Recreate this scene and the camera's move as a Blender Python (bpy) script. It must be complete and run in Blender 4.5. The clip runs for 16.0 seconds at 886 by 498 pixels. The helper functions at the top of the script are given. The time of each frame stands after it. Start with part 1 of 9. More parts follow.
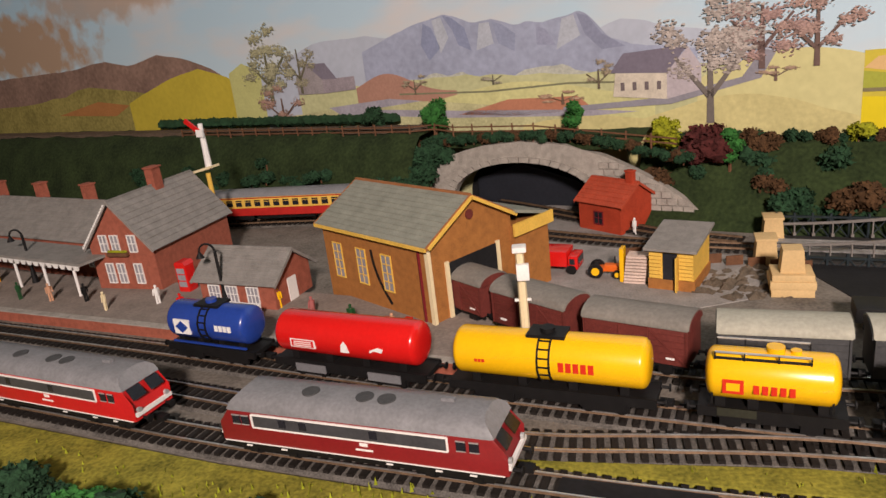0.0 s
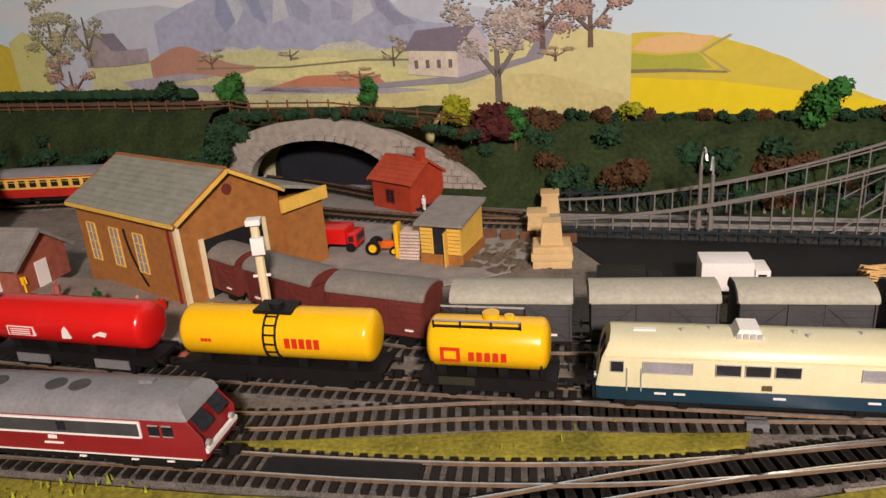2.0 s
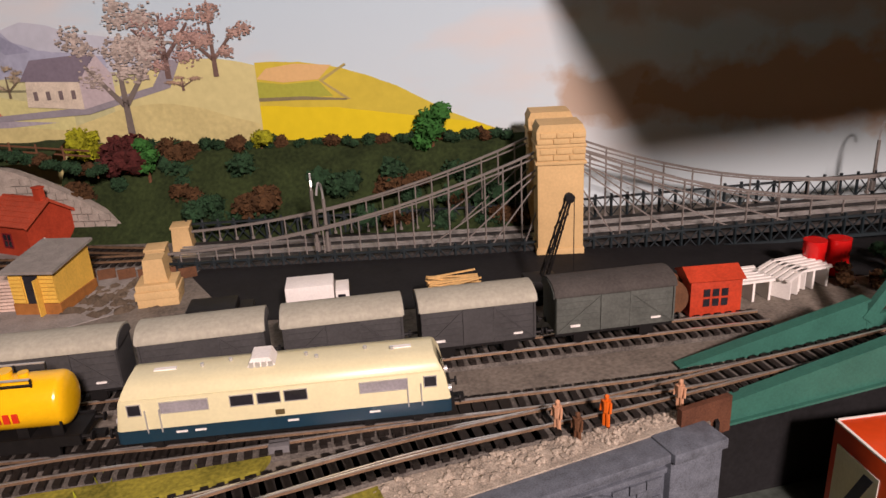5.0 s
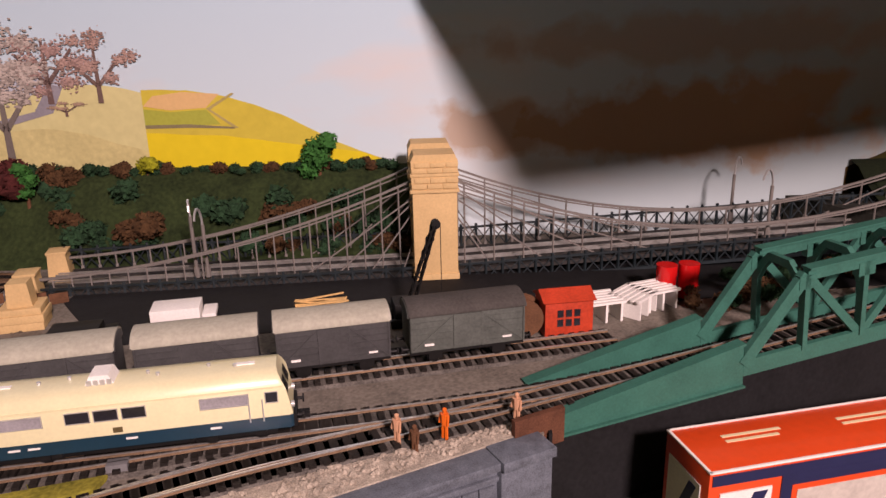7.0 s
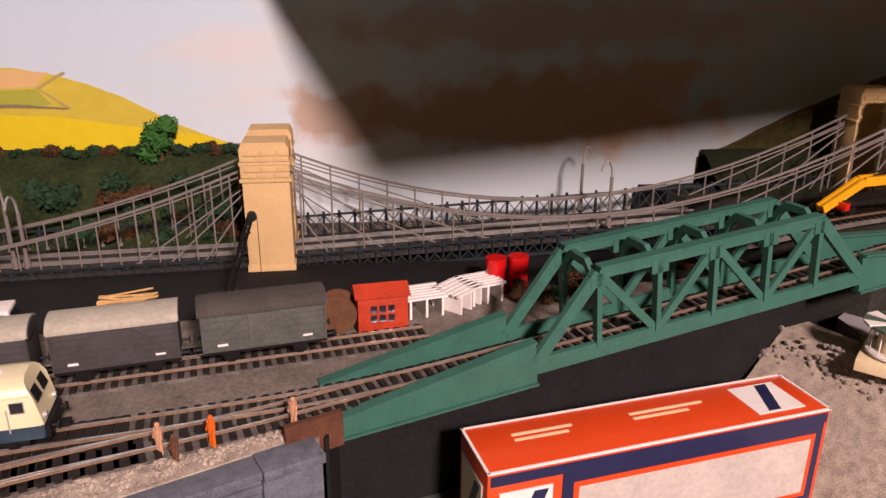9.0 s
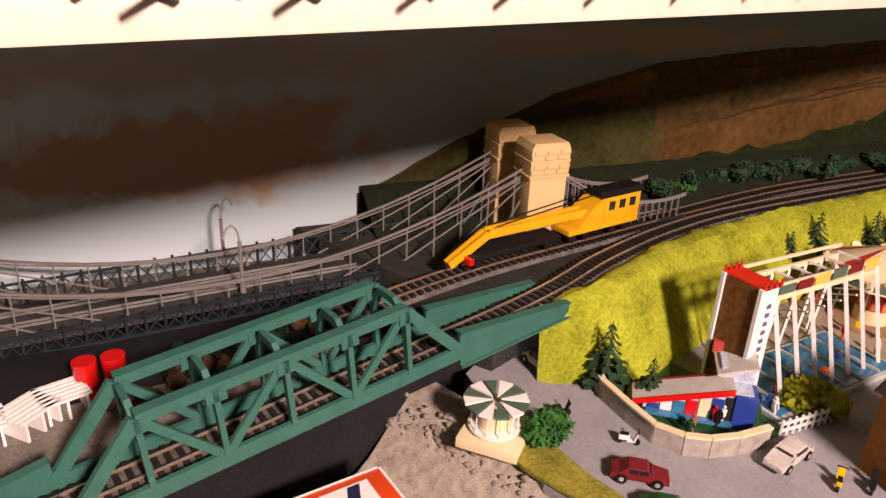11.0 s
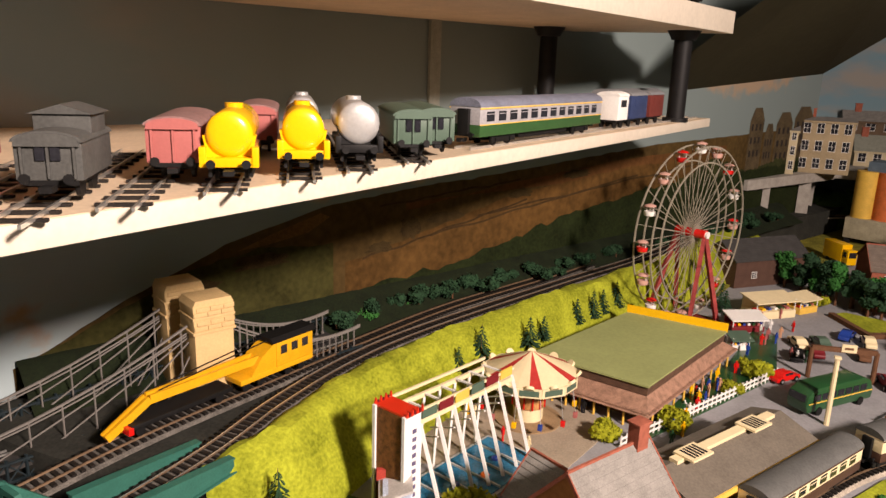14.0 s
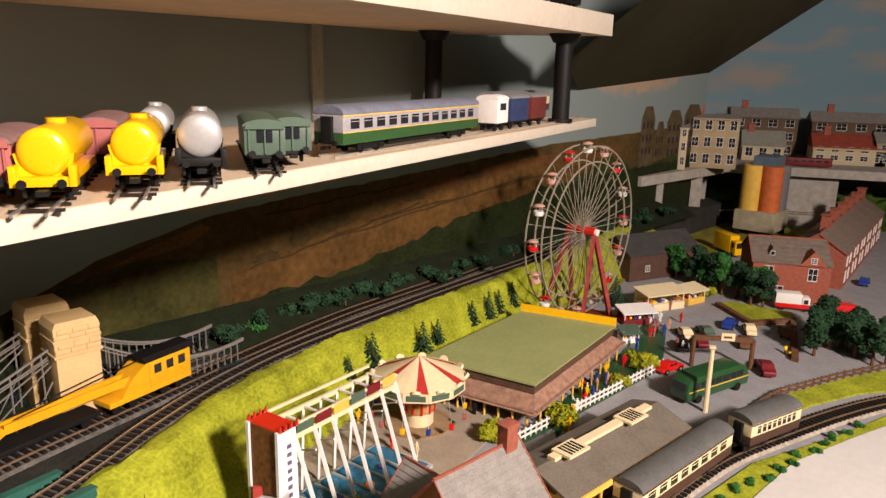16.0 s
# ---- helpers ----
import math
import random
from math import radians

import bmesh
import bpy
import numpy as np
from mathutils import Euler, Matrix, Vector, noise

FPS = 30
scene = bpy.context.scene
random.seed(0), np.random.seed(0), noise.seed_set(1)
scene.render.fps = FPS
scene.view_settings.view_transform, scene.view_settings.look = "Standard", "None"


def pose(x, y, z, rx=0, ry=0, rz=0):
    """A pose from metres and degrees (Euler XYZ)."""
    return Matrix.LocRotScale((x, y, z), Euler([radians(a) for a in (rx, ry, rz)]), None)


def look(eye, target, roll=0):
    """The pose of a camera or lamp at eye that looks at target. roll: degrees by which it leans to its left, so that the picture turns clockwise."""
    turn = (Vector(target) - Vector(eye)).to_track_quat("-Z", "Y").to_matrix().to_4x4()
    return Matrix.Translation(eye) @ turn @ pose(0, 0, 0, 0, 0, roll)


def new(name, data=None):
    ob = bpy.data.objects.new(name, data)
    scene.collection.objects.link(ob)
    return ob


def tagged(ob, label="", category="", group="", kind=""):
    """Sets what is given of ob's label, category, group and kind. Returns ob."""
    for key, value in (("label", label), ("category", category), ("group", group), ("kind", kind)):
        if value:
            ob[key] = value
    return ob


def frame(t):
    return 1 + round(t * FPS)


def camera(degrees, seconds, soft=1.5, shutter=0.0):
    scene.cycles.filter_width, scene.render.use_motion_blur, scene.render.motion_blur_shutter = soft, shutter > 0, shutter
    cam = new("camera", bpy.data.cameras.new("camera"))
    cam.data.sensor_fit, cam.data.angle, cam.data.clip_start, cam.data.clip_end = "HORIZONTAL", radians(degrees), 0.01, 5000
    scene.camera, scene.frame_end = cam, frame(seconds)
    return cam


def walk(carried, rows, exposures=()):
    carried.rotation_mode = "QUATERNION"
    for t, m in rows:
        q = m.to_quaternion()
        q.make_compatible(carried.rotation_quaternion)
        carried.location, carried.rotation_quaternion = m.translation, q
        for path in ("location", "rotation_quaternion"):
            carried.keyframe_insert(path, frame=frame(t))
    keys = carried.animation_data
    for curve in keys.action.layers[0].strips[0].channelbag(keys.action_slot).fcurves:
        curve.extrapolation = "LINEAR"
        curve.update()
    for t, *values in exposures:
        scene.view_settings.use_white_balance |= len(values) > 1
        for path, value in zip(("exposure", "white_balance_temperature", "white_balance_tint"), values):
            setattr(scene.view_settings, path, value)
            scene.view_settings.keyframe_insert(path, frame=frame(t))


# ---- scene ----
cam = camera(63.1, 16.0)
PATH = [
    (0, (0.087, -0.004, 0.261), (-0.168, 1.88, -0.362), -6.8),
    (0.5, (0.11, -0.001, 0.251), (-0.038, 1.884, -0.399), -5.9),
    (1, (0.132, 0.001, 0.246), (0.065, 1.886, -0.419), -5.3),
    (1.5, (0.155, 0.009, 0.239), (0.161, 1.891, -0.436), -5.1),
    (2, (0.177, 0.01, 0.236), (0.274, 1.887, -0.448), -4.3),
    (2.5, (0.207, 0.007, 0.235), (0.403, 1.875, -0.452), -4.6),
    (3, (0.233, 0.003, 0.233), (0.533, 1.859, -0.451), -4.5),
    (3.5, (0.26, -0.001, 0.229), (0.678, 1.828, -0.462), -3.6),
    (4, (0.28, -0.008, 0.231), (0.798, 1.796, -0.459), -3.5),
    (4.5, (0.304, -0.014, 0.234), (0.919, 1.761, -0.45), -3.1),
    (5, (0.322, -0.029, 0.241), (1.014, 1.719, -0.44), -3.1),
    (5.2, (0.331, -0.037, 0.242), (1.049, 1.698, -0.447), -3.4),
    (7.3, (0.368, -0.071, 0.232), (1.247, 1.627, -0.356), -1.1),
    (7.5, (0.372, -0.062, 0.229), (1.224, 1.644, -0.375), -0.5),
    (8, (0.377, -0.061, 0.23), (1.188, 1.646, -0.424), -1.0),
    (8.5, (0.422, -0.08, 0.236), (1.299, 1.587, -0.436), -0.8),
    (8.7, (0.438, -0.091, 0.238), (1.366, 1.551, -0.426), -0.3),
    (10.8, (0.622, -0.144, 0.343), (1.961, 1.105, -0.460), 2.6),
    (11, (0.648, -0.146, 0.346), (2.018, 1.072, -0.454), 2.5),
    (11.5, (0.685, -0.166, 0.354), (2.138, 0.993, -0.385), 1.7),
    (12, (0.699, -0.187, 0.364), (2.292, 0.822, -0.301), 1.2),
    (12.5, (0.687, -0.212, 0.375), (2.356, 0.711, -0.227), 0.7),
    (13, (0.687, -0.227, 0.386), (2.411, 0.619, -0.174), 1.5),
    (13.5, (0.69, -0.233, 0.393), (2.446, 0.567, -0.132), 1.4),
    (14, (0.685, -0.249, 0.401), (2.472, 0.503, -0.093), 1.9),
    (14.5, (0.686, -0.261, 0.405), (2.494, 0.451, -0.068), 1.4),
    (15, (0.689, -0.271, 0.41), (2.515, 0.403, -0.053), 1.6),
    (15.5, (0.701, -0.285, 0.411), (2.542, 0.345, -0.051), 1.8),
    (16, (0.709, -0.296, 0.408), (2.566, 0.263, -0.079), 1.3),
]
EXPOSE = [(0.0, 0.0, 6500, 12), (4.0, -0.2, 6700, 18), (8.0, -0.15, 6900, 34), (11.5, 0.2, 7200, 26), (13.0, 0.27, 7000, 15), (16.0, 0.22, 6700, 12)]
walk(cam, [(t, look(eye, target, roll)) for t, eye, target, roll in PATH], EXPOSE)

# ---- light ----
world = bpy.data.worlds.new("room_air")
scene.world = world
world.use_nodes = True
world.node_tree.nodes["Background"].inputs[0].default_value = (1.0, 0.86, 0.7, 1)
world.node_tree.nodes["Background"].inputs[1].default_value = 0.004


def lamp(name, at, target, size, watts, colour):
    d = bpy.data.lights.new(name, "AREA")
    d.shape, d.size, d.energy, d.color = "DISK", size, watts, colour
    ob = new(name, d)
    ob.matrix_world = look(at, target)
    return ob


lamp("ceiling_lamp", (0.34, -1.58, 1.20), (0.7, 0.3, 0.1), 0.24, 88, (1.0, 0.85, 0.78))

# ---- materials ----
MATS = {}


def mat(name, col, rough=0.6, metal=0.0, var=0.25, scale=60.0, bump=0.15, coat=0.0, col2=None):
    if name in MATS:
        return MATS[name]
    m = bpy.data.materials.new(name)
    m.use_nodes = True
    nt = m.node_tree
    b = nt.nodes["Principled BSDF"]
    tc = nt.nodes.new("ShaderNodeTexCoord")
    n1, n2 = nt.nodes.new("ShaderNodeTexNoise"), nt.nodes.new("ShaderNodeTexNoise")
    n1.inputs["Scale"].default_value, n2.inputs["Scale"].default_value = scale, scale * 9
    n1.inputs["Detail"].default_value = 5
    for n in (n1, n2):
        nt.links.new(tc.outputs["Object"], n.inputs["Vector"])
    add = nt.nodes.new("ShaderNodeMath")
    add.operation = "MULTIPLY_ADD"
    add.inputs[1].default_value, add.inputs[2].default_value = 0.5, 0.0
    nt.links.new(n2.outputs["Fac"], add.inputs[0])
    tot = nt.nodes.new("ShaderNodeMath")
    nt.links.new(add.outputs[0], tot.inputs[0])
    half = nt.nodes.new("ShaderNodeMath")
    half.operation = "MULTIPLY"
    half.inputs[1].default_value = 0.5
    nt.links.new(n1.outputs["Fac"], half.inputs[0])
    nt.links.new(half.outputs[0], tot.inputs[1])
    ramp = nt.nodes.new("ShaderNodeValToRGB")
    ramp.color_ramp.elements[0].position, ramp.color_ramp.elements[1].position = 0.33, 0.67
    c2 = col2 or tuple(min(1, c * (1 + var)) for c in col)
    c1 = tuple(c * (1 - var) for c in col)
    ramp.color_ramp.elements[0].color, ramp.color_ramp.elements[1].color = (*c1, 1), (*c2, 1)
    nt.links.new(tot.outputs[0], ramp.inputs[0])
    nt.links.new(ramp.outputs[0], b.inputs["Base Color"])
    b.inputs["Roughness"].default_value, b.inputs["Metallic"].default_value = rough, metal
    b.inputs["Coat Weight"].default_value = coat
    if rough >= 0.5:
        b.inputs["Specular IOR Level"].default_value = 0.25
    if bump:
        bp = nt.nodes.new("ShaderNodeBump")
        bp.inputs["Strength"].default_value, bp.inputs["Distance"].default_value = bump, 0.001
        nt.links.new(tot.outputs[0], bp.inputs["Height"])
        nt.links.new(bp.outputs[0], b.inputs["Normal"])
    MATS[name] = m
    return m


ballast = mat("grey ballast", (0.11, 0.10, 0.088), 0.95, 0, 0.6, 90, 1.0)
sleeper_m = mat("brown-black sleepers", (0.014, 0.011, 0.009), 0.7, 0, 0.4, 200, 0.2)
rail_m = mat("nickel silver rail", (0.80, 0.78, 0.74), 0.28, 0.85, 0.2, 150, 0.05)
# Darker rail colour that holds the shade on rail sides; also dull far rails.
rail_dull = mat("darkened rail metal", (0.20, 0.13, 0.08), 0.55, 0.6, 0.4, 150, 0.1)
black_p = mat("black plastic", (0.008, 0.0075, 0.0075), 0.55, 0, 0.3, 120, 0.1)
# Black for dark objects and for sheets that stand in for shade.
dark_m = mat("plain black", (0.010, 0.010, 0.011), 0.8, 0, 0.4, 30, 0.1)
yellow_t = mat("yellow gloss plastic", (0.86, 0.48, 0.006), 0.25, 0, 0.05, 40, 0.02, 0.3)
red_t = mat("red gloss plastic", (0.62, 0.012, 0.010), 0.22, 0, 0.06, 40, 0.02, 0.3)
blue_t = mat("blue gloss plastic", (0.018, 0.05, 0.27), 0.25, 0, 0.08, 40, 0.02, 0.3)
silver_t = mat("silver paint", (0.55, 0.55, 0.54), 0.35, 0.5, 0.1, 40, 0.03)
cream_l = mat("cream loco paint", (0.68, 0.64, 0.40), 0.35, 0, 0.05, 60, 0.02, 0.2)
ocean = mat("dark ocean blue paint", (0.008, 0.035, 0.06), 0.35, 0, 0.1, 60, 0.02)
pane_g = mat("grey window glazing", (0.28, 0.27, 0.29), 0.12, 0, 0.2, 80, 0)
pane_d = mat("dark window glazing", (0.02, 0.02, 0.025), 0.1, 0, 0.3, 80, 0)
white_p = mat("white paint", (0.78, 0.76, 0.72), 0.55, 0, 0.08, 60, 0.1)
red_bar = mat("red printed marking", (0.62, 0.03, 0.01), 0.4, 0, 0.05, 60, 0)
dred = mat("crimson loco paint", (0.21, 0.012, 0.014), 0.4, 0, 0.12, 60, 0.03)
bred = mat("bright red loco paint", (0.46, 0.012, 0.012), 0.4, 0, 0.12, 60, 0.03)
groof = mat("grey loco roof", (0.20, 0.20, 0.205), 0.5, 0, 0.18, 50, 0.08)
brown_v = mat("bauxite brown van", (0.13, 0.028, 0.022), 0.6, 0, 0.2, 60, 0.1)
grey_v = mat("dark grey van", (0.055, 0.055, 0.056), 0.6, 0, 0.2, 60, 0.1)
roof_br = mat("dusty grey roof", (0.20, 0.185, 0.16), 0.75, 0, 0.2, 40, 0.1)
roof_lt = mat("pale dusty roof", (0.37, 0.36, 0.29), 0.75, 0, 0.16, 40, 0.1)
brick = mat("red brick card", (0.30, 0.090, 0.055), 0.85, 0, 0.3, 150, 0.2)
brickb = mat("orange brick card", (0.33, 0.135, 0.035), 0.85, 0, 0.25, 150, 0.2)
slate = mat("grey slate", (0.23, 0.215, 0.195), 0.8, 0, 0.25, 90, 0.2)
slate_g = mat("greenish slate", (0.24, 0.245, 0.20), 0.8, 0, 0.22, 90, 0.2)
yellowpaint = mat("ochre yellow paint", (0.72, 0.45, 0.08), 0.6, 0, 0.15, 60, 0.1)
stone_t = mat("buff sandstone card", (0.60, 0.42, 0.20), 0.75, 0, 0.1, 50, 0.05)
stone_l = mat("buff sandstone joint", (0.20, 0.13, 0.06), 0.9, 0, 0.2, 50, 0.05)
stone_g = mat("blue-grey stone", (0.11, 0.125, 0.15), 0.6, 0, 0.4, 120, 0.5)
stone_p = mat("pale grey stone paper", (0.33, 0.30, 0.26), 0.9, 0, 0.3, 120, 0.4)
bridge_b = mat("blue-black bridge iron", (0.012, 0.02, 0.024), 0.45, 0, 0.4, 80, 0.1)
cable_m = mat("grey cable plastic", (0.18, 0.165, 0.15), 0.5, 0, 0.15, 80, 0.05)
green_t = mat("bridge green plastic", (0.030, 0.125, 0.095), 0.55, 0, 0.18, 60, 0.08)
grass_l = mat("lime static grass", (0.27, 0.31, 0.012), 0.95, 0, 0.45, 30, 0.9, col2=(0.40, 0.43, 0.03))
grass_m = mat("olive static grass", (0.19, 0.18, 0.022), 0.95, 0, 0.5, 40, 0.9, col2=(0.34, 0.30, 0.04))
grass_d = mat("dark green flock", (0.018, 0.032, 0.010), 0.98, 0, 0.5, 25, 1.0, col2=(0.035, 0.055, 0.017))
leaf_g = mat("green foliage", (0.03, 0.13, 0.025), 0.9, 0, 0.5, 90, 0.6)
leaf_d = mat("dark conifer foliage", (0.018, 0.05, 0.022), 0.95, 0, 0.5, 90, 0.6)
leaf_y = mat("yellow-green foliage", (0.26, 0.27, 0.012), 0.9, 0, 0.5, 90, 0.6)
leaf_b = mat("russet foliage", (0.075, 0.038, 0.016), 0.95, 0, 0.5, 90, 0.6)
leaf_r = mat("maroon foliage", (0.075, 0.018, 0.016), 0.95, 0, 0.5, 90, 0.6)
wood = mat("pale planed pine", (0.64, 0.50, 0.35), 0.55, 0, 0.12, 25, 0.08)
fencew = mat("brown fence wood", (0.13, 0.06, 0.03), 0.8, 0, 0.3, 100, 0.2)
road_m = mat("grey road card", (0.28, 0.275, 0.285), 0.8, 0, 0.14, 30, 0.1)
gravel = mat("pale gravel", (0.36, 0.31, 0.25), 0.95, 0, 0.5, 110, 1.0)
board_w = mat("bare white board", (0.58, 0.56, 0.53), 0.7, 0, 0.06, 12, 0.05)
orange_b = mat("orange-red box card", (0.72, 0.07, 0.012), 0.4, 0, 0.06, 20, 0.03, 0.3)
navy_b = mat("navy box card", (0.018, 0.02, 0.07), 0.4, 0, 0.1, 20, 0.03, 0.3)
flesh = mat("painted plastic skin", (0.55, 0.30, 0.18), 0.6, 0, 0.1, 100, 0)
wall_m = mat("sage wall paint", (0.13, 0.135, 0.105), 0.8, 0, 0.08, 6, 0.05)
# Ceiling colour lowered well below off-white to cut bounced light.
ceil_m = mat("ceiling darkened against bounce", (0.15, 0.14, 0.12), 0.9, 0, 0.05, 6, 0.05)
floor_m = mat("brown carpet", (0.12, 0.09, 0.07), 0.95, 0, 0.2, 30, 0.3)
crane_y = mat("chrome yellow crane", (0.72, 0.36, 0.01), 0.4, 0, 0.12, 60, 0.03)
cream_w = mat("cream paint", (0.74, 0.62, 0.38), 0.6, 0, 0.08, 60, 0.05)
pink_v = mat("faded rose plastic", (0.38, 0.12, 0.11), 0.5, 0, 0.08, 60, 0.03)
green_c = mat("dull green coach paint", (0.075, 0.12, 0.085), 0.45, 0, 0.1, 60, 0.03)
green_b = mat("deep green paint", (0.015, 0.07, 0.022), 0.35, 0, 0.1, 60, 0.03, 0.2)
grey_p = mat("pewter grey plastic", (0.16, 0.16, 0.165), 0.5, 0, 0.15, 60, 0.05)
mint_p = mat("pale olive roof felt", (0.30, 0.33, 0.13), 0.85, 0, 0.1, 20, 0.1)
brown_r = mat("brown shingle", (0.10, 0.055, 0.035), 0.8, 0, 0.35, 100, 0.3)
water_m = mat("blue fair water", (0.03, 0.16, 0.28), 0.12, 0, 0.5, 60, 0.4)
maroon = mat("maroon paint", (0.16, 0.014, 0.018), 0.5, 0, 0.15, 60, 0.05)
orange_p = mat("orange plastic", (0.70, 0.13, 0.01), 0.4, 0, 0.1, 60, 0.03)
murk = mat("grey-green river paint", (0.07, 0.085, 0.075), 0.25, 0, 0.35, 20, 0.15)
rubble = mat("rubble stone", (0.26, 0.23, 0.19), 0.9, 0, 0.35, 120, 0.8)


# ---- mesh helpers ----
def add_box(bm, x0, x1, y0, y1, z0, z1):
    v = [bm.verts.new((x, y, z)) for z in (z0, z1) for y in (y0, y1) for x in (x0, x1)]
    for f in ((0, 2, 3, 1), (4, 5, 7, 6), (0, 1, 5, 4), (2, 6, 7, 3), (0, 4, 6, 2), (1, 3, 7, 5)):
        bm.faces.new([v[i] for i in f])


def add_bar(bm, p, q, w, h=None):
    """A square bar from p to q."""
    p, q = Vector(p), Vector(q)
    d = (q - p).normalized()
    side = d.cross(Vector((0, 0, 1)))
    if side.length < 1e-3:
        side = Vector((1, 0, 0))
    side.normalize()
    up = side.cross(d)
    h = w if h is None else h
    r = [[bm.verts.new(c + side * (a * w / 2) + up * (b * h / 2)) for a, b in ((-1, -1), (1, -1), (1, 1), (-1, 1))] for c in (p, q)]
    for i in range(4):
        bm.faces.new((r[0][i], r[0][(i + 1) % 4], r[1][(i + 1) % 4], r[1][i]))
    bm.faces.new(r[0][::-1])
    bm.faces.new(r[1])


def add_cyl(bm, p, q, r, seg=12, r2=None):
    p, q = Vector(p), Vector(q)
    d = (q - p).normalized()
    a = d.orthogonal().normalized()
    b = d.cross(a)
    r2 = r if r2 is None else r2
    rings = []
    for c, rad in ((p, r), (q, r2)):
        rings.append([bm.verts.new(c + (a * math.cos(k) + b * math.sin(k)) * rad) for k in [2 * math.pi * i / seg for i in range(seg)]])
    for i in range(seg):
        bm.faces.new((rings[0][i], rings[0][(i + 1) % seg], rings[1][(i + 1) % seg], rings[1][i]))
    bm.faces.new(rings[0][::-1])
    bm.faces.new(rings[1])


def add_prism(bm, poly, axis, lo, hi):
    """A flat outline drawn in the plane across an axis, pulled from lo to hi along it."""
    def at(p, c):
        return (c, *p) if axis == "x" else (p[0], c, p[1]) if axis == "y" else (*p, c)
    a = [bm.verts.new(at(p, lo)) for p in poly]
    b = [bm.verts.new(at(p, hi)) for p in poly]
    n = len(poly)
    for i in range(n):
        bm.faces.new((a[i], a[(i + 1) % n], b[(i + 1) % n], b[i]))
    bm.faces.new(a[::-1])
    bm.faces.new(b)


def add_lathe(bm, prof, seg=16, axis="z"):
    """Radius and height pairs turned round an axis."""
    rings = []
    for r, h in prof:
        ring = []
        for i in range(seg):
            k = 2 * math.pi * i / seg
            c, s = r * math.cos(k), r * math.sin(k)
            ring.append(bm.verts.new((c, s, h) if axis == "z" else (h, c, s)))
        rings.append(ring)
    for a, b in zip(rings, rings[1:]):
        for i in range(seg):
            bm.faces.new((a[i], a[(i + 1) % seg], b[(i + 1) % seg], b[i]))
    bm.faces.new(rings[0][::-1])
    bm.faces.new(rings[-1])


def mesh_of(name, bm, material, smooth=False, bevel=0.0):
    if bevel:
        bmesh.ops.bevel(bm, geom=bm.edges[:], offset=bevel, segments=2, affect="EDGES", profile=0.6)
    bmesh.ops.recalc_face_normals(bm, faces=bm.faces[:])
    me = bpy.data.meshes.new(name)
    bm.to_mesh(me)
    bm.free()
    me.materials.append(material)
    if smooth:
        me.polygons.foreach_set("use_smooth", [True] * len(me.polygons))
        me.set_sharp_from_angle(angle=radians(38))
    return me


def part(name, bm, material, parent, label="", smooth=False, bevel=0.0):
    ob = new(name, mesh_of(name, bm, material, smooth, bevel))
    ob.parent = parent
    return tagged(ob, label)


def thing(name, x, y, z, ang=0, label="", category="", group="", kind=""):
    e = new(name)
    e.matrix_world = pose(x, y, z, 0, 0, ang)
    return tagged(e, label, category, group, kind)


def B(name, dims, material, parent, bevel=0.0, label=""):
    bm = bmesh.new()
    add_box(bm, *dims)
    return part(name, bm, material, parent, label, bevel > 0, bevel)


def C(name, p, q, r, material, parent, seg=14, r2=None, label=""):
    bm = bmesh.new()
    add_cyl(bm, p, q, r, seg, r2)
    return part(name, bm, material, parent, label, True)


def P(name, poly, axis, lo, hi, material, parent, label="", bevel=0.0, smooth=False):
    bm = bmesh.new()
    add_prism(bm, poly, axis, lo, hi)
    return part(name, bm, material, parent, label, smooth or bevel > 0, bevel)


def L(name, a, b, w, material, parent, h=None, label=""):
    bm = bmesh.new()
    add_bar(bm, a, b, w, h)
    return part(name, bm, material, parent, label)


def solo(name, bm, material, label, category, kind="", smooth=False, group=""):
    ob = new(name, mesh_of(name, bm, material, smooth))
    return tagged(ob, label, category, group, kind)


def curve_pts(pts, step=0.01):
    """A smooth line through points."""
    p = [Vector(q if len(q) == 3 else (*q, 0)) for q in pts]
    p = [2 * p[0] - p[1]] + p + [2 * p[-1] - p[-2]]
    out = []
    for i in range(1, len(p) - 2):
        n = max(2, int((p[i + 1] - p[i]).length / step))
        for k in range(n):
            t = k / n
            a, b, c, d = p[i - 1:i + 3]
            out.append(0.5 * (2 * b + (c - a) * t + (2 * a - 5 * b + 4 * c - d) * t * t + (3 * b - a - 3 * c + d) * t ** 3))
    out.append(p[-2])
    return out


def along(line, s):
    """Place and heading in degrees at a way s along a line."""
    for a, b in zip(line, line[1:]):
        l = (b - a).length
        if s <= l:
            d = (b - a) / l
            return a + d * s, math.degrees(math.atan2(d.y, d.x)), math.degrees(math.asin(d.z))
        s -= l
    d = (line[-1] - line[-2]).normalized()
    return line[-1] + d * s, math.degrees(math.atan2(d.y, d.x)), 0.0


def way_at_x(line, x):
    s = 0.0
    for a, b in zip(line, line[1:]):
        if a.x <= x <= b.x:
            return s + (b - a).length * (x - a.x) / (b.x - a.x)
        s += (b - a).length
    return s


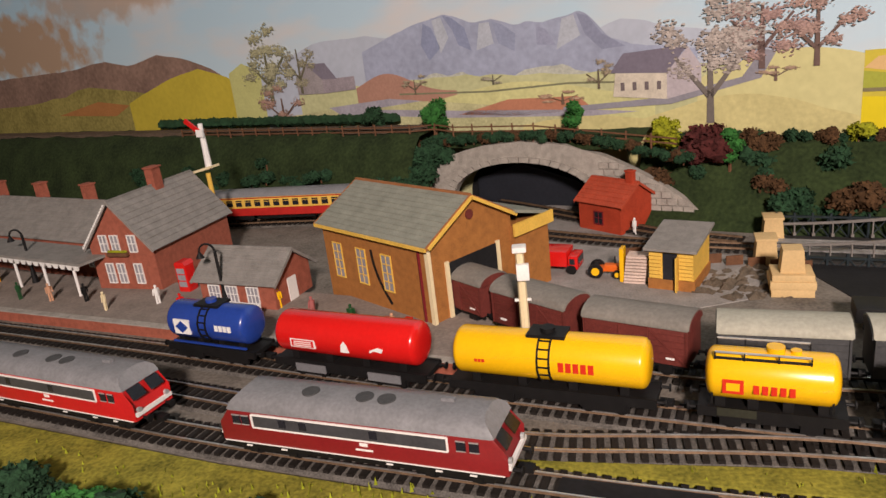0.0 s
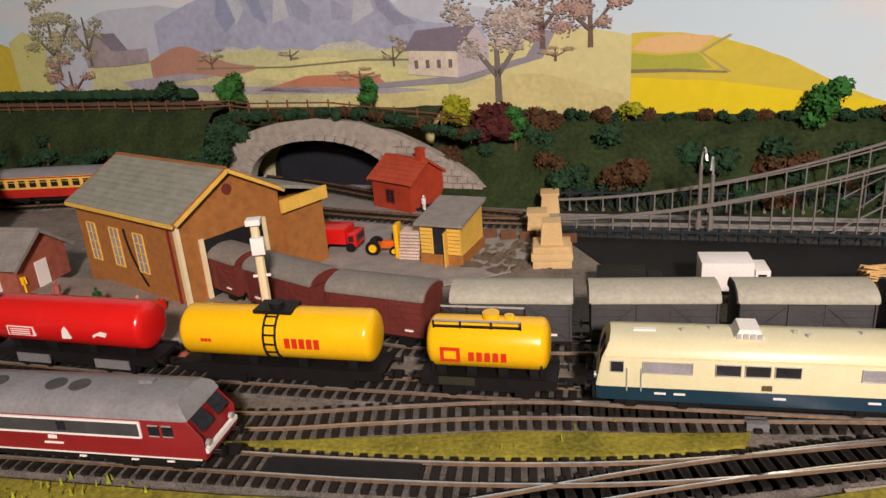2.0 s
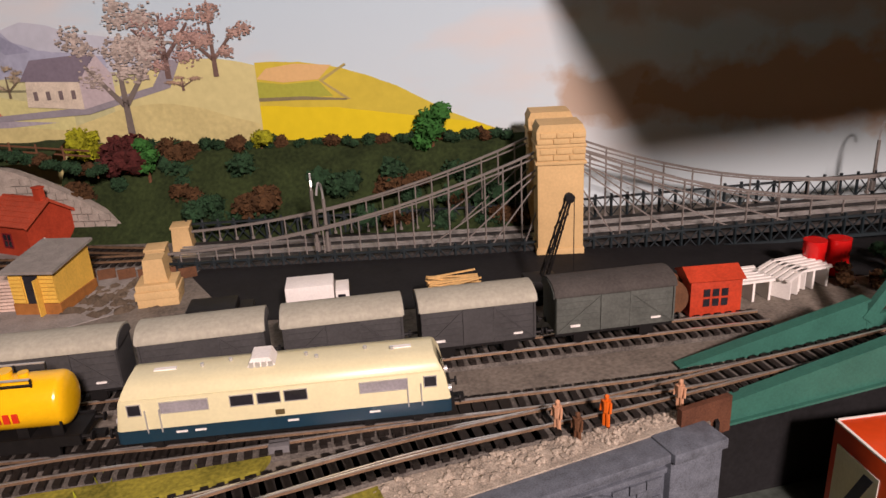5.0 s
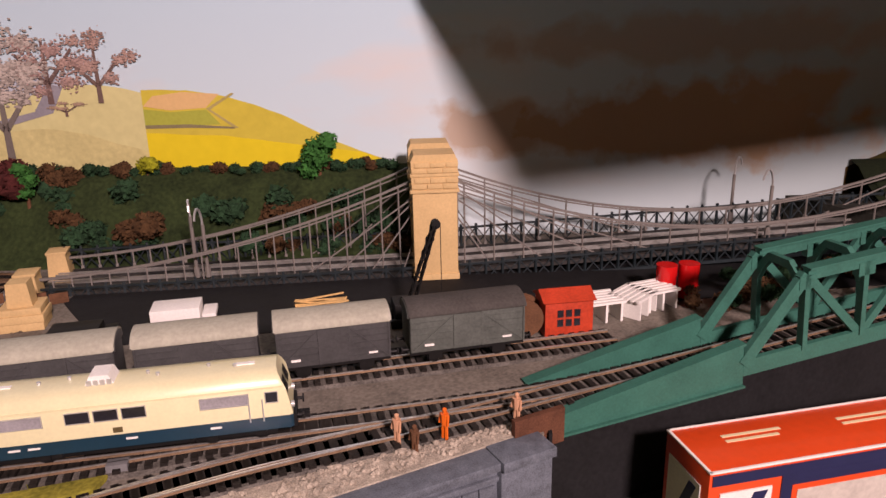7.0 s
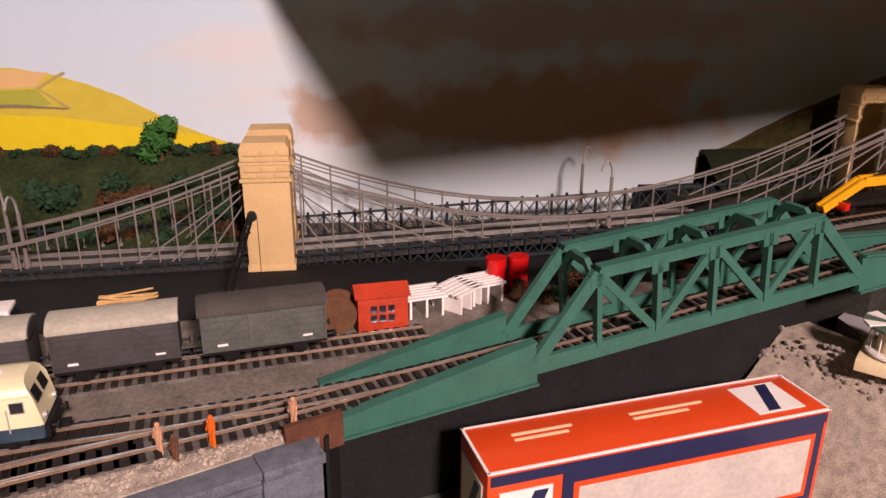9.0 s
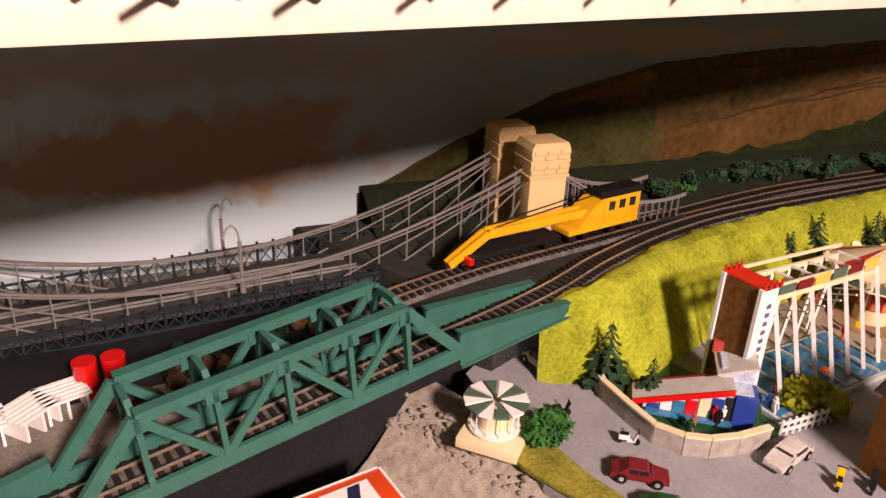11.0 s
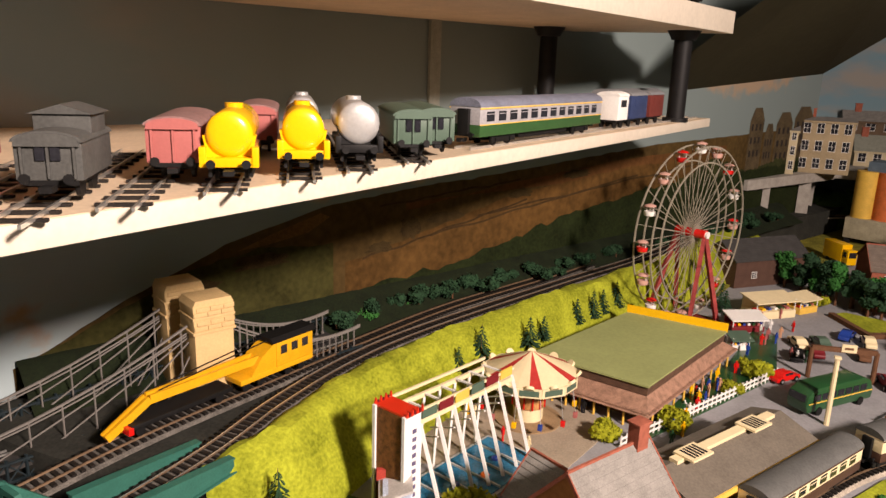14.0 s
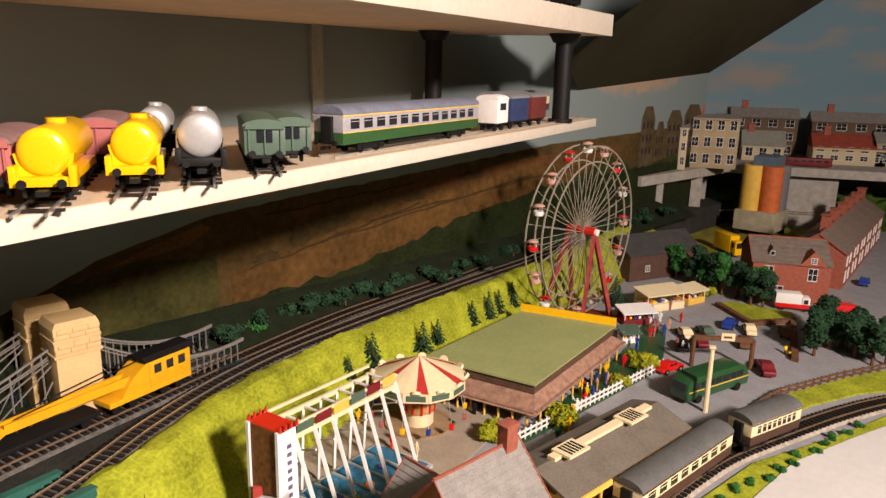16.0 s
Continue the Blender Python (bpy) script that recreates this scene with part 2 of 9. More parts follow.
def sweep(bm, line, prof):
    """Pull a closed outline (sideways, up) along a line."""
    rings = []
    for i, p in enumerate(line):
        d = (line[min(i + 1, len(line) - 1)] - line[max(i - 1, 0)]).normalized()
        side = Vector((-d.y, d.x, 0)).normalized()
        rings.append([bm.verts.new(p + side * a + Vector((0, 0, b))) for a, b in prof])
    n = len(prof)
    for r, q in zip(rings, rings[1:]):
        for i in range(n):
            bm.faces.new((r[i], r[(i + 1) % n], q[(i + 1) % n], q[i]))
    bm.faces.new(rings[0][::-1])
    bm.faces.new(rings[-1])


def clump(bm, c, r, n, rng, flat=0.8):
    """A tuft of many small leaf blades round a middle."""
    for _ in range(n):
        d = Vector((rng.gauss(0, 1), rng.gauss(0, 1), rng.gauss(0, 1))).normalized()
        p = Vector(c) + Vector((d.x, d.y, d.z * flat)) * r * (0.45 + 0.6 * rng.random())
        a = Vector((rng.gauss(0, 1), rng.gauss(0, 1), rng.gauss(0, 1))).normalized() * r * 0.17
        b = d.cross(a)
        b = (b.normalized() if b.length > 1e-6 else d.orthogonal()) * r * 0.17
        bm.faces.new([bm.verts.new(q) for q in (p - a, p + b + d * r * 0.15, p + a, p - b - d * r * 0.1)])


def lump(bm, c, r, rng, sub=2, rough=0.35, flat=0.8):
    """An uneven rounded tuft of foam."""
    q = bmesh.ops.create_icosphere(bm, subdivisions=sub, radius=1)
    off = Vector((rng.random() * 9, rng.random() * 9, rng.random() * 9))
    for v in q["verts"]:
        k = 1 + rough * noise.noise(v.co * 2.3 + off) + rough * 0.6 * noise.noise(v.co * 6 + off)
        v.co = Vector(c) + Vector((v.co.x, v.co.y, v.co.z * flat)) * r * k


# ---- the plan ----
WALL = Vector((0.443, 0.815, 0))
WANG = -26.0
WD = Vector((math.cos(radians(WANG)), math.sin(radians(WANG)), 0))
WN = Vector((WD.y, -WD.x, 0))  # out of the wall, into the room


def on_wall(u, off=0.0, z=0.0):
    p = WALL + WD * u + WN * off
    return Vector((p.x, p.y, z))


FAIR = -0.035
VALLEY = -0.115
MAIN = curve_pts([(-1.1, 0.86, 0), (-0.6, 0.680, 0), (-0.25, 0.559, 0), (0.0, 0.468, 0), (0.19, 0.407, 0), (0.363, 0.354, 0), (0.535, 0.305, 0), (0.65, 0.278, 0.002), (0.8, 0.252, 0.012), (0.95, 0.222, 0.026), (1.15, 0.186, 0.043), (1.27, 0.184, 0.048), (1.4, 0.172, 0.05), (1.55, 0.135, 0.05), (1.85, 0.025, 0.05), (2.1, -0.075, 0.05), (2.4, -0.17, 0.05), (2.75, -0.25, 0.05)])
SIDE = curve_pts([(-1.1, 0.80, 0), (-0.6, 0.625, 0), (-0.2, 0.482, 0), (-0.05, 0.426, 0), (0.07, 0.392, 0), (0.15, 0.383, 0), (0.23, 0.374, 0), (0.34, 0.350, 0), (0.42, 0.334, 0), (0.5, 0.314, 0)])
REDL = curve_pts([(-1.1, 0.74, 0), (-0.6, 0.56, 0), (-0.35, 0.482, 0), (-0.13, 0.408, 0), (0.08, 0.349, 0), (0.16, 0.328, 0), (0.22, 0.315, 0), (0.28, 0.306, 0), (0.34, 0.3015, 0), (0.42, 0.2995, 0), (0.51, 0.2915, 0), (0.57, 0.285, 0), (0.66, 0.2755, 0.003)])
FRONT = curve_pts([(-0.8, 0.50, 0), (-0.4, 0.375, 0), (0.0, 0.29, 0), (0.15, 0.288, 0), (0.3, 0.300, 0), (0.42, 0.302, 0), (0.5, 0.293, 0)])
VANS = curve_pts([(-0.12, 0.735, 0), (-0.03, 0.648, 0), (0.05, 0.568, 0), (0.125, 0.503, 0), (0.206, 0.462, 0), (0.38, 0.419, 0), (0.55, 0.377, 0), (0.72, 0.335, 0)])
REAR = curve_pts([(-0.75, 1.055, 0), (-0.38, 0.996, 0), (-0.15, 0.955, 0), (0.0, 0.885, 0), (0.1, 0.82, 0), (0.2, 0.765, 0), (0.32, 0.715, 0)])
TUNNEL = curve_pts([(-0.02, 1.03, 0), (0.06, 0.965, 0), (0.14, 0.885, 0), (0.22, 0.80, 0), (0.3, 0.745, 0)])

# ---- room ----
rng = random.Random(3)


def slab(name, poly, z0, z1, material, label, category, kind="structure"):
    bm = bmesh.new()
    add_prism(bm, poly, "z", z0, z1)
    return solo(name, bm, material, label, category, kind)


slab("floor", [(-3, -3), (5, -3), (5, 4), (-3, 4)], -0.95, -0.9, floor_m, "brown carpeted floor of the hobby room", "floor")
slab("ceiling", [(-3, -3), (5, -3), (5, 4), (-3, 4)], 1.5, 1.55, ceil_m, "unseen ceiling over the layout, darkened to cut bounced light", "ceiling")
for nm, poly in (("wall_west", [(-1.75, -3), (-1.7, -3), (-1.7, 3), (-1.75, 3)]), ("wall_south", [(-1.7, -2.6), (4, -2.6), (4, -2.55), (-1.7, -2.55)])):
    slab(nm, poly, -0.9, 1.5, wall_m, "plain painted wall of the room", "wall")


def wall_slab(name, u0, u1, z0, z1, off0, off1, material, label):
    bm = bmesh.new()
    p = [on_wall(u0, off0), on_wall(u1, off0), on_wall(u1, off1), on_wall(u0, off1)]
    add_prism(bm, [(q.x, q.y) for q in p], "z", z0, z1)
    return solo(name, bm, material, label, "wall", "structure")


def sky_mat(name, low, high, cloud, amount, puffs=(), shelf_shade=None):
    """A painted sky: pale towards the land, faint clouds, tan cloud banks (way, height, half sizes, strength), darkened
    far along the wall for the shade of the shelves.
    """
    m = mat(name, high, 0.75, 0, 0.02, 3, 0.02)
    nt = m.node_tree
    b = nt.nodes["Principled BSDF"]

    def node(kind, **at):
        n = nt.nodes.new(kind)
        for key, value in at.items():
            n.inputs[key.replace("_", " ")].default_value = value
        return n

    def blend(a, other, fac):
        k = node("ShaderNodeMix")
        k.data_type = "RGBA"
        for sock, v in (("A", a), ("B", other)):
            if isinstance(v, tuple):
                k.inputs[sock].default_value = (*v, 1)
            else:
                nt.links.new(v, k.inputs[sock])
        nt.links.new(fac, k.inputs["Factor"])
        return k.outputs["Result"]

    tc = node("ShaderNodeTexCoord")
    sep = node("ShaderNodeSeparateXYZ")
    nt.links.new(tc.outputs["Object"], sep.inputs[0])
    r = node("ShaderNodeMapRange", From_Min=0.05, From_Max=0.38)
    nt.links.new(sep.outputs["Z"], r.inputs["Value"])
    col = blend(low, high, r.outputs[0])
    mp = node("ShaderNodeMapping")
    mp.inputs["Scale"].default_value = (4.5, 4.5, 13)
    nt.links.new(tc.outputs["Object"], mp.inputs["Vector"])
    n = node("ShaderNodeTexNoise", Scale=1.0, Detail=4)
    nt.links.new(mp.outputs[0], n.inputs["Vector"])
    r2 = node("ShaderNodeMapRange", From_Min=0.48, From_Max=0.68, To_Max=amount)
    nt.links.new(n.outputs["Fac"], r2.inputs["Value"])
    col = blend(col, cloud, r2.outputs[0])
    # way along the wall
    dot = node("ShaderNodeVectorMath")
    dot.operation = "DOT_PRODUCT"
    dot.inputs[1].default_value = WD
    nt.links.new(tc.outputs["Object"], dot.inputs[0])
    way = node("ShaderNodeMath")
    way.operation = "SUBTRACT"
    way.inputs[1].default_value = WALL.dot(WD)
    nt.links.new(dot.outputs["Value"], way.inputs[0])
    # Shade under the shelves, mixed into the sky colour along the wall.
    if shelf_shade:
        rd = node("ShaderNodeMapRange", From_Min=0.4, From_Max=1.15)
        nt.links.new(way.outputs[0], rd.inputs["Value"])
        col = blend(col, shelf_shade, rd.outputs[0])
    if puffs:
        uz = node("ShaderNodeCombineXYZ")
        nt.links.new(way.outputs[0], uz.inputs[0])
        nt.links.new(sep.outputs["Z"], uz.inputs[1])
        wob = node("ShaderNodeTexNoise", Scale=22.0, Detail=5)
        nt.links.new(uz.outputs[0], wob.inputs["Vector"])
        mask = None
        for u, z, ru, rz, k in puffs:
            q = node("ShaderNodeMapping")
            q.inputs["Location"].default_value = (-u / ru, -z / rz, 0)
            q.inputs["Scale"].default_value = (1 / ru, 1 / rz, 1)
            nt.links.new(uz.outputs[0], q.inputs["Vector"])
            ln = node("ShaderNodeVectorMath")
            ln.operation = "LENGTH"
            nt.links.new(q.outputs[0], ln.inputs[0])
            ad = node("ShaderNodeMath")
            ad.operation = "MULTIPLY_ADD"
            ad.inputs[1].default_value = 1.7
            nt.links.new(wob.outputs["Fac"], ad.inputs[0])
            nt.links.new(ln.outputs["Value"], ad.inputs[2])
            mr = node("ShaderNodeMapRange", From_Min=1.45, From_Max=1.85, To_Min=k, To_Max=0.0)
            nt.links.new(ad.outputs[0], mr.inputs["Value"])
            if mask:
                mx = node("ShaderNodeMath")
                mx.operation = "MAXIMUM"
                nt.links.new(mask, mx.inputs[0])
                nt.links.new(mr.outputs[0], mx.inputs[1])
                mask = mx.outputs[0]
            else:
                mask = mr.outputs[0]
        col = blend(col, (0.40, 0.235, 0.115), mask)
    nt.links.new(col, b.inputs["Base Color"])
    return m


BANKS = ((0.62, 0.120, 0.24, 0.055, 0.85), (0.72, 0.145, 0.10, 0.045, 0.8), (0.40, 0.120, 0.08, 0.042, 0.7), (0.64, 0.215, 0.30, 0.030, 0.5), (1.15, 0.235, 0.3, 0.022, 0.5),
         (-1.55, 0.285, 0.26, 0.075, 0.85), (-1.25, 0.36, 0.25, 0.05, 0.6), (2.35, 0.40, 0.25, 0.05, 0.6))
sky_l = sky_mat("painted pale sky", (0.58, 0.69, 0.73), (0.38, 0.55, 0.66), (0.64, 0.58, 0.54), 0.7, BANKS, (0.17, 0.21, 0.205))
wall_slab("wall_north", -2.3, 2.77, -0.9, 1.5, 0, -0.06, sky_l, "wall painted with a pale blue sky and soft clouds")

bm = bmesh.new()
c0, c1 = on_wall(2.77, 0.0), Vector((3.42, -0.4216, 0))
add_prism(bm, [(c0.x, c0.y), (c1.x, c1.y), (c1.x, c1.y + 0.05), (c0.x, c0.y + 0.05)], "z", -0.9, 1.5)
solo("wall_corner", bm, sky_l, "short return of the painted wall", "wall", "structure")

# ---- the mural's flat painted land ----
mural = thing("painted_mural", 0, 0, 0, 0, "flat landscape mural with hills, farm and trees", "mural", kind="structure")


def paint(name, outline, col, layer, var=0.12, scale=30):
    """A flat painted shape; outline in way along the wall and height."""
    m = mat("mural " + name + " %d %.2f %.2f" % (layer, col[0], col[1]), col, 0.8, 0, var, scale, 0.03)
    m.node_tree.nodes["Principled BSDF"].inputs["Specular IOR Level"].default_value = 0.1
    bm = bmesh.new()
    a = [bm.verts.new(on_wall(u, 0.0003 + 0.00012 * layer, v)) for u, v in outline]
    f = bm.faces.new(a)
    f.normal_update()
    if f.normal.dot(WN) < 0:
        bmesh.ops.reverse_faces(bm, faces=[f])
    bmesh.ops.triangulate(bm, faces=bm.faces[:])
    me = bpy.data.meshes.new(name)
    bm.to_mesh(me)
    bm.free()
    me.materials.append(m)
    ob = new(name, me)
    ob.parent = mural
    return ob


def ridge(u0, u1, base, tops, n=40, rough=0.0, seed=1):
    """An outline of a hill: tops are (middle, width, height)."""
    out = []
    for i in range(n + 1):
        u = u0 + (u1 - u0) * i / n
        h = max(base + 0.0 * u, max(b + h * math.exp(-((u - c) / w) ** 2) for c, w, h, b in tops))
        out.append((u, h + rough * noise.noise(Vector((u * 40, seed, 0)))))
    return out + [(u1, 0.0), (u0, 0.0)]


def crest(u0, u1, tops, low, n=70, rough=0.002, seed=1):
    """An outline under a crest line given by a few (way, height) points, closed at a lower line."""
    out = []
    for i in range(n + 1):
        u = u0 + (u1 - u0) * i / n
        z = float(np.interp(u, [t[0] for t in tops], [t[1] for t in tops]))
        out.append((u, z + rough * noise.noise(Vector((u * 30, seed, 0))) + 0.5 * rough * noise.noise(Vector((u * 90, seed, 3)))))
    return out + [(u1, low), (u0, low)]


paint("far_blue_hill", crest(-0.95, -0.05, [(-0.95, 0.17), (-0.75, 0.237), (-0.65, 0.238), (-0.55, 0.225), (-0.30, 0.215), (-0.259, 0.229), (-0.231, 0.224), (-0.205, 0.214), (-0.166, 0.209), (-0.05, 0.18)], 0.06, 60, 0.002), (0.44, 0.48, 0.55), 1, 0.08, 10)
PEAKS = [(-0.66, 0.215), (-0.60, 0.236), (-0.552, 0.250), (-0.525, 0.253), (-0.509, 0.257), (-0.490, 0.250), (-0.470, 0.242), (-0.450, 0.243), (-0.435, 0.244), (-0.403, 0.233), (-0.385, 0.236), (-0.370, 0.233), (-0.331, 0.238), (-0.314, 0.243), (-0.304, 0.239), (-0.294, 0.230), (-0.274, 0.208), (-0.246, 0.197), (-0.17, 0.188)]
paint("mountain", crest(-0.66, -0.17, PEAKS, 0.1, 90, 0.0025, 2), (0.33, 0.36, 0.46), 2, 0.16, 12)
for shade, flank in (((0.24, 0.27, 0.38), [(-0.512, 0.255), (-0.498, 0.251), (-0.478, 0.236), (-0.470, 0.205), (-0.490, 0.214), (-0.498, 0.235)]),
                     ((0.24, 0.27, 0.38), [(-0.545, 0.247), (-0.532, 0.240), (-0.520, 0.212), (-0.540, 0.196), (-0.552, 0.218)]),
                     ((0.27, 0.30, 0.40), [(-0.436, 0.241), (-0.420, 0.235), (-0.402, 0.222), (-0.405, 0.200), (-0.428, 0.212)]),
                     ((0.25, 0.27, 0.36), [(-0.316, 0.240), (-0.302, 0.236), (-0.284, 0.213), (-0.255, 0.196), (-0.285, 0.194), (-0.306, 0.214)]),
                     ((0.30, 0.32, 0.42), [(-0.372, 0.230), (-0.358, 0.224), (-0.345, 0.203), (-0.372, 0.206)]),
                     ((0.42, 0.45, 0.50), [(-0.530, 0.250), (-0.515, 0.253), (-0.505, 0.225), (-0.520, 0.205)]),
                     ((0.42, 0.45, 0.48), [(-0.336, 0.235), (-0.320, 0.239), (-0.312, 0.213), (-0.345, 0.198)]),
                     ((0.42, 0.45, 0.50), [(-0.455, 0.240), (-0.440, 0.240), (-0.435, 0.212), (-0.462, 0.205)])):
    paint("mountain_flank", flank, shade, 3, 0.14, 30)
paint("foothill", ridge(-0.62, -0.18, 0.1, [(-0.52, 0.08, 0.025, 0.152), (-0.36, 0.08, 0.028, 0.150), (-0.26, 0.06, 0.02, 0.15)], 50, 0.008, 5), (0.46, 0.47, 0.40), 3, 0.25, 30)
paint("green_field", ridge(-0.80, -0.05, 0.1, [(-0.5, 0.3, 0.02, 0.152), (-0.2, 0.2, 0.02, 0.15), (-0.75, 0.1, 0.02, 0.15)], 40, 0.006), (0.50, 0.50, 0.27), 4, 0.15, 15)
paint("ploughed_field", ridge(-0.68, -0.50, 0.1, [(-0.62, 0.06, 0.03, 0.152)], 20), (0.40, 0.22, 0.16), 5)
paint("field", ridge(-0.62, -0.22, 0.1, [(-0.40, 0.13, 0.03, 0.130)], 20), (0.58, 0.56, 0.26), 6, 0.14, 20)
paint("hedge_line", [(-0.60, 0.152), (-0.45, 0.150), (-0.33, 0.156), (-0.22, 0.153), (-0.22, 0.1505), (-0.33, 0.1535), (-0.45, 0.1475), (-0.60, 0.1495)], (0.20, 0.20, 0.12), 7)
paint("field", ridge(-0.86, -0.30, 0.1, [(-0.60, 0.2, 0.022, 0.118)], 20), (0.48, 0.46, 0.25), 8, 0.25, 30)
paint("red_field", [(-0.50, 0.118), (-0.42, 0.137), (-0.32, 0.138), (-0.30, 0.122), (-0.40, 0.114)], (0.46, 0.20, 0.12), 9)
paint("river", [(-0.74, 0.135), (-0.62, 0.145), (-0.56, 0.140), (-0.66, 0.130), (-0.50, 0.124), (-0.30, 0.120), (-0.24, 0.116), (-0.30, 0.112), (-0.52, 0.114), (-0.72, 0.124)], (0.34, 0.32, 0.36), 9, 0.2, 30)
paint("pale_hill", ridge(-0.17, 0.0, 0.05, [(-0.06, 0.16, 0.075, 0.105)], 24), (0.58, 0.54, 0.26), 10, 0.08, 12)
paint("bright_hill", crest(0.0, 0.33, [(0.0, 0.173), (0.051, 0.172), (0.097, 0.163), (0.125, 0.154), (0.156, 0.142), (0.217, 0.109), (0.283, 0.083), (0.33, 0.06)], 0.0, 40, 0.001), (0.56, 0.46, 0.06), 10, 0.08, 12)
paint("peach_field", [(0.0, 0.155), (0.012, 0.166), (0.045, 0.170), (0.086, 0.167), (0.07, 0.152), (0.03, 0.150)], (0.66, 0.44, 0.20), 11, 0.05)
paint("green_field", [(0.0, 0.152), (0.03, 0.148), (0.07, 0.150), (0.085, 0.133), (0.0, 0.132)], (0.36, 0.38, 0.06), 11, 0.08)
paint("yellow_field", crest(0.0, 0.33, [(0.0, 0.125), (0.09, 0.120), (0.179, 0.107), (0.242, 0.098), (0.283, 0.081), (0.33, 0.058)], 0.0, 30, 0.001), (0.68, 0.54, 0.02), 12, 0.05, 10)
paint("hedge_line", [(0.0, 0.134), (0.05, 0.134), (0.10, 0.130), (0.10, 0.128), (0.05, 0.130), (0.0, 0.130)], (0.22, 0.19, 0.10), 13)
paint("field_path", [(0.07, 0.151), (0.10, 0.168), (0.103, 0.167), (0.075, 0.150), (0.105, 0.129), (0.10, 0.1285)], (0.40, 0.33, 0.12), 13)
paint("lane", [(-0.34, 0.118), (-0.20, 0.124), (-0.10, 0.150), (-0.085, 0.178), (-0.10, 0.182), (-0.12, 0.152), (-0.21, 0.132), (-0.34, 0.124)], (0.26, 0.25, 0.28), 14)
paint("pale_hill", ridge(-0.40, 0.0, 0.05, [(-0.12, 0.12, 0.045, 0.088), (-0.3, 0.12, 0.02, 0.092)], 24, 0.003), (0.56, 0.50, 0.23), 15, 0.14, 20)
# farmhouse and barn
paint("cottage_wall", [(-0.272, 0.135), (-0.205, 0.130), (-0.205, 0.163), (-0.268, 0.166)], (0.58, 0.52, 0.42), 16, 0.25, 90)
paint("cottage_gable", [(-0.205, 0.130), (-0.165, 0.140), (-0.165, 0.168), (-0.180, 0.190), (-0.205, 0.163)], (0.45, 0.40, 0.42), 16)
paint("cottage_roof", [(-0.275, 0.164), (-0.258, 0.187), (-0.180, 0.192), (-0.205, 0.161)], (0.18, 0.16, 0.20), 17, 0.12)
for k in range(4):
    u = -0.262 + k * 0.015
    paint("cottage_window", [(u, 0.142), (u + 0.005, 0.142), (u + 0.005, 0.152), (u, 0.152)], (0.16, 0.13, 0.13), 18)
paint("barn_wall", [(-0.80, 0.158), (-0.745, 0.158), (-0.745, 0.180), (-0.775, 0.205), (-0.80, 0.185)], (0.30, 0.27, 0.27), 16, 0.25, 60)
paint("barn_roof", [(-0.775, 0.205), (-0.745, 0.180), (-0.715, 0.180), (-0.735, 0.205)], (0.20, 0.18, 0.22), 17)
paint("barn_wall", [(-0.745, 0.158), (-0.68, 0.162), (-0.68, 0.182), (-0.745, 0.180)], (0.30, 0.26, 0.28), 16, 0.25, 60)


def painted_tree(name, u, v, w, h, col, layer, n=60, seed=1, trunk=0.3):
    """Painted foliage: clusters of small flat dabs in two tones, with a trunk and limbs."""
    r = random.Random(seed)
    hubs = []
    for i in range(max(5, n // 9)):
        a, k = r.random() * 2 * math.pi, math.sqrt(r.random())
        hubs.append((u + math.cos(a) * k * w * 0.46, v + h * (trunk + (1 - trunk) / 2) + math.sin(a) * k * h * (1 - trunk) * 0.46))
    for tone in (0, 1):
        bm = bmesh.new()
        for i, (hu, hv) in enumerate(hubs):
            for q in range(64 if tone == 0 else 44):
                cu = hu + r.gauss(0, 0.060) * w
                cv = hv + r.gauss(0, 0.034) * h + (0.020 * h if tone else 0)
                s = w * (0.005 + 0.011 * r.random()) * (1.0 if tone == 0 else 0.8)
                off = 0.0003 + 0.00012 * layer + 0.00010 * tone + 0.00000012 * (i * 64 + q)
                ring = [bm.verts.new(on_wall(cu + s * math.cos(t) * (1.2 + 0.5 * r.random()), off, cv + 0.62 * s * math.sin(t) * (1 + 0.5 * r.random()))) for t in [2 * math.pi * z / 6 for z in range(6)]]
                bm.faces.new(ring)
        c = col if tone == 0 else tuple(min(1.0, x * 1.45 + 0.01) for x in col)
        ob = new(name if tone == 0 else "painted_highlight", mesh_of(name, bm, mat("mural leaves %s %d %d" % (name, seed, tone), c, 0.85, 0, 0.35, 160, 0.02)))
        ob.parent = mural
    dark = tuple(x * 0.55 for x in col)
    paint("painted_trunk", [(u - w * 0.03, v), (u + w * 0.04, v), (u + w * 0.015, v + h * 0.7), (u - w * 0.015, v + h * 0.7)], dark, layer - 1)
    paint("painted_limb", [(u, v + h * 0.25), (u + w * 0.3, v + h * 0.6), (u + w * 0.32, v + h * 0.58), (u + w * 0.02, v + h * 0.2)], dark, layer - 1)
    paint("painted_limb", [(u, v + h * 0.25), (u - w * 0.3, v + h * 0.55), (u - w * 0.32, v + h * 0.53), (u - w * 0.02, v + h * 0.2)], dark, layer - 1)


painted_tree("painted_tree", -0.155, 0.100, 0.13, 0.145, (0.30, 0.26, 0.23), 24, 130, 1)
painted_tree("painted_tree", -0.10, 0.160, 0.10, 0.10, (0.26, 0.17, 0.15), 22, 100, 2, 0.1)
painted_tree("painted_tree", -0.045, 0.160, 0.09, 0.085, (0.27, 0.18, 0.15), 22, 90, 3, 0.1)
painted_tree("painted_tree", -0.86, 0.15, 0.13, 0.12, (0.26, 0.25, 0.15), 24, 130, 4, 0.1)
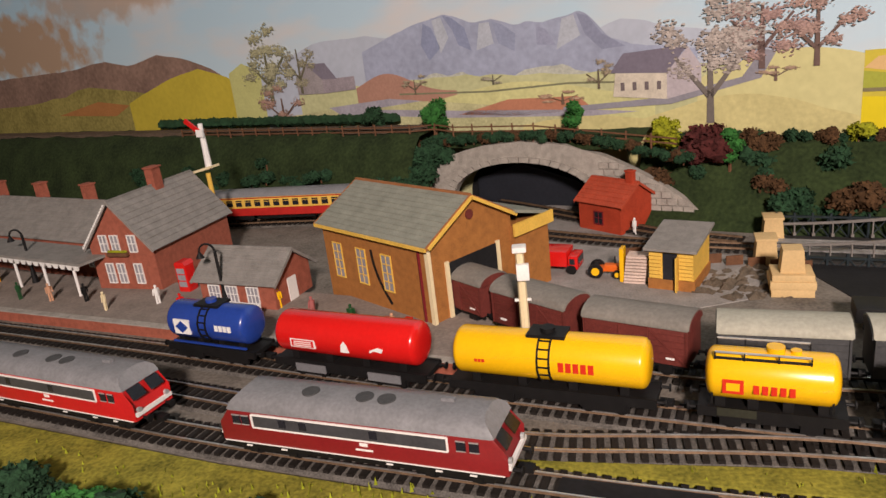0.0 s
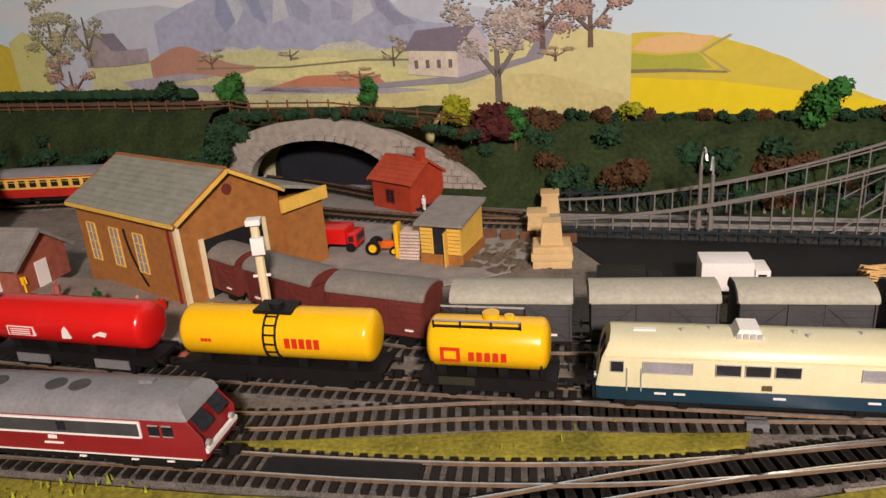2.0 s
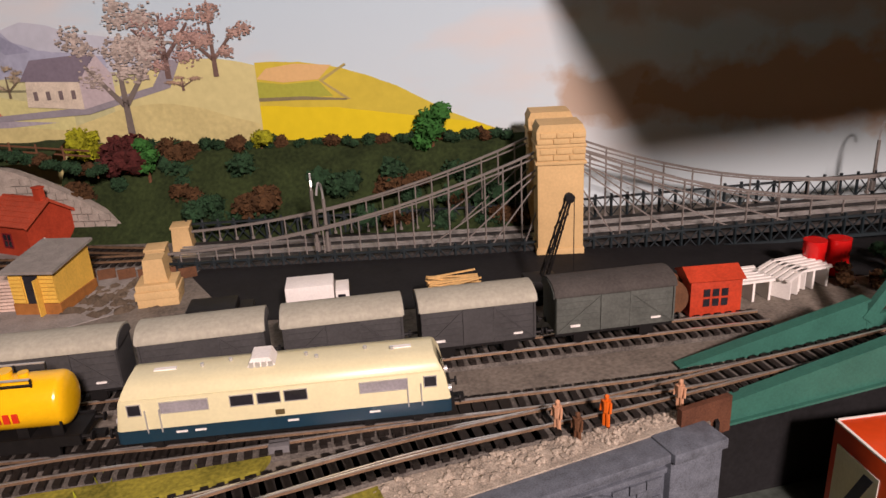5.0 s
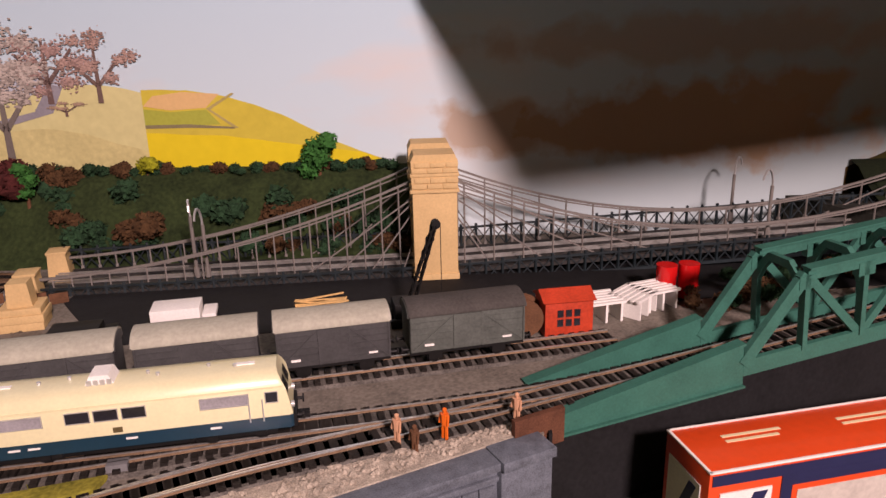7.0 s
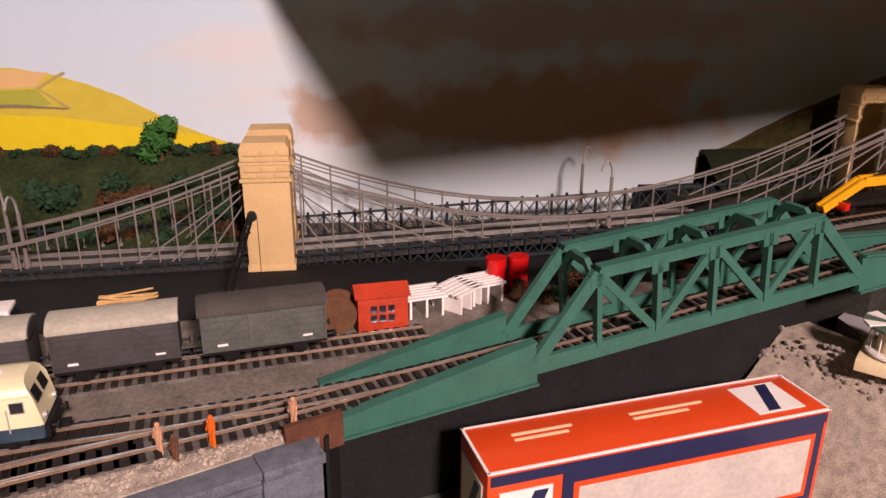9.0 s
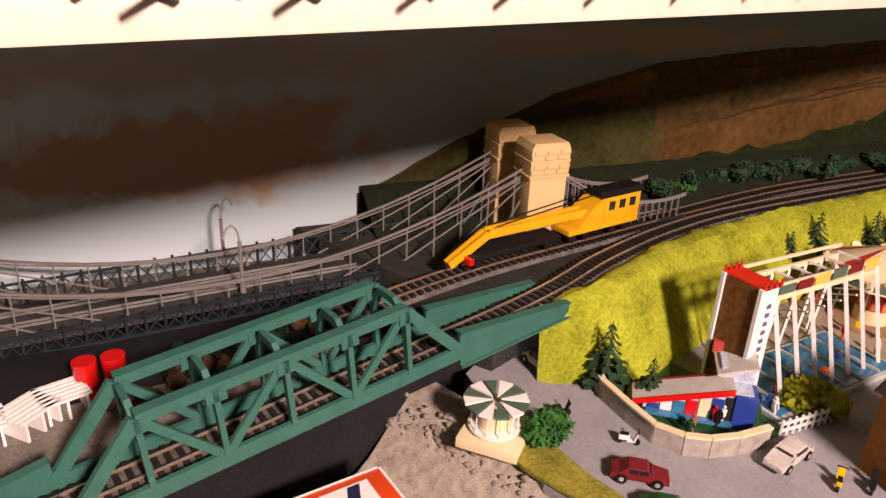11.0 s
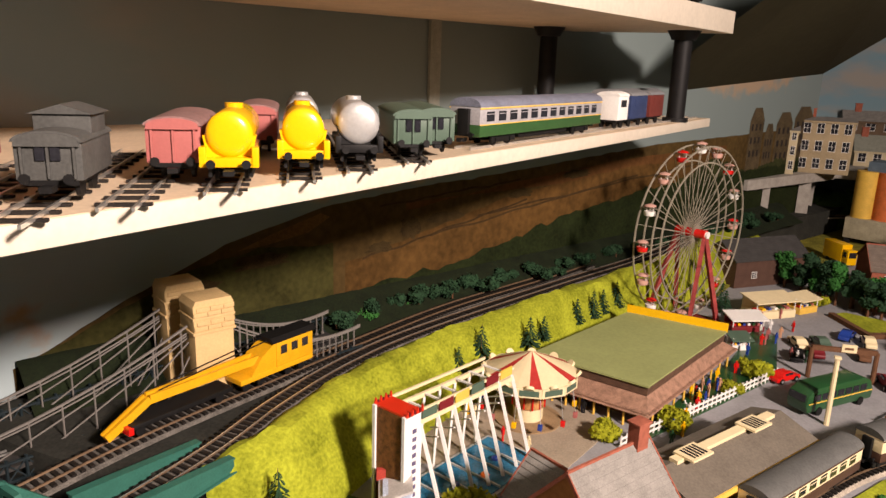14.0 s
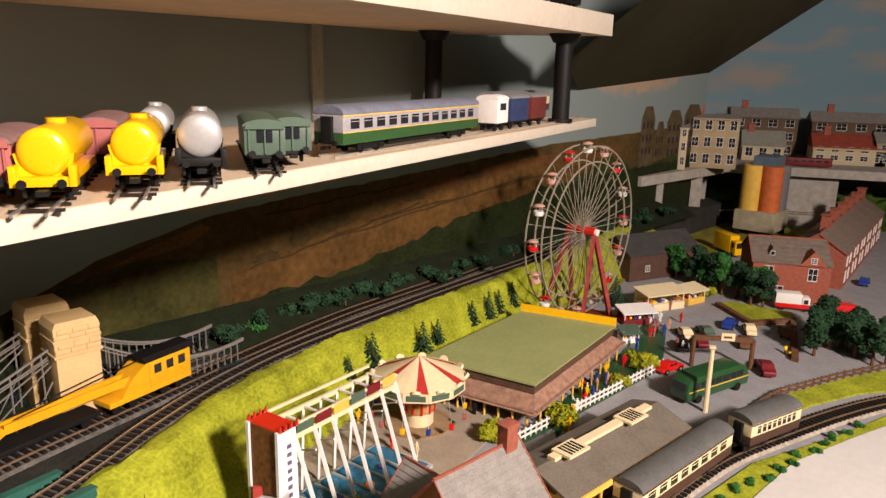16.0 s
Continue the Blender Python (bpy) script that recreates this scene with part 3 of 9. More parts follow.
painted_tree("painted_tree", -0.79, 0.16, 0.08, 0.10, (0.25, 0.23, 0.15), 24, 80, 5, 0.1)
painted_tree("painted_tree", -0.84, 0.105, 0.10, 0.07, (0.27, 0.17, 0.13), 25, 80, 6, 0.15)
painted_tree("painted_bush", -0.085, 0.146, 0.05, 0.022, (0.27, 0.19, 0.13), 22, 50, 7, 0.0)
painted_tree("painted_bush", -0.29, 0.146, 0.05, 0.035, (0.27, 0.22, 0.15), 22, 50, 8, 0.1)
painted_tree("painted_bush", -0.57, 0.150, 0.05, 0.03, (0.25, 0.21, 0.14), 22, 50, 9, 0.1)
painted_tree("painted_bush", -0.44, 0.158, 0.045, 0.02, (0.24, 0.22, 0.16), 22, 40, 10, 0.0)
painted_tree("painted_bush", -0.34, 0.128, 0.07, 0.02, (0.30, 0.20, 0.13), 22, 40, 11, 0.0)
# dusky hills at the far ends
paint("brown_hill", crest(-2.3, -0.93, [(-2.3, 0.22), (-1.65, 0.226), (-1.407, 0.231), (-1.306, 0.242), (-1.221, 0.228), (-1.139, 0.244), (-1.056, 0.231), (-0.989, 0.208), (-0.93, 0.17)], 0.0, 60, 0.002), (0.24, 0.155, 0.12), 2, 0.3, 14)
paint("olive_hill", ridge(-2.3, -0.90, 0.05, [(-1.35, 0.2, 0.03, 0.16), (-1.1, 0.1, 0.02, 0.15)], 30, 0.008), (0.27, 0.23, 0.07), 3, 0.35, 18)
paint("yellow_hill", crest(-1.25, -0.905, [(-1.25, 0.158), (-1.208, 0.172), (-1.114, 0.199), (-1.032, 0.213), (-0.965, 0.196), (-0.905, 0.17)], 0.0, 30, 0.001), (0.50, 0.40, 0.05), 4, 0.1, 12)
paint("orange_field", [(-1.5, 0.14), (-1.35, 0.165), (-1.25, 0.155), (-1.3, 0.135)], (0.38, 0.17, 0.06), 5)
paint("light_field", [(-0.955, 0.07), (-0.955, 0.20), (-0.92, 0.215), (-0.88, 0.20), (-0.88, 0.07)], (0.50, 0.50, 0.20), 5, 0.1)

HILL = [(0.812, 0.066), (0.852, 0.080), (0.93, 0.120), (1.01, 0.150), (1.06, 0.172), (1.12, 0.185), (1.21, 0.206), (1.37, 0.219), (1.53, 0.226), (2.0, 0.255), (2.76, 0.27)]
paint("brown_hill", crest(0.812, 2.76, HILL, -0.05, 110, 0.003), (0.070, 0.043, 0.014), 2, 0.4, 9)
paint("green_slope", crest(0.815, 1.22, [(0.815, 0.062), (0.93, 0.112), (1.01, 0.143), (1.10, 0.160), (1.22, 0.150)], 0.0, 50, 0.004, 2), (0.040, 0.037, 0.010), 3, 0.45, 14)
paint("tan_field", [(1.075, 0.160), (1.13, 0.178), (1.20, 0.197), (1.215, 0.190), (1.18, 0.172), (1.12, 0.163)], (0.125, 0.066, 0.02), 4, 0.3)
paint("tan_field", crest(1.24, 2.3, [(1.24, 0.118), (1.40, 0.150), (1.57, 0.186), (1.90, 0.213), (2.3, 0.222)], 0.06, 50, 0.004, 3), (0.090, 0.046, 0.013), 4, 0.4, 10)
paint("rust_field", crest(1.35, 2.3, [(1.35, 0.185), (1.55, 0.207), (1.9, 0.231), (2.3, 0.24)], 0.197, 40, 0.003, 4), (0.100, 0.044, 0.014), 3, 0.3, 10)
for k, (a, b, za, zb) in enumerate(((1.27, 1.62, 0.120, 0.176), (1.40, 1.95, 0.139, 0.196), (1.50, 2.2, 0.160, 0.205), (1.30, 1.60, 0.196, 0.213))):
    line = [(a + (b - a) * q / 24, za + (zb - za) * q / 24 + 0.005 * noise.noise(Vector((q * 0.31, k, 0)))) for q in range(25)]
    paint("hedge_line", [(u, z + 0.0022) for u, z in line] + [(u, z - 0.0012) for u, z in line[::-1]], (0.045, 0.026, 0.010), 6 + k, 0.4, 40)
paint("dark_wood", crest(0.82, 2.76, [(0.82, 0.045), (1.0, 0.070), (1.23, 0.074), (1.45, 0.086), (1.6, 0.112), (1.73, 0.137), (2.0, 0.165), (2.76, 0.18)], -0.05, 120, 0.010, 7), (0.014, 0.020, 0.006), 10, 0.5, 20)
for k, (u, v, w, h) in enumerate(((1.36, 0.128, 0.05, 0.055), (1.43, 0.150, 0.10, 0.032), (1.11, 0.125, 0.11, 0.034), (1.60, 0.176, 0.08, 0.026), (1.02, 0.108, 0.07, 0.028), (1.30, 0.118, 0.06, 0.030), (1.75, 0.20, 0.10, 0.024))):
    ring = []
    for q in range(28):
        a = 2 * math.pi * q / 28
        f = 0.75 + 0.5 * noise.noise(Vector((math.cos(a) * 2.2, math.sin(a) * 2.2, 7 + k)))
        ring.append((u + 0.5 * w * f * math.cos(a), v + h * (0.45 + 0.5 * f * math.sin(a) * (1.0 if math.sin(a) > 0 else 0.55))))
    paint("painted_bush", ring, (0.050, 0.032, 0.012), 12 + k, 0.45, 60)
for u, w, h in ((2.40, 0.07, 0.325), (2.48, 0.05, 0.285), (2.54, 0.09, 0.312), (2.64, 0.11, 0.325)):
    paint("painted_terrace", [(u, 0.12), (u, h - 0.03), (u + w * 0.25, h), (u + w * 0.75, h), (u + w, h - 0.03), (u + w, 0.12)], (0.075, 0.055, 0.03), 5, 0.4, 40)
    for c in range(3):
        for r in range(3):
            a, b = u + w * (0.12 + 0.28 * c), h - 0.055 - 0.032 * r
            paint("painted_window", [(a, b), (a, b + 0.016), (a + w * 0.13, b + 0.016), (a + w * 0.13, b)], (0.025, 0.02, 0.018), 6, 0.2)
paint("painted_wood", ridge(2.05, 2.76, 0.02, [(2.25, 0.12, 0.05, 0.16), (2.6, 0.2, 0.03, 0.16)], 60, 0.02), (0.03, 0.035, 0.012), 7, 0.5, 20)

# ---- baseboards and terrain ----
back = [on_wall(u, 0.0) for u in (3.2, -2.0)]
slab("ground_board", [(-1.6, 0.10), (0.385, 0.10), (0.388, 0.252), (0.595, 0.250), (0.625, 0.302), (1.08, 0.232), (1.10, back[0].y + (1.10 - back[0].x) * -0.4877), (back[1].x, back[1].y)], -0.03, -0.0065, mat("scenic board", (0.17, 0.15, 0.125), 0.95, 0, 0.4, 40, 0.8), "grey ballasted baseboard under the station tracks", "ground")
# Black strip added over the board's lit face, for the shade below the truss.
slab("valley_shade_strip", [(0.600, 0.2480), (0.628, 0.2985), (1.082, 0.2285), (1.082, 0.2300), (0.627, 0.3000), (0.598, 0.2490)], VALLEY, -0.0068, dark_m, "black strip added to keep the board's valley face in shade", "board")
slab("valley_floor", [(0.2, -0.6), (1.15, -0.6), (1.15, 0.33), (0.38, 0.33), (0.38, 0.2), (0.2, 0.1)], VALLEY - 0.02, VALLEY, murk, "grey-green painted river bed under the truss bridge", "ground")
slab("fair_ground", [(1.03, -1.2), (3.3, -1.2), (3.3, -0.4), (2.6, -0.2), (1.5, 0.2), (1.2, 0.24), (1.10, 0.22), (1.03, 0.08)], VALLEY, FAIR, road_m, "grey road surface of the fairground and town", "ground")
slab("embankment_core", [(1.12, 0.205), (1.3, 0.205), (1.5, 0.17), (2.0, -0.02), (2.4, -0.145), (2.8, -0.22), (3.2, -0.3), (3.2, back[0].y), (1.10, 0.48), (1.10, 0.30)], -0.1, 0.036, mat("dark trackbed", (0.028, 0.028, 0.023), 0.95, 0, 0.4, 30, 0.5), "dark raised trackbed along the painted wall", "ground")
slab("layout_frame", [(-1.6, 0.12), (3.2, -1.18), (3.2, -0.45), (-1.6, 1.2)], -0.9, -0.14, dark_m, "dark supporting frame under the layout", "frame")


def bank(name, line, prof, material, label, rough, seed, cat="embankment", taper=0):
    """A strip of uneven scenery beside a line: prof holds (sideways, height)."""
    bm = bmesh.new()
    rows = []
    for i, p in enumerate(line):
        d = (line[min(i + 1, len(line) - 1)] - line[max(i - 1, 0)]).normalized()
        s = Vector((d.y, -d.x, 0))
        row = []
        for k, (a, z) in enumerate(prof):
            f = 1.0 if not taper else min(1.0, 0.10 + 0.9 * math.sin(min(1.0, i / taper) * math.pi / 2))
            q = p + s * (0.014 + (a - 0.014) * f)
            amp = rough * (0.25 if k in (0, len(prof) - 1) else 1)
            n = noise.noise(Vector((q.x * 14 + seed, q.y * 14, k))) + 0.6 * noise.noise(Vector((q.x * 45, q.y * 45 + seed, k)))
            row.append(bm.verts.new((q.x + amp * n * 0.6, q.y + amp * n * 0.6, p.z + z + amp * n)))
        rows.append(row)
    for r, q in zip(rows, rows[1:]):
        for i in range(len(prof) - 1):
            bm.faces.new((r[i], r[i + 1], q[i + 1], q[i]))
    return solo(name, bm, material, label, cat, "structure", True)


lawn = [p for p in MAIN if p.x > 1.135]
prof = [(0.014, -0.012), (0.02, -0.003), (0.03, 0.002), (0.045, -0.002)] + [(0.045 + 0.055 * k / 9, -0.002 - (0.05 - FAIR + 0.004) * (k / 9) ** 1.15) for k in range(1, 10)]
bank("grassy_embankment", lawn, prof, grass_l, "bright lime green grass embankment sloping to the fairground", 0.0045, 4, taper=9)
end = bmesh.new()
add_prism(end, [(1.155, 0.215), (1.160, 0.170), (1.172, 0.160), (1.190, 0.175), (1.180, 0.215)], "z", FAIR - 0.02, 0.030)
solo("abutment", end, stone_g, "grey stone abutment at the end of the green bridge", "abutment", "structure")
# dark banks along the mural
def wall_bank(name, u0, u1, prof, seed, label, material=grass_d):
    n = max(4, int((u1 - u0) / 0.012))
    bank(name, [on_wall(u0 + (u1 - u0) * k / n) for k in range(n + 1)], prof, material, label, 0.006, seed)
wall_bank("dark_bank_left", -1.9, -0.52, [(0.002, 0.105), (0.03, 0.107), (0.075, 0.105), (0.09, 0.092), (0.105, 0.07), (0.115, 0.045), (0.125, 0.02), (0.135, -0.008)], 1, "dark green flocked bank below the lane")
wall_bank("dark_bank_tunnel", -0.53, -0.22, [(0.002, 0.095), (0.03, 0.097), (0.06, 0.09), (0.068, 0.083)], 2, "dark green turf over the tunnel mouth")
wall_bank("dark_bank_right", -0.23, 0.315, [(0.002, 0.085), (0.015, 0.08), (0.03, 0.066), (0.045, 0.046), (0.06, 0.025), (0.075, 0.006), (0.09, -0.010)], 3, "dark green flocked bank behind the suspension bridge")
wall_bank("dark_bank_far", 0.815, 2.6, [(0.002, 0.075), (0.02, 0.07), (0.04, 0.055), (0.06, 0.042), (0.08, 0.035)], 5, "blackish green bank behind the far tracks", mat("blackish scrub", (0.008, 0.013, 0.004), 0.95, 0, 0.5, 40, 0.8))
slab("lane", [tuple(on_wall(u, o)[:2]) for u, o in ((-1.9, 0.028), (-0.53, 0.028), (-0.53, 0.062), (-1.9, 0.062))], 0.100, 0.110, mat("brown lane", (0.12, 0.085, 0.06), 0.95, 0, 0.3, 40, 0.4), "brown earth lane along the bank top", "lane")

# ---- tunnel mouth ----
tun = thing("tunnel_mouth", 0, 0, 0, 0, "wide arched stone tunnel mouth with a dark opening", "tunnel")


def wall_poly(name, pts, off0, off1, material, parent, label=""):
    bm = bmesh.new()
    a = [bm.verts.new(on_wall(u, off0, v)) for u, v in pts]
    b = [bm.verts.new(on_wall(u, off1, v)) for u, v in pts]
    n = len(pts)
    for i in range(n):
        bm.faces.new((a[i], a[(i + 1) % n], b[(i + 1) % n], b[i]))
    bm.faces.new(a[::-1])
    bm.faces.new(b)
    bmesh.ops.triangulate(bm, faces=[f for f in bm.faces if len(f.verts) > 4])
    return part(name, bm, material, parent, label)


def arch(k, r=1.0):
    a = math.pi * (1 - k)
    return (-0.375 + 0.108 * r * math.cos(a), -0.002 + 0.068 * r * math.sin(a) ** 0.8 if 0 < k < 1 else -0.008)


ins = [arch(k / 20) for k in range(21)]
outer = [(-0.56, -0.008), (-0.555, 0.03), (-0.50, 0.068), (-0.44, 0.086), (-0.375, 0.093), (-0.31, 0.088), (-0.255, 0.072), (-0.20, 0.045), (-0.15, 0.012), (-0.145, -0.008)]
bm = bmesh.new()
edge = []
for k in range(21):
    s = k / 20 * (len(outer) - 1)
    i = min(int(s), len(outer) - 2)
    edge.append(tuple(outer[i][j] + (outer[i + 1][j] - outer[i][j]) * (s - i) for j in (0, 1)))
ring = [[[bm.verts.new(on_wall(u, o, v)) for o in (0.058, 0.070)] for u, v in pts] for pts in (ins, edge)]
for k in range(20):
    for o in (0, 1):
        f = (ring[0][k][o], ring[0][k + 1][o], ring[1][k + 1][o], ring[1][k][o])
        bm.faces.new(f if o else f[::-1])
    for r in (0, 1):
        bm.faces.new((ring[r][k][0], ring[r][k + 1][0], ring[r][k + 1][1], ring[r][k][1]))
bmesh.ops.recalc_face_normals(bm, faces=bm.faces[:])
part("facing", bm, stone_p, tun, "pale grey stone-paper facing")
# Flat black sheet in place of the shade within the arch.
wall_poly("opening_shade", [arch(k / 20, 1.06) for k in range(21)], 0.004, 0.006, dark_m, tun, "flat black sheet for the shade inside the tunnel")
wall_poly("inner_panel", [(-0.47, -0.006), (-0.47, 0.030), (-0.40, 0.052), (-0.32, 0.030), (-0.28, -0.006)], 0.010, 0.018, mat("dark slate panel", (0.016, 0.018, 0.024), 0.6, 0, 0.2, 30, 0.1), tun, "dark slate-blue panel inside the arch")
for k in range(24):
    a0, a1 = arch(k / 24), arch((k + 0.9) / 24)
    o0, o1 = arch(k / 24, 1.10), arch((k + 0.9) / 24, 1.10)
    wall_poly("arch_stone", [a0, a1, o1, o0], 0.070, 0.073, stone_p, tun)
for r in range(8):
    for c in range(11):
        u0 = -0.275 + c * 0.0125 + (r % 2) * 0.006
        z0 = r * 0.0085
        top = 0.085 - (u0 + 0.275) * 0.60
        e = ((u0 + 0.006 + 0.375) / 0.119) ** 2 + ((z0 + 0.004) / 0.078) ** 2
        if z0 + 0.008 < top and e > 1:
            wall_poly("stone", [(u0, z0), (u0 + 0.0115, z0), (u0 + 0.0115, z0 + 0.0075), (u0, z0 + 0.0075)], 0.070, 0.0716 + 0.0004 * rng.random(), stone_p, tun)

# ---- tracks ----
slp = bmesh.new()
add_box(slp, -0.0021, 0.0021, -0.0155, 0.0155, -0.0045, -0.0022)
SLP = mesh_of("sleeper", slp, sleeper_m)


def track(line, label, s0=0.0, singles=None, bed=ballast, metal=rail_m):
    t = thing("railway_track", 0, 0, 0, 0, label, "track", "railway tracks", "structure")
    if bed:
        bm = bmesh.new()
        sweep(bm, line, [(-0.019, -0.0075), (-0.0155, -0.0045), (0.0155, -0.0045), (0.019, -0.0075)])
        part("ballast_bed", bm, bed, t, "", True)
    for side in (-1, 1):
        bm = bmesh.new()
        c = side * 0.0083
        sweep(bm, line, [(c - 0.0007, -0.0022), (c + 0.0007, -0.0022), (c + 0.0003, -0.0007), (c - 0.0003, -0.0007)])
        web = part("rail", bm, rail_dull, t)
        bm = bmesh.new()
        sweep(bm, line, [(c - 0.0004, -0.0007), (c + 0.0004, -0.0007), (c + 0.0004, 0.0), (c - 0.0004, 0.0)])
        part("rail_head", bm, metal, web, "bright worn rail head")
    total = sum((b - a).length for a, b in zip(line, line[1:]))
    rest = bmesh.new()
    s = 0.004
    while s < total:
        p, a, tilt = along(line, s)
        if singles and singles[0] < p.x < singles[1]:
            ob = new("sleeper", SLP)
            ob.parent = t
            ob.matrix_basis = pose(*p, 0, 0, a)
        else:
            d, w = Vector((math.cos(radians(a)), math.sin(radians(a)), 0)), Vector((-math.sin(radians(a)), math.cos(radians(a)), 0))
            add_bar(rest, p - w * 0.0155 - Vector((0, 0, 0.0033)), p + w * 0.0155 - Vector((0, 0, 0.0033)), 0.0042, 0.0023)
        s += 0.0085
    if len(rest.verts):
        ob = part("sleepers", rest, sleeper_m, t)
        ob["kind"] = "stuff"
    else:
        rest.free()
    return t



# ---- suspension bridge ----
def suspension_bridge():
    e = thing("suspension_bridge", 0, 0, 0, 0, "suspension bridge with buff stone towers and grey cables", "bridge")
    A, T1, T2 = Vector((0.312, 0.690, -0.002)), Vector((0.673, 0.550, 0.0)), Vector((1.264, 0.268, 0.036))
    D = T2 + (T2 - T1).normalized() * 0.20
    off = Vector((0.027, 0.064, 0))

    def ang(p, q):
        return math.degrees(math.atan2(q.y - p.y, q.x - p.x))

    # deck
    for p, q in ((A, T1), (T1, T2), (T2, D)):
        bm = bmesh.new()
        d = (q - p).normalized()
        s = off
        v = []
        for c in (p, q):
            for k in (-0.06, 1.06):
                for z in (-0.006, -0.002):
                    v.append(bm.verts.new(c + s * k + Vector((0, 0, z))))
        for f in ((0, 4, 6, 2), (1, 3, 7, 5), (0, 1, 5, 4), (2, 6, 7, 3), (0, 2, 3, 1), (4, 5, 7, 6)):
            bm.faces.new([v[i] for i in f])
        part("deck", bm, mat("grey deck", (0.035, 0.033, 0.031), 0.8, 0, 0.3, 40, 0.2), e)
        for side in (0, 1):
            o = s * (-0.07 if side == 0 else 1.07)
            n = int((q - p).length / 0.0165)
            for zc, h in ((-0.016, 0.003), (0.0035, 0.002)) if side == 0 else ((-0.004, 0.003), (0.019, 0.002)):
                L("girder_rail", p + o + Vector((0, 0, zc)), q + o + Vector((0, 0, zc)), 0.003, bridge_b, e, h)
            lo, hi = (-0.016, 0.0035) if side == 0 else (-0.003, 0.019)
            bm = bmesh.new()
            for k in range(n):
                a, b = p.lerp(q, k / n) + o, p.lerp(q, (k + 1) / n) + o
                add_bar(bm, a + Vector((0, 0, lo)), b + Vector((0, 0, hi)), 0.0011)
                add_bar(bm, a + Vector((0, 0, hi)), b + Vector((0, 0, lo)), 0.0011)
                add_bar(bm, a + Vector((0, 0, lo)), a + Vector((0, 0, hi + 0.004)), 0.0022)
            part("lattice_girder", bm, bridge_b, e)
        for k in (0.30, 0.40, 0.66, 0.76):
            L("bridge_rail", p + s * k + Vector((0, 0, 0.0005)), q + s * k + Vector((0, 0, 0.0005)), 0.0014, rail_m, e, 0.002)
    # cables, hangers and stays
    def cable(p, q, zp, zq, sag, stay_from, o):
        n = 22
        pts = []
        for k in range(n + 1):
            t = k / n
            c = p.lerp(q, t) + o
            z = p.z + (q.z - p.z) * t + (zp * (1 - t) ** 2 + zq * t ** 2 + 2 * sag * t * (1 - t))
            pts.append(Vector((c.x, c.y, z)))
        for drop, wd in ((0.0, 0.0022), (0.006, 0.0014)):
            bm = bmesh.new()
            sweep(bm, [a - Vector((0, 0, drop * (a.z - p.z) / 0.1)) for a in pts], [(-wd / 2, -wd / 2), (wd / 2, -wd / 2), (wd / 2, wd / 2), (-wd / 2, wd / 2)])
            part("main_cable", bm, cable_m, e)
        for k, a in enumerate(pts[1:-1]):
            base = p.z + (q.z - p.z) * (k + 1) / n
            bm = bmesh.new()
            add_bar(bm, (a.x, a.y, base), a, 0.0013)
            add_bar(bm, (a.x, a.y, base), (a.x, a.y, base + 0.003), 0.003)
            part("hanger", bm, cable_m, e)
        for t0, frm in stay_from:
            top = pts[0] if frm == 0 else pts[-1]
            for j in range(1, 5):
                t = j * 0.085 if frm == 0 else 1 - j * 0.085
                c = p.lerp(q, t) + o
                L("stay", top - Vector((0, 0, 0.012)), (c.x, c.y, c.z), 0.0013, cable_m, e)

    for o in (Vector((0, 0, 0)), off):
        cable(A, T1, 0.012, 0.100, 0.018, ((0, 1),), o)
        cable(T1, T2, 0.100, 0.100, -0.062, ((0, 0), (0, 1)), o)
        cable(T2, D, 0.100, 0.030, 0.012, ((0, 0),), o)
    # stepped pier standing on the yard in front of the deck
    t = thing("end_pier", 0.306, 0.612, -0.0065, -12)
    t.matrix_world = t.matrix_world @ Matrix.Scale(0.86, 4)
    t.parent = e
    t.matrix_parent_inverse = Matrix()
    for z0, z1, k in ((0.0, 0.0085, 0.0200), (0.0085, 0.0165, 0.0212), (0.0165, 0.0235, 0.0195)):
        B("base_course", (-k, k, -k * 0.85, k * 0.85, z0, z1), stone_t, t, 0.0006)
    P("pedestal", [(-0.0115, 0.0235), (0.0115, 0.0235), (0.0095, 0.048), (-0.0095, 0.048)], "y", -0.010, 0.010, stone_t, t)
    # towers
    for T, a in ((T1, ang(A, T1) - 2), (T2, ang(T1, T2))):
        for o in (Vector((0, 0, 0)), off * 1.0):
            c = T + o
            t = thing("tower_leg", c.x, c.y, c.z, a)
            t.parent = e
            t.matrix_parent_inverse = Matrix()
            B("shaft", (-0.0215, 0.0215, -0.0175, 0.0175, -0.002, 0.082), stone_t, t, 0.0006)
            for z0, z1, k in ((0.082, 0.085, 1.10), (0.085, 0.098, 1.04), (0.098, 0.101, 1.09), (0.101, 0.112, 1.04)):
                B("cap_course", (-0.0215 * k, 0.0215 * k, -0.0175 * k, 0.0175 * k, z0, z1), stone_t, t, 0.0004)
            for z0, z1 in ((0.086, 0.097), (0.101, 0.112)):
                for r in range(2):
                    for k in range(3):
                        x0 = -0.0220 + k * 0.0150 + (r % 2) * 0.003
                        zz = z0 + r * (z1 - z0) / 2
                        B("ashlar", (x0, min(x0 + 0.0140, 0.0225), -0.0195, -0.0181, zz + 0.0005, zz + (z1 - z0) / 2 - 0.0004), stone_t, t, 0.0003)
            P("roof_cap", [(-0.0228, 0.112), (0.0228, 0.112), (0.0195, 0.119), (-0.0195, 0.119)], "y", -0.018, 0.018, stone_t, t)
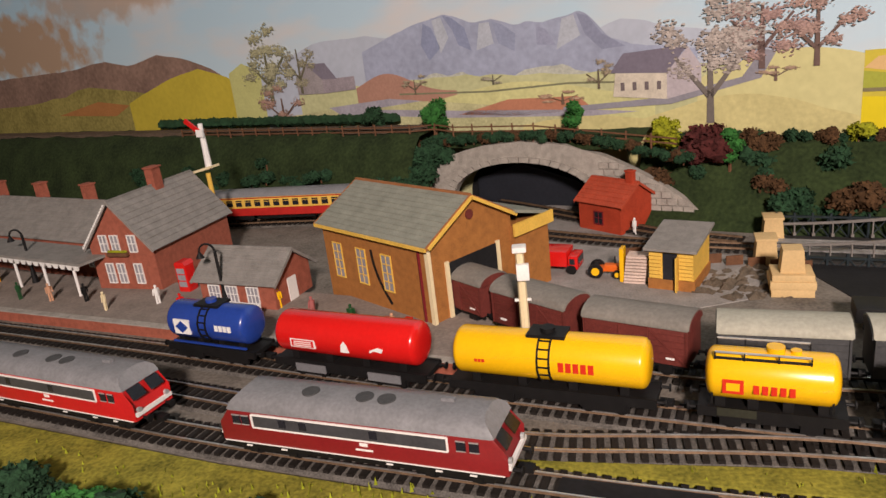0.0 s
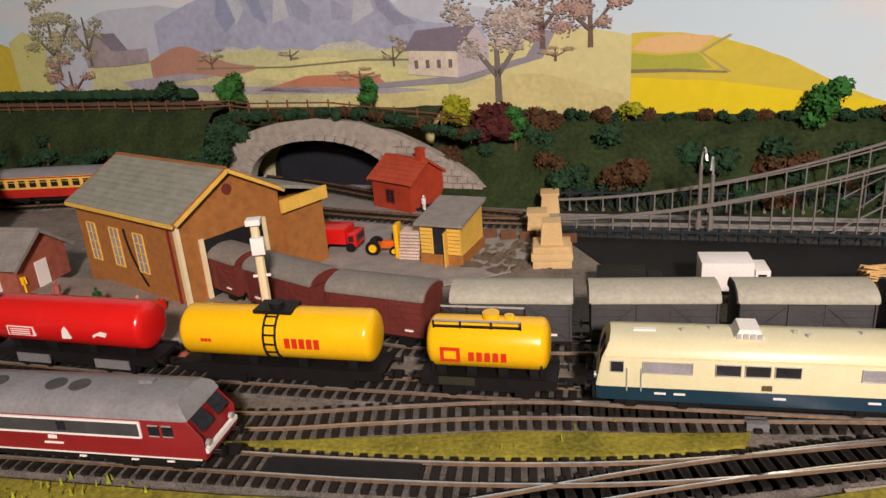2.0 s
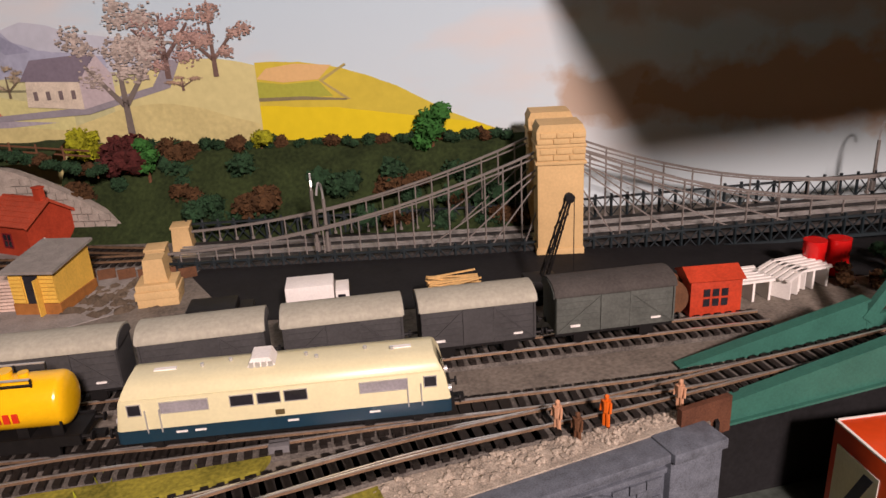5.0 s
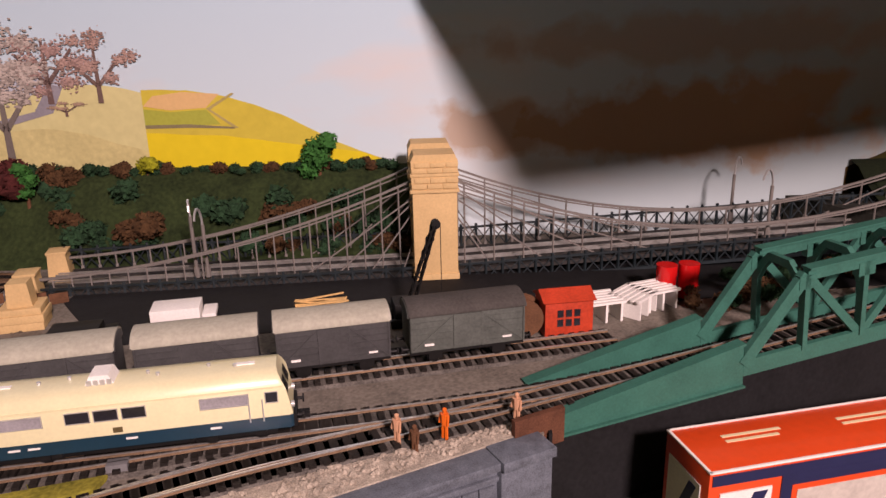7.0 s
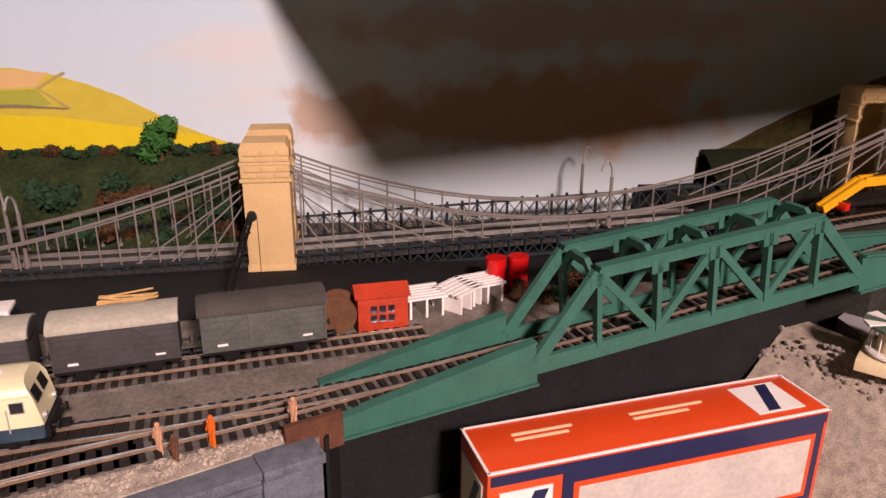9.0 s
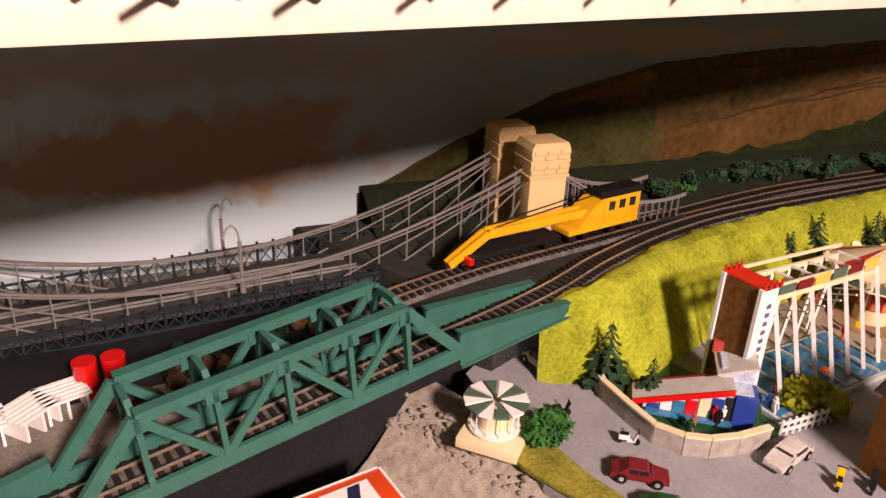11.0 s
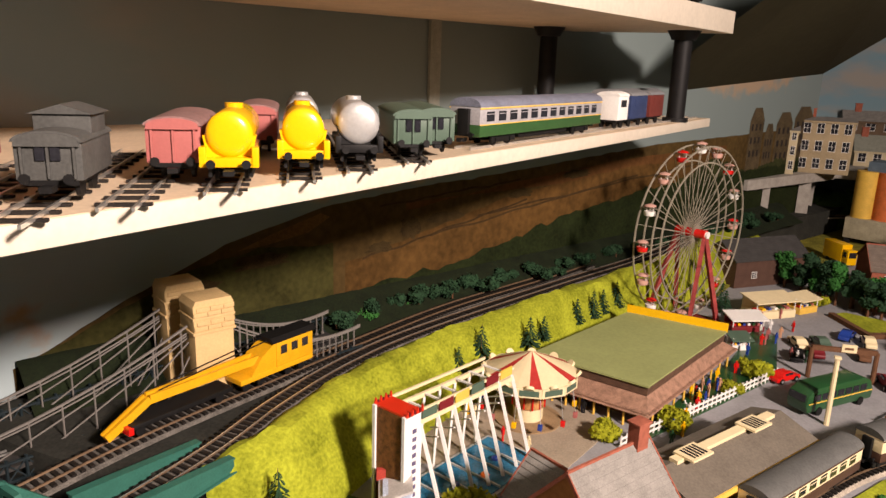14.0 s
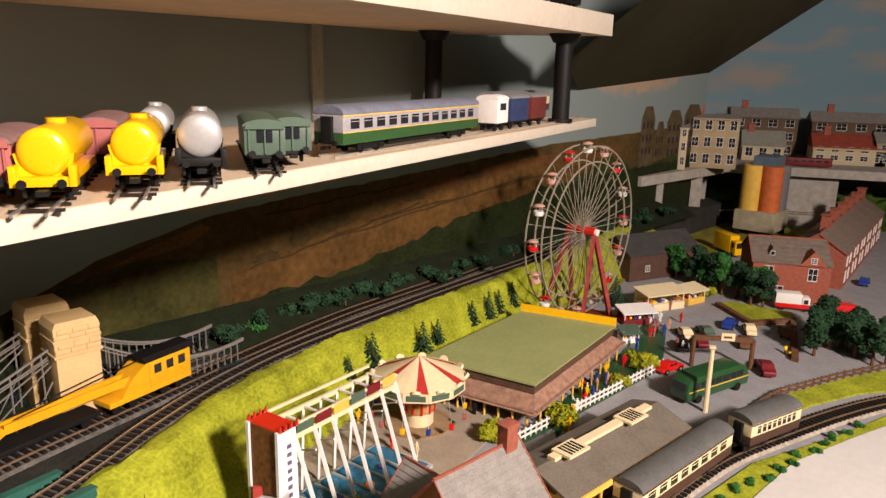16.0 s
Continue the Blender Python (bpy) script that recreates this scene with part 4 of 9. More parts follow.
            for z0, z1, k in ((-0.008, 0.0, 1.08), (-0.016, -0.008, 1.16), (-0.024, -0.016, 1.22), (-0.0275, -0.024, 1.3)):
                B("plinth_course", (-0.0210 * k, 0.0210 * k, -0.0175 * k, 0.0175 * k, z0, z1), stone_t, t, 0.0004)
    # end piers
    for o in (Vector((0, 0, 0)), off):
        c = A + o + Vector((-0.004, -0.002, 0))
        t = thing("end_pier", c.x, c.y, 0, -12)
        t.parent = e
        t.matrix_parent_inverse = Matrix()
        P("pedestal", [(-0.011, -0.012), (0.011, -0.012), (0.0085, 0.018), (-0.0085, 0.018)], "y", -0.011, 0.011, stone_t, t)
        B("pedestal_top", (-0.010, 0.010, -0.0115, 0.0115, 0.018, 0.0205), stone_t, t, 0.0006)
        for z0, z1, k in ((-0.018, -0.012, 0.018), (-0.024, -0.018, 0.0225), (-0.0285, -0.024, 0.0225), (-0.034, -0.0285, 0.0205)):
            B("base_course", (-k, k, -k * 0.85, k * 0.85, z0, z1), stone_t, t, 0.0006)


suspension_bridge()
# Black sheets that keep the space below the deck dark.
slab("black_ground", [(0.335, 0.655), (0.36, 0.53), (0.62, 0.445), (1.08, 0.285), (1.09, 0.40), (0.68, 0.60), (0.36, 0.70)], -0.0066, -0.0058, dark_m, "flat black sheet on the ground below the suspension bridge", "ground")
slab("backing_board", [(0.36, 0.70), (0.66, 0.585), (1.28, 0.29), (1.30, 0.30), (0.67, 0.60), (0.37, 0.71)], -0.03, -0.004, dark_m, "black strip of board below the suspension bridge", "board")

# ---- green truss bridge ----
def truss():
    p, a, tilt = along(MAIN, way_at_x(MAIN, 0.755))
    q, _, _ = along(MAIN, way_at_x(MAIN, 1.045))
    ln = (q - p).length
    an = math.degrees(math.atan2(q.y - p.y, q.x - p.x))
    e = new("truss_bridge")
    e.matrix_world = pose(p.x, p.y, p.z - 0.006, 0, -math.degrees(math.asin((q.z - p.z) / ln)), an)
    tagged(e, "dark green plastic girder truss railway bridge", "bridge")
    h, w, n = 0.062, 0.024, 6
    step = ln / n
    B("deck", (-0.14, ln + 0.13, -w, w, -0.004, -0.001), mat("dark bridge deck", (0.02, 0.022, 0.02), 0.7, 0, 0.3, 60, 0.1), e)
    for y in (-w, w):
        L("bottom_chord", (0, y, 0.003), (ln, y, 0.003), 0.004, green_t, e, 0.012)
        L("top_chord", (step, y, h), (ln - step, y, h), 0.005, green_t, e, 0.008)
        L("top_flange", (step, y, h + 0.0045), (ln - step, y, h + 0.0045), 0.009, green_t, e, 0.0015)
        L("end_post", (0, y, 0.006), (step, y, h), 0.005, green_t, e, 0.009)
        L("end_post", (ln, y, 0.006), (ln - step, y, h), 0.005, green_t, e, 0.009)
        for k in range(1, n):
            L("vertical", (k * step, y, 0.006), (k * step, y, h), 0.004, green_t, e, 0.006)
            B("gusset", (k * step - 0.007, k * step + 0.007, y - 0.003, y + 0.003, h - 0.010, h), green_t, e)
        for k in range(1, n - 1):
            L("diagonal", (k * step, y, h if k % 2 else 0.006), ((k + 1) * step, y, 0.006 if k % 2 else h), 0.0035, green_t, e, 0.006)
        # plate girder wings
        for x0, x1 in ((0.0, -0.142), (ln, ln + 0.125)):
            P("wing_plate", [(x0, -0.010), (x0, 0.022), (x1 * 0.5 + x0 * 0.5, 0.013), (x1, 0.004), (x1, -0.010)], "y", y - 0.0018, y + 0.0018, green_t, e)
            L("wing_flange", (x0, y, 0.0225), (x1, y, 0.0045), 0.009, green_t, e, 0.0016)
            L("wing_flange", (x0, y, -0.010), (x1, y, -0.010), 0.009, green_t, e, 0.0016)
    for k in range(1, n):
        x = k * step
        bm = bmesh.new()
        pts = [(-w, h - 0.012), (-w + 0.006, h - 0.002), (-w + 0.014, h + 0.006), (w - 0.014, h + 0.006), (w - 0.006, h - 0.002), (w, h - 0.012)]
        low = [(y * 0.86, z - 0.006) for y, z in pts]
        add_prism(bm, pts + low[::-1], "x", x - 0.0022, x + 0.0022)
        bmesh.ops.triangulate(bm, faces=[f for f in bm.faces if len(f.verts) > 4])
        part("portal_brace", bm, green_t, e)


truss()

# ---- grey stone viaduct wall at the valley ----
vi = thing("stone_viaduct", 0.405, 0.2535, 0.0105, -0.5, "blue-grey moulded stone wall with a coping and arch", "viaduct")
bm = bmesh.new()
ARC = [(0.03 + 0.10 * k / 14, -0.062 + 0.030 * math.sin(math.pi * k / 14) ** 0.7) for k in range(15)]
add_prism(bm, [(-0.10, VALLEY), (-0.10, -0.022), (0.184, -0.022), (0.184, VALLEY), (0.13, VALLEY)] + ARC[::-1] + [(0.03, VALLEY)], "y", -0.012, 0.0)
bmesh.ops.triangulate(bm, faces=[f for f in bm.faces if len(f.verts) > 4])
part("wall", bm, stone_g, vi)
B("coping", (-0.102, 0.150, -0.017, 0.003, -0.022, -0.0165), stone_g, vi, 0.0008)
B("coping", (0.150, 0.187, -0.020, 0.004, -0.022, -0.0155), stone_g, vi, 0.0008)
B("string_course", (-0.10, 0.15, -0.0145, -0.011, -0.030, -0.027), stone_g, vi, 0.0006)
B("buttress", (0.150, 0.186, -0.017, 0.002, VALLEY, -0.0225), stone_g, vi, 0.001)
# Black sheet behind the arch stands in for the shade within it.
B("arch_shade_sheet", (0.0, 0.14, 0.002, 0.004, VALLEY, -0.025), dark_m, vi)
r2 = random.Random(5)
for r in range(9):
    z0 = -0.032 - (r + 1) * 0.0062
    for c in range(22):
        x0 = -0.098 + c * 0.0112 + (r % 2) * 0.005
        inside = 0.026 < x0 + 0.005 < 0.136 and z0 < -0.062 + 0.036 * max(0.0, math.sin(math.pi * min(1, max(0, (x0 + 0.005 - 0.026) / 0.11)))) ** 0.7
        if x0 + 0.0105 < 0.15 and not inside:
            B("stone", (x0, x0 + 0.0103, -0.0132 - 0.0009 * r2.random(), -0.0115, z0, z0 + 0.0055), stone_g, vi)
for k in range(14):
    a, b = ARC[k], ARC[k + 1]
    P("arch_stone", [a, b, (b[0] + (b[0] - 0.08) * 0.10, b[1] + 0.007), (a[0] + (a[0] - 0.08) * 0.10, a[1] + 0.007)], "y", -0.0145, -0.011, stone_g, vi)
bm = bmesh.new()
for k in range(520):
    gx = 0.395 + 0.19 * r2.random()
    lump(bm, (gx, 0.2575 + (0.0235 - 0.085 * max(0.0, gx - 0.42)) * r2.random(), -0.0048), 0.0008 + 0.0022 * r2.random() ** 3, r2, 1, 0.6)
solo("gravel_verge", bm, gravel, "pale gravel heaped behind the stone coping", "gravel", "stuff")
slab("rough_verge", [(0.372, 0.252), (0.56, 0.2535), (0.595, 0.2535), (0.603, 0.262), (0.57, 0.267), (0.50, 0.2745), (0.42, 0.2815), (0.375, 0.2825)], -0.0066, -0.0048, gravel, "pale gravel verge", "gravel")
B("rusty_plate", (0.575, 0.612, 0.252, 0.256, -0.018, 0.006), mat("rusty corrugated plate", (0.10, 0.04, 0.022), 0.8, 0, 0.4, 90, 0.4), None)
tagged(bpy.data.objects["rusty_plate"], "rusty brown corrugated plate leaning at the bridge end", "plate")

# ---- tracks laid ----
track(MAIN, "main line of nickel silver rail on dark sleepers", singles=(-0.05, 0.62))
track(SIDE, "siding joining the main line through points", singles=(-0.05, 0.50))
track(REDL, "siding with red diesel locomotives standing on it", singles=(-0.20, 0.55))
track(FRONT, "front track curving into the points", singles=(-0.2, 0.45))
track(VANS, "goods line through the shed")
track(REAR, "rear line behind the station", metal=rail_dull)
track(TUNNEL, "line leaving the tunnel mouth", metal=rail_dull)

# ---- rolling stock ----
def wheelset(e, x, r=0.0055, flat=False):
    ax = bmesh.new()
    for y in (-0.0088, 0.0088):
        add_cyl(ax, (x, y - 0.0012, r), (x, y + 0.0012, r), r, 12)
    add_cyl(ax, (x, -0.009, r), (x, 0.009, r), 0.001, 6)
    part("wheelset", ax, black_p, e)


def buffers(e, x, d, z=0.0125):
    for y in (-0.010, 0.010):
        bm = bmesh.new()
        add_cyl(bm, (x, y, z), (x + d * 0.005, y, z), 0.0011, 8)
        add_cyl(bm, (x + d * 0.005, y, z), (x + d * 0.006, y, z), 0.0027, 10)
        part("buffer", bm, black_p, e)
    B("coupling", (min(x, x + d * 0.009), max(x, x + d * 0.009), -0.003, 0.003, 0.006, 0.009), black_p, e)


def letter_bars(e, x0, y, z, n, w, h, gap, material, name="lettering_bar"):
    """Plain bars where a name is printed on a curved or flat side."""
    for k in range(n):
        B(name, (x0 + k * (w + gap), x0 + k * (w + gap) + w, y - 0.0004, y + 0.0004, z, z + h), material, e)


def capsule(ln, r, dish=0.35, n=5):
    prof = [(0.0005, -ln / 2)]
    for k in range(1, n + 1):
        a = math.pi / 2 * k / n
        prof.append((r * math.sin(a) ** 0.6, -ln / 2 + r * dish * (1 - math.cos(a))))
    prof += [(p[0], -p[1]) for p in prof[::-1]]
    return prof


def tank_wagon(line, s, ln, r, material, label, style, flip=False):
    p, a, tilt = along(line, s)
    e = thing("tank_wagon", p.x, p.y, p.z, a, label, "tank wagon", "tank wagon train")
    zc = 0.0175 + r
    bm = bmesh.new()
    add_lathe(bm, capsule(ln, r), 28, "x")
    bmesh.ops.translate(bm, verts=bm.verts, vec=(0, 0, zc))
    tank = part("tank", bm, material, e, "", True)
    B("frame", (-ln / 2 - 0.004, ln / 2 + 0.004, -0.0125, 0.0125, 0.0105, 0.0145), black_p, e, 0.0004)
    for y in (-0.0125, 0.0125):
        B("solebar", (-ln / 2 - 0.004, ln / 2 + 0.004, y - 0.001, y + 0.001, 0.009, 0.0155), black_p, e)
        B("side_skirt", (-ln * 0.30, ln * 0.30, y * 0.8 - 0.0008, y * 0.8 + 0.0008, 0.005, 0.0105), black_p, e)
    for k in (-0.38, -0.13, 0.13, 0.38):
        B("saddle", (k * ln - 0.003, k * ln + 0.003, -0.010, 0.010, 0.0145, 0.0235), black_p, e)
    ws = (-0.36, -0.20, 0.20, 0.36) if ln > 0.075 else (-0.30, 0.30)
    for k in ws:
        wheelset(e, k * ln)
    for k in (ws if ln < 0.075 else (-0.28, 0.28)):
        for y in (-0.0115, 0.0115):
            B("axle_guard", (k * ln - (0.014 if ln > 0.075 else 0.006), k * ln + (0.014 if ln > 0.075 else 0.006), y - 0.001, y + 0.001, 0.003, 0.0095), black_p, e)
    for d in (-1, 1):
        buffers(e, d * (ln / 2 + 0.004), d)
    if style in ("long", "blue"):
        B("hatch_platform", (-0.013, 0.013, -0.0085, 0.0085, zc + r - 0.001, zc + r + 0.0012), black_p, e)
        C("filler_dome", (0, 0, zc + r - 0.002), (0, 0, zc + r + 0.004), 0.005, black_p if style == "long" else material, e)
        for k in (-0.004, 0.004):
            bm = bmesh.new()
            turns = [math.pi / 2 * (1 - j / 4.6) for j in range(9)]
            add_prism(bm, [(-(r + q) * math.cos(t), zc + (r + q) * math.sin(t)) for q, ts in ((0.0002, turns), (0.0014, turns[::-1])) for t in ts], "x", k - 0.0005, k + 0.0005)
            part("ladder_rail", bm, black_p, e)
        for j in range(6):
            t0 = math.pi / 2 * (1 - (j + 0.7) / 4.6)
            L("rung", (-0.004, -(r + 0.001) * math.cos(t0), zc + (r + 0.001) * math.sin(t0)), (0.004, -(r + 0.001) * math.cos(t0), zc + (r + 0.001) * math.sin(t0)), 0.0009, black_p, e)
    if style == "short":
        for y in (-0.007, 0.007):
            B("walkway", (-ln * 0.42, ln * 0.28, y - 0.0025, y + 0.0025, zc + r - 0.003, zc + r - 0.002), black_p, e)
            L("walkway_rail", (-ln * 0.42, y * 1.4, zc + r + 0.002), (ln * 0.28, y * 1.4, zc + r + 0.002), 0.0009, silver_t, e)
            for k in (-0.42, -0.2, 0.05, 0.28):
                L("rail_post", (k * ln, y * 1.4, zc + r - 0.003), (k * ln, y * 1.4, zc + r + 0.002), 0.0009, black_p, e)
        C("filler_dome", (0.002, 0, zc + r - 0.002), (0.002, 0, zc + r + 0.0035), 0.0052, material, e)
        C("filler_dome", (0.013, 0, zc + r - 0.002), (0.013, 0, zc + r + 0.002), 0.003, material, e)
        B("brake_panel", (-ln * 0.40, -ln * 0.10, -0.0138, -0.0130, 0.010, 0.0155), mat("dark data panel", (0.03, 0.03, 0.02), 0.5), e)
        for d in (-1, 1):
            L("end_step", (d * ln * 0.44, -r * 0.8, 0.018), (d * ln * 0.44, -r * 0.8, 0.026), 0.0012, black_p, e)
    yf = -(r + 0.0003)
    if style == "long":
        letter_bars(e, 0.010, yf * 0.985, zc - 0.003, 5, 0.0035, 0.0065, 0.0014, red_bar)
        letter_bars(e, -ln * 0.36, yf * 0.985, zc - 0.001, 3, 0.002, 0.002, 0.0006, red_bar)
    elif style == "short":
        B("emblem", (-ln * 0.36, -ln * 0.20, yf - 0.0003, yf + 0.0004, zc - 0.006, zc + 0.003), red_bar, e)
        B("emblem_shell", (-ln * 0.33, -ln * 0.23, yf - 0.0006, yf, zc - 0.004, zc + 0.001), yellow_t, e)
        letter_bars(e, -ln * 0.13, yf * 0.995, zc - 0.005, 5, 0.0032, 0.0055, 0.0016, red_bar)
    elif style == "red":
        B("data_panel", (-ln * 0.36, -ln * 0.18, yf * 0.97 - 0.0004, yf * 0.97 + 0.001, zc - 0.006, zc + 0.001), white_p, e)
        B("data_panel_field", (-ln * 0.35, -ln * 0.19, yf * 0.97 - 0.0007, yf * 0.97, zc - 0.0053, zc + 0.0003), red_t, e)
        for j in range(3):
            B("lettering_bar", (-ln * 0.335, -ln * 0.205, yf * 0.97 - 0.0009, yf * 0.97, zc - 0.0045 + j * 0.0016, zc - 0.0038 + j * 0.0016), white_p, e)
        P("emblem", [(0.0, zc - 0.006), (0.007, zc - 0.006), (0.006, zc), (0.0035, zc + 0.003), (0.001, zc)], "y", yf * 0.97 - 0.0005, yf * 0.97 + 0.001, white_p, e)
        P("emblem", [(0.026, zc - 0.004), (0.030, zc - 0.002), (0.036, zc - 0.003), (0.038, zc), (0.033, zc + 0.001), (0.026, zc - 0.002)], "y", yf * 0.97 - 0.0005, yf * 0.97 + 0.001, white_p, e)
        for k in (-0.26, 0.26):
            B("grey_skirt", (k * ln - 0.014, k * ln + 0.014, -0.0145, -0.0135, 0.006, 0.0125), grey_p, e)
    elif style == "blue":
        B("emblem", (-ln * 0.36, -ln * 0.16, yf * 0.98 - 0.0004, yf * 0.98 + 0.001, zc - 0.007, zc + 0.006), white_p, e)
        P("emblem_diamond", [(-ln * 0.26, zc - 0.006), (-ln * 0.18, zc - 0.0005), (-ln * 0.26, zc + 0.005), (-ln * 0.34, zc - 0.0005)], "y", yf * 0.98 - 0.0008, yf * 0.98, blue_t, e)
        letter_bars(e, ln * 0.16, yf * 0.99, zc - 0.001, 4, 0.0034, 0.005, 0.0012, white_p)
        L("tank_rail", (-ln * 0.46, -0.0125, 0.0175), (ln * 0.46, -0.0125, 0.0175), 0.0016, blue_t, e)
    return e


def body_prism(e, name, ln, prof, material, slope=0.0, bevel=0.0, sl=None):
    """A vehicle body: an outline across the vehicle pulled along it, drawn in at the ends."""
    bm = bmesh.new()
    rows = []
    ends = ((-ln / 2, 1.0, 0), (-ln / 2 + 0.002, 1.0, 1), (ln / 2 - 0.002, 1.0, 1), (ln / 2, 1.0, 0))
    for x, k, full in ends:
        row = []
        for y, z in prof:
            f = 1.0 if full else 0.94
            xx = x
            if slope:
                top = max(0, z - prof[0][1]) / (max(q[1] for q in prof) - prof[0][1])
                cut = slope * max(0, top - (sl or 0.35)) * (1 if x < 0 else -1)
                xx = x + cut
            row.append(bm.verts.new((xx, y * f, z)))
        rows.append(row)
    # the full rows follow the slope of the ends
    n = len(prof)
    for a, b in zip(rows, rows[1:]):
        for i in range(n):
            bm.faces.new((a[i], a[(i + 1) % n], b[(i + 1) % n], b[i]))
    bm.faces.new(rows[0][::-1])
    bm.faces.new(rows[-1])
    bmesh.ops.triangulate(bm, faces=[f for f in bm.faces if len(f.verts) > 4])
    return part(name, bm, material, e, "", True)


def bogies(e, ln, r=0.006):
    for d in (-1, 1):
        c = d * ln * 0.32
        for k in (-0.014, 0.014):
            wheelset(e, c + k, r)
        for y in (-0.0118, 0.0118):
            B("bogie_frame", (c - 0.023, c + 0.023, y - 0.0012, y + 0.0012, 0.0035, 0.0095), black_p, e, 0.0005)
            for k in (-0.014, 0.014):
                B("axle_box", (c + k - 0.003, c + k + 0.003, y * 1.12 - 0.001, y * 1.12 + 0.001, 0.004, 0.008), black_p, e)


def cream_loco(line, s):
    p, a, t = along(line, s)
    e = thing("electric_locomotive", p.x, p.y, p.z, a, "cream and dark blue electric locomotive with grey windows", "locomotive")
    ln = 0.182
    body_prism(e, "lower_body", ln, [(-0.0172, 0.009), (0.0172, 0.009), (0.0172, 0.017), (-0.0172, 0.017)], ocean)
    prof = [(-0.0172, 0.017), (0.0172, 0.017), (0.0172, 0.034), (0.0158, 0.039), (0.0125, 0.042), (0.006, 0.0435), (-0.006, 0.0435), (-0.0125, 0.042), (-0.0158, 0.039), (-0.0172, 0.034)]
    body_prism(e, "upper_body", ln, prof, cream_l, 0.013, sl=0.40)
    e.matrix_world = e.matrix_world @ Matrix.Scale(1.03, 4)
    L("rain_strip", (-ln / 2 + 0.005, -0.0170, 0.0352), (ln / 2 - 0.005, -0.0170, 0.0352), 0.0007, cream_l, e)
    for y in (-0.0173, 0.0173):
        for x0, x1, m in ((-0.066, -0.041, pane_g), (0.041, 0.067, pane_g), (-0.029, -0.017, pane_d), (-0.0145, -0.0025, pane_d), (0.0, 0.012, pane_d), (-0.083, -0.0765, pane_d), (0.0765, 0.083, pane_d)):
            w = B("window", (x0, x1, y - 0.0004, y + 0.0004, 0.0265, 0.0328), m, e)
            bm = bmesh.new()
            for q in ((x0, x1, 0.0262, 0.0266), (x0, x1, 0.0327, 0.0331), (x0 - 0.0004, x0, 0.0262, 0.0331), (x1, x1 + 0.0004, 0.0262, 0.0331)):
                add_box(bm, q[0], q[1], y - 0.0007, y + 0.0007, q[2], q[3])
            part("frame", bm, silver_t, w)
        for x in (-0.0745, -0.067, 0.067, 0.0745):
            L("door_handrail", (x, y * 1.02, 0.015), (x, y * 1.02, 0.029), 0.0007, silver_t, e)
        B("emblem", (-0.006, -0.001, y - 0.0005, y + 0.0005, 0.0185, 0.0215), mat("brown badge", (0.12, 0.09, 0.04), 0.5), e)
        for x in (-0.06, -0.05, 0.0, 0.045):
            B("lettering_bar", (x, x + 0.006, y - 0.0005, y + 0.0005, 0.0135, 0.0145), white_p, e)
    for d in (-1, 1):
        for y in (-0.007, 0.007):
            bm = bmesh.new()
            w = 0.0055
            x = d * (ln / 2 - 0.0022)
            q = [bm.verts.new(c) for c in ((x, y - w, 0.0285), (x, y + w, 0.0285), (x - d * 0.0028, y + w * 0.9, 0.0362), (x - d * 0.0028, y - w * 0.9, 0.0362))]
            bm.faces.new(q)
            bmesh.ops.solidify(bm, geom=bm.faces[:], thickness=0.0012)
            part("windscreen", bm, pane_d, e)
        for y in (-0.011, 0.011):
            C("headlight", (d * (ln / 2 - 0.001), y, 0.0205), (d * (ln / 2 + 0.001), y, 0.0205), 0.0019, silver_t, e, 10)
        buffers(e, d * ln / 2, d)
        B("buffer_beam", (min(d * ln / 2, d * (ln / 2 + 0.002)), max(d * ln / 2, d * (ln / 2 + 0.002)), -0.015, 0.015, 0.008, 0.0155), black_p, e)
    P("roof_vent", [(-0.020, 0.0425), (-0.004, 0.0425), (-0.007, 0.0485), (-0.017, 0.0485)], "y", -0.007, 0.007, white_p, e, "white louvred roof hood")
    for k in range(4):
        B("louvre", (-0.0185 + k * 0.0035, -0.0160 + k * 0.0035, -0.0078, -0.0068, 0.0432, 0.0462), silver_t, e)
    for x, y in ((0.012, 0.001), (0.018, -0.003), (0.045, 0.002), (-0.045, 0.0), (-0.03, 0.003), (0.06, -0.002)):
        C("roof_insulator", (x, y, 0.0430), (x, y, 0.0452), 0.0011, silver_t, e, 8)
    for x in (-0.065, 0.065):
        B("roof_panel", (x - 0.006, x + 0.006, -0.0015, 0.0015, 0.0433, 0.0442), white_p, e)
    B("underframe", (-0.035, 0.035, -0.013, 0.013, 0.004, 0.0095), black_p, e, 0.0005)
    bogies(e, ln, 0.007)


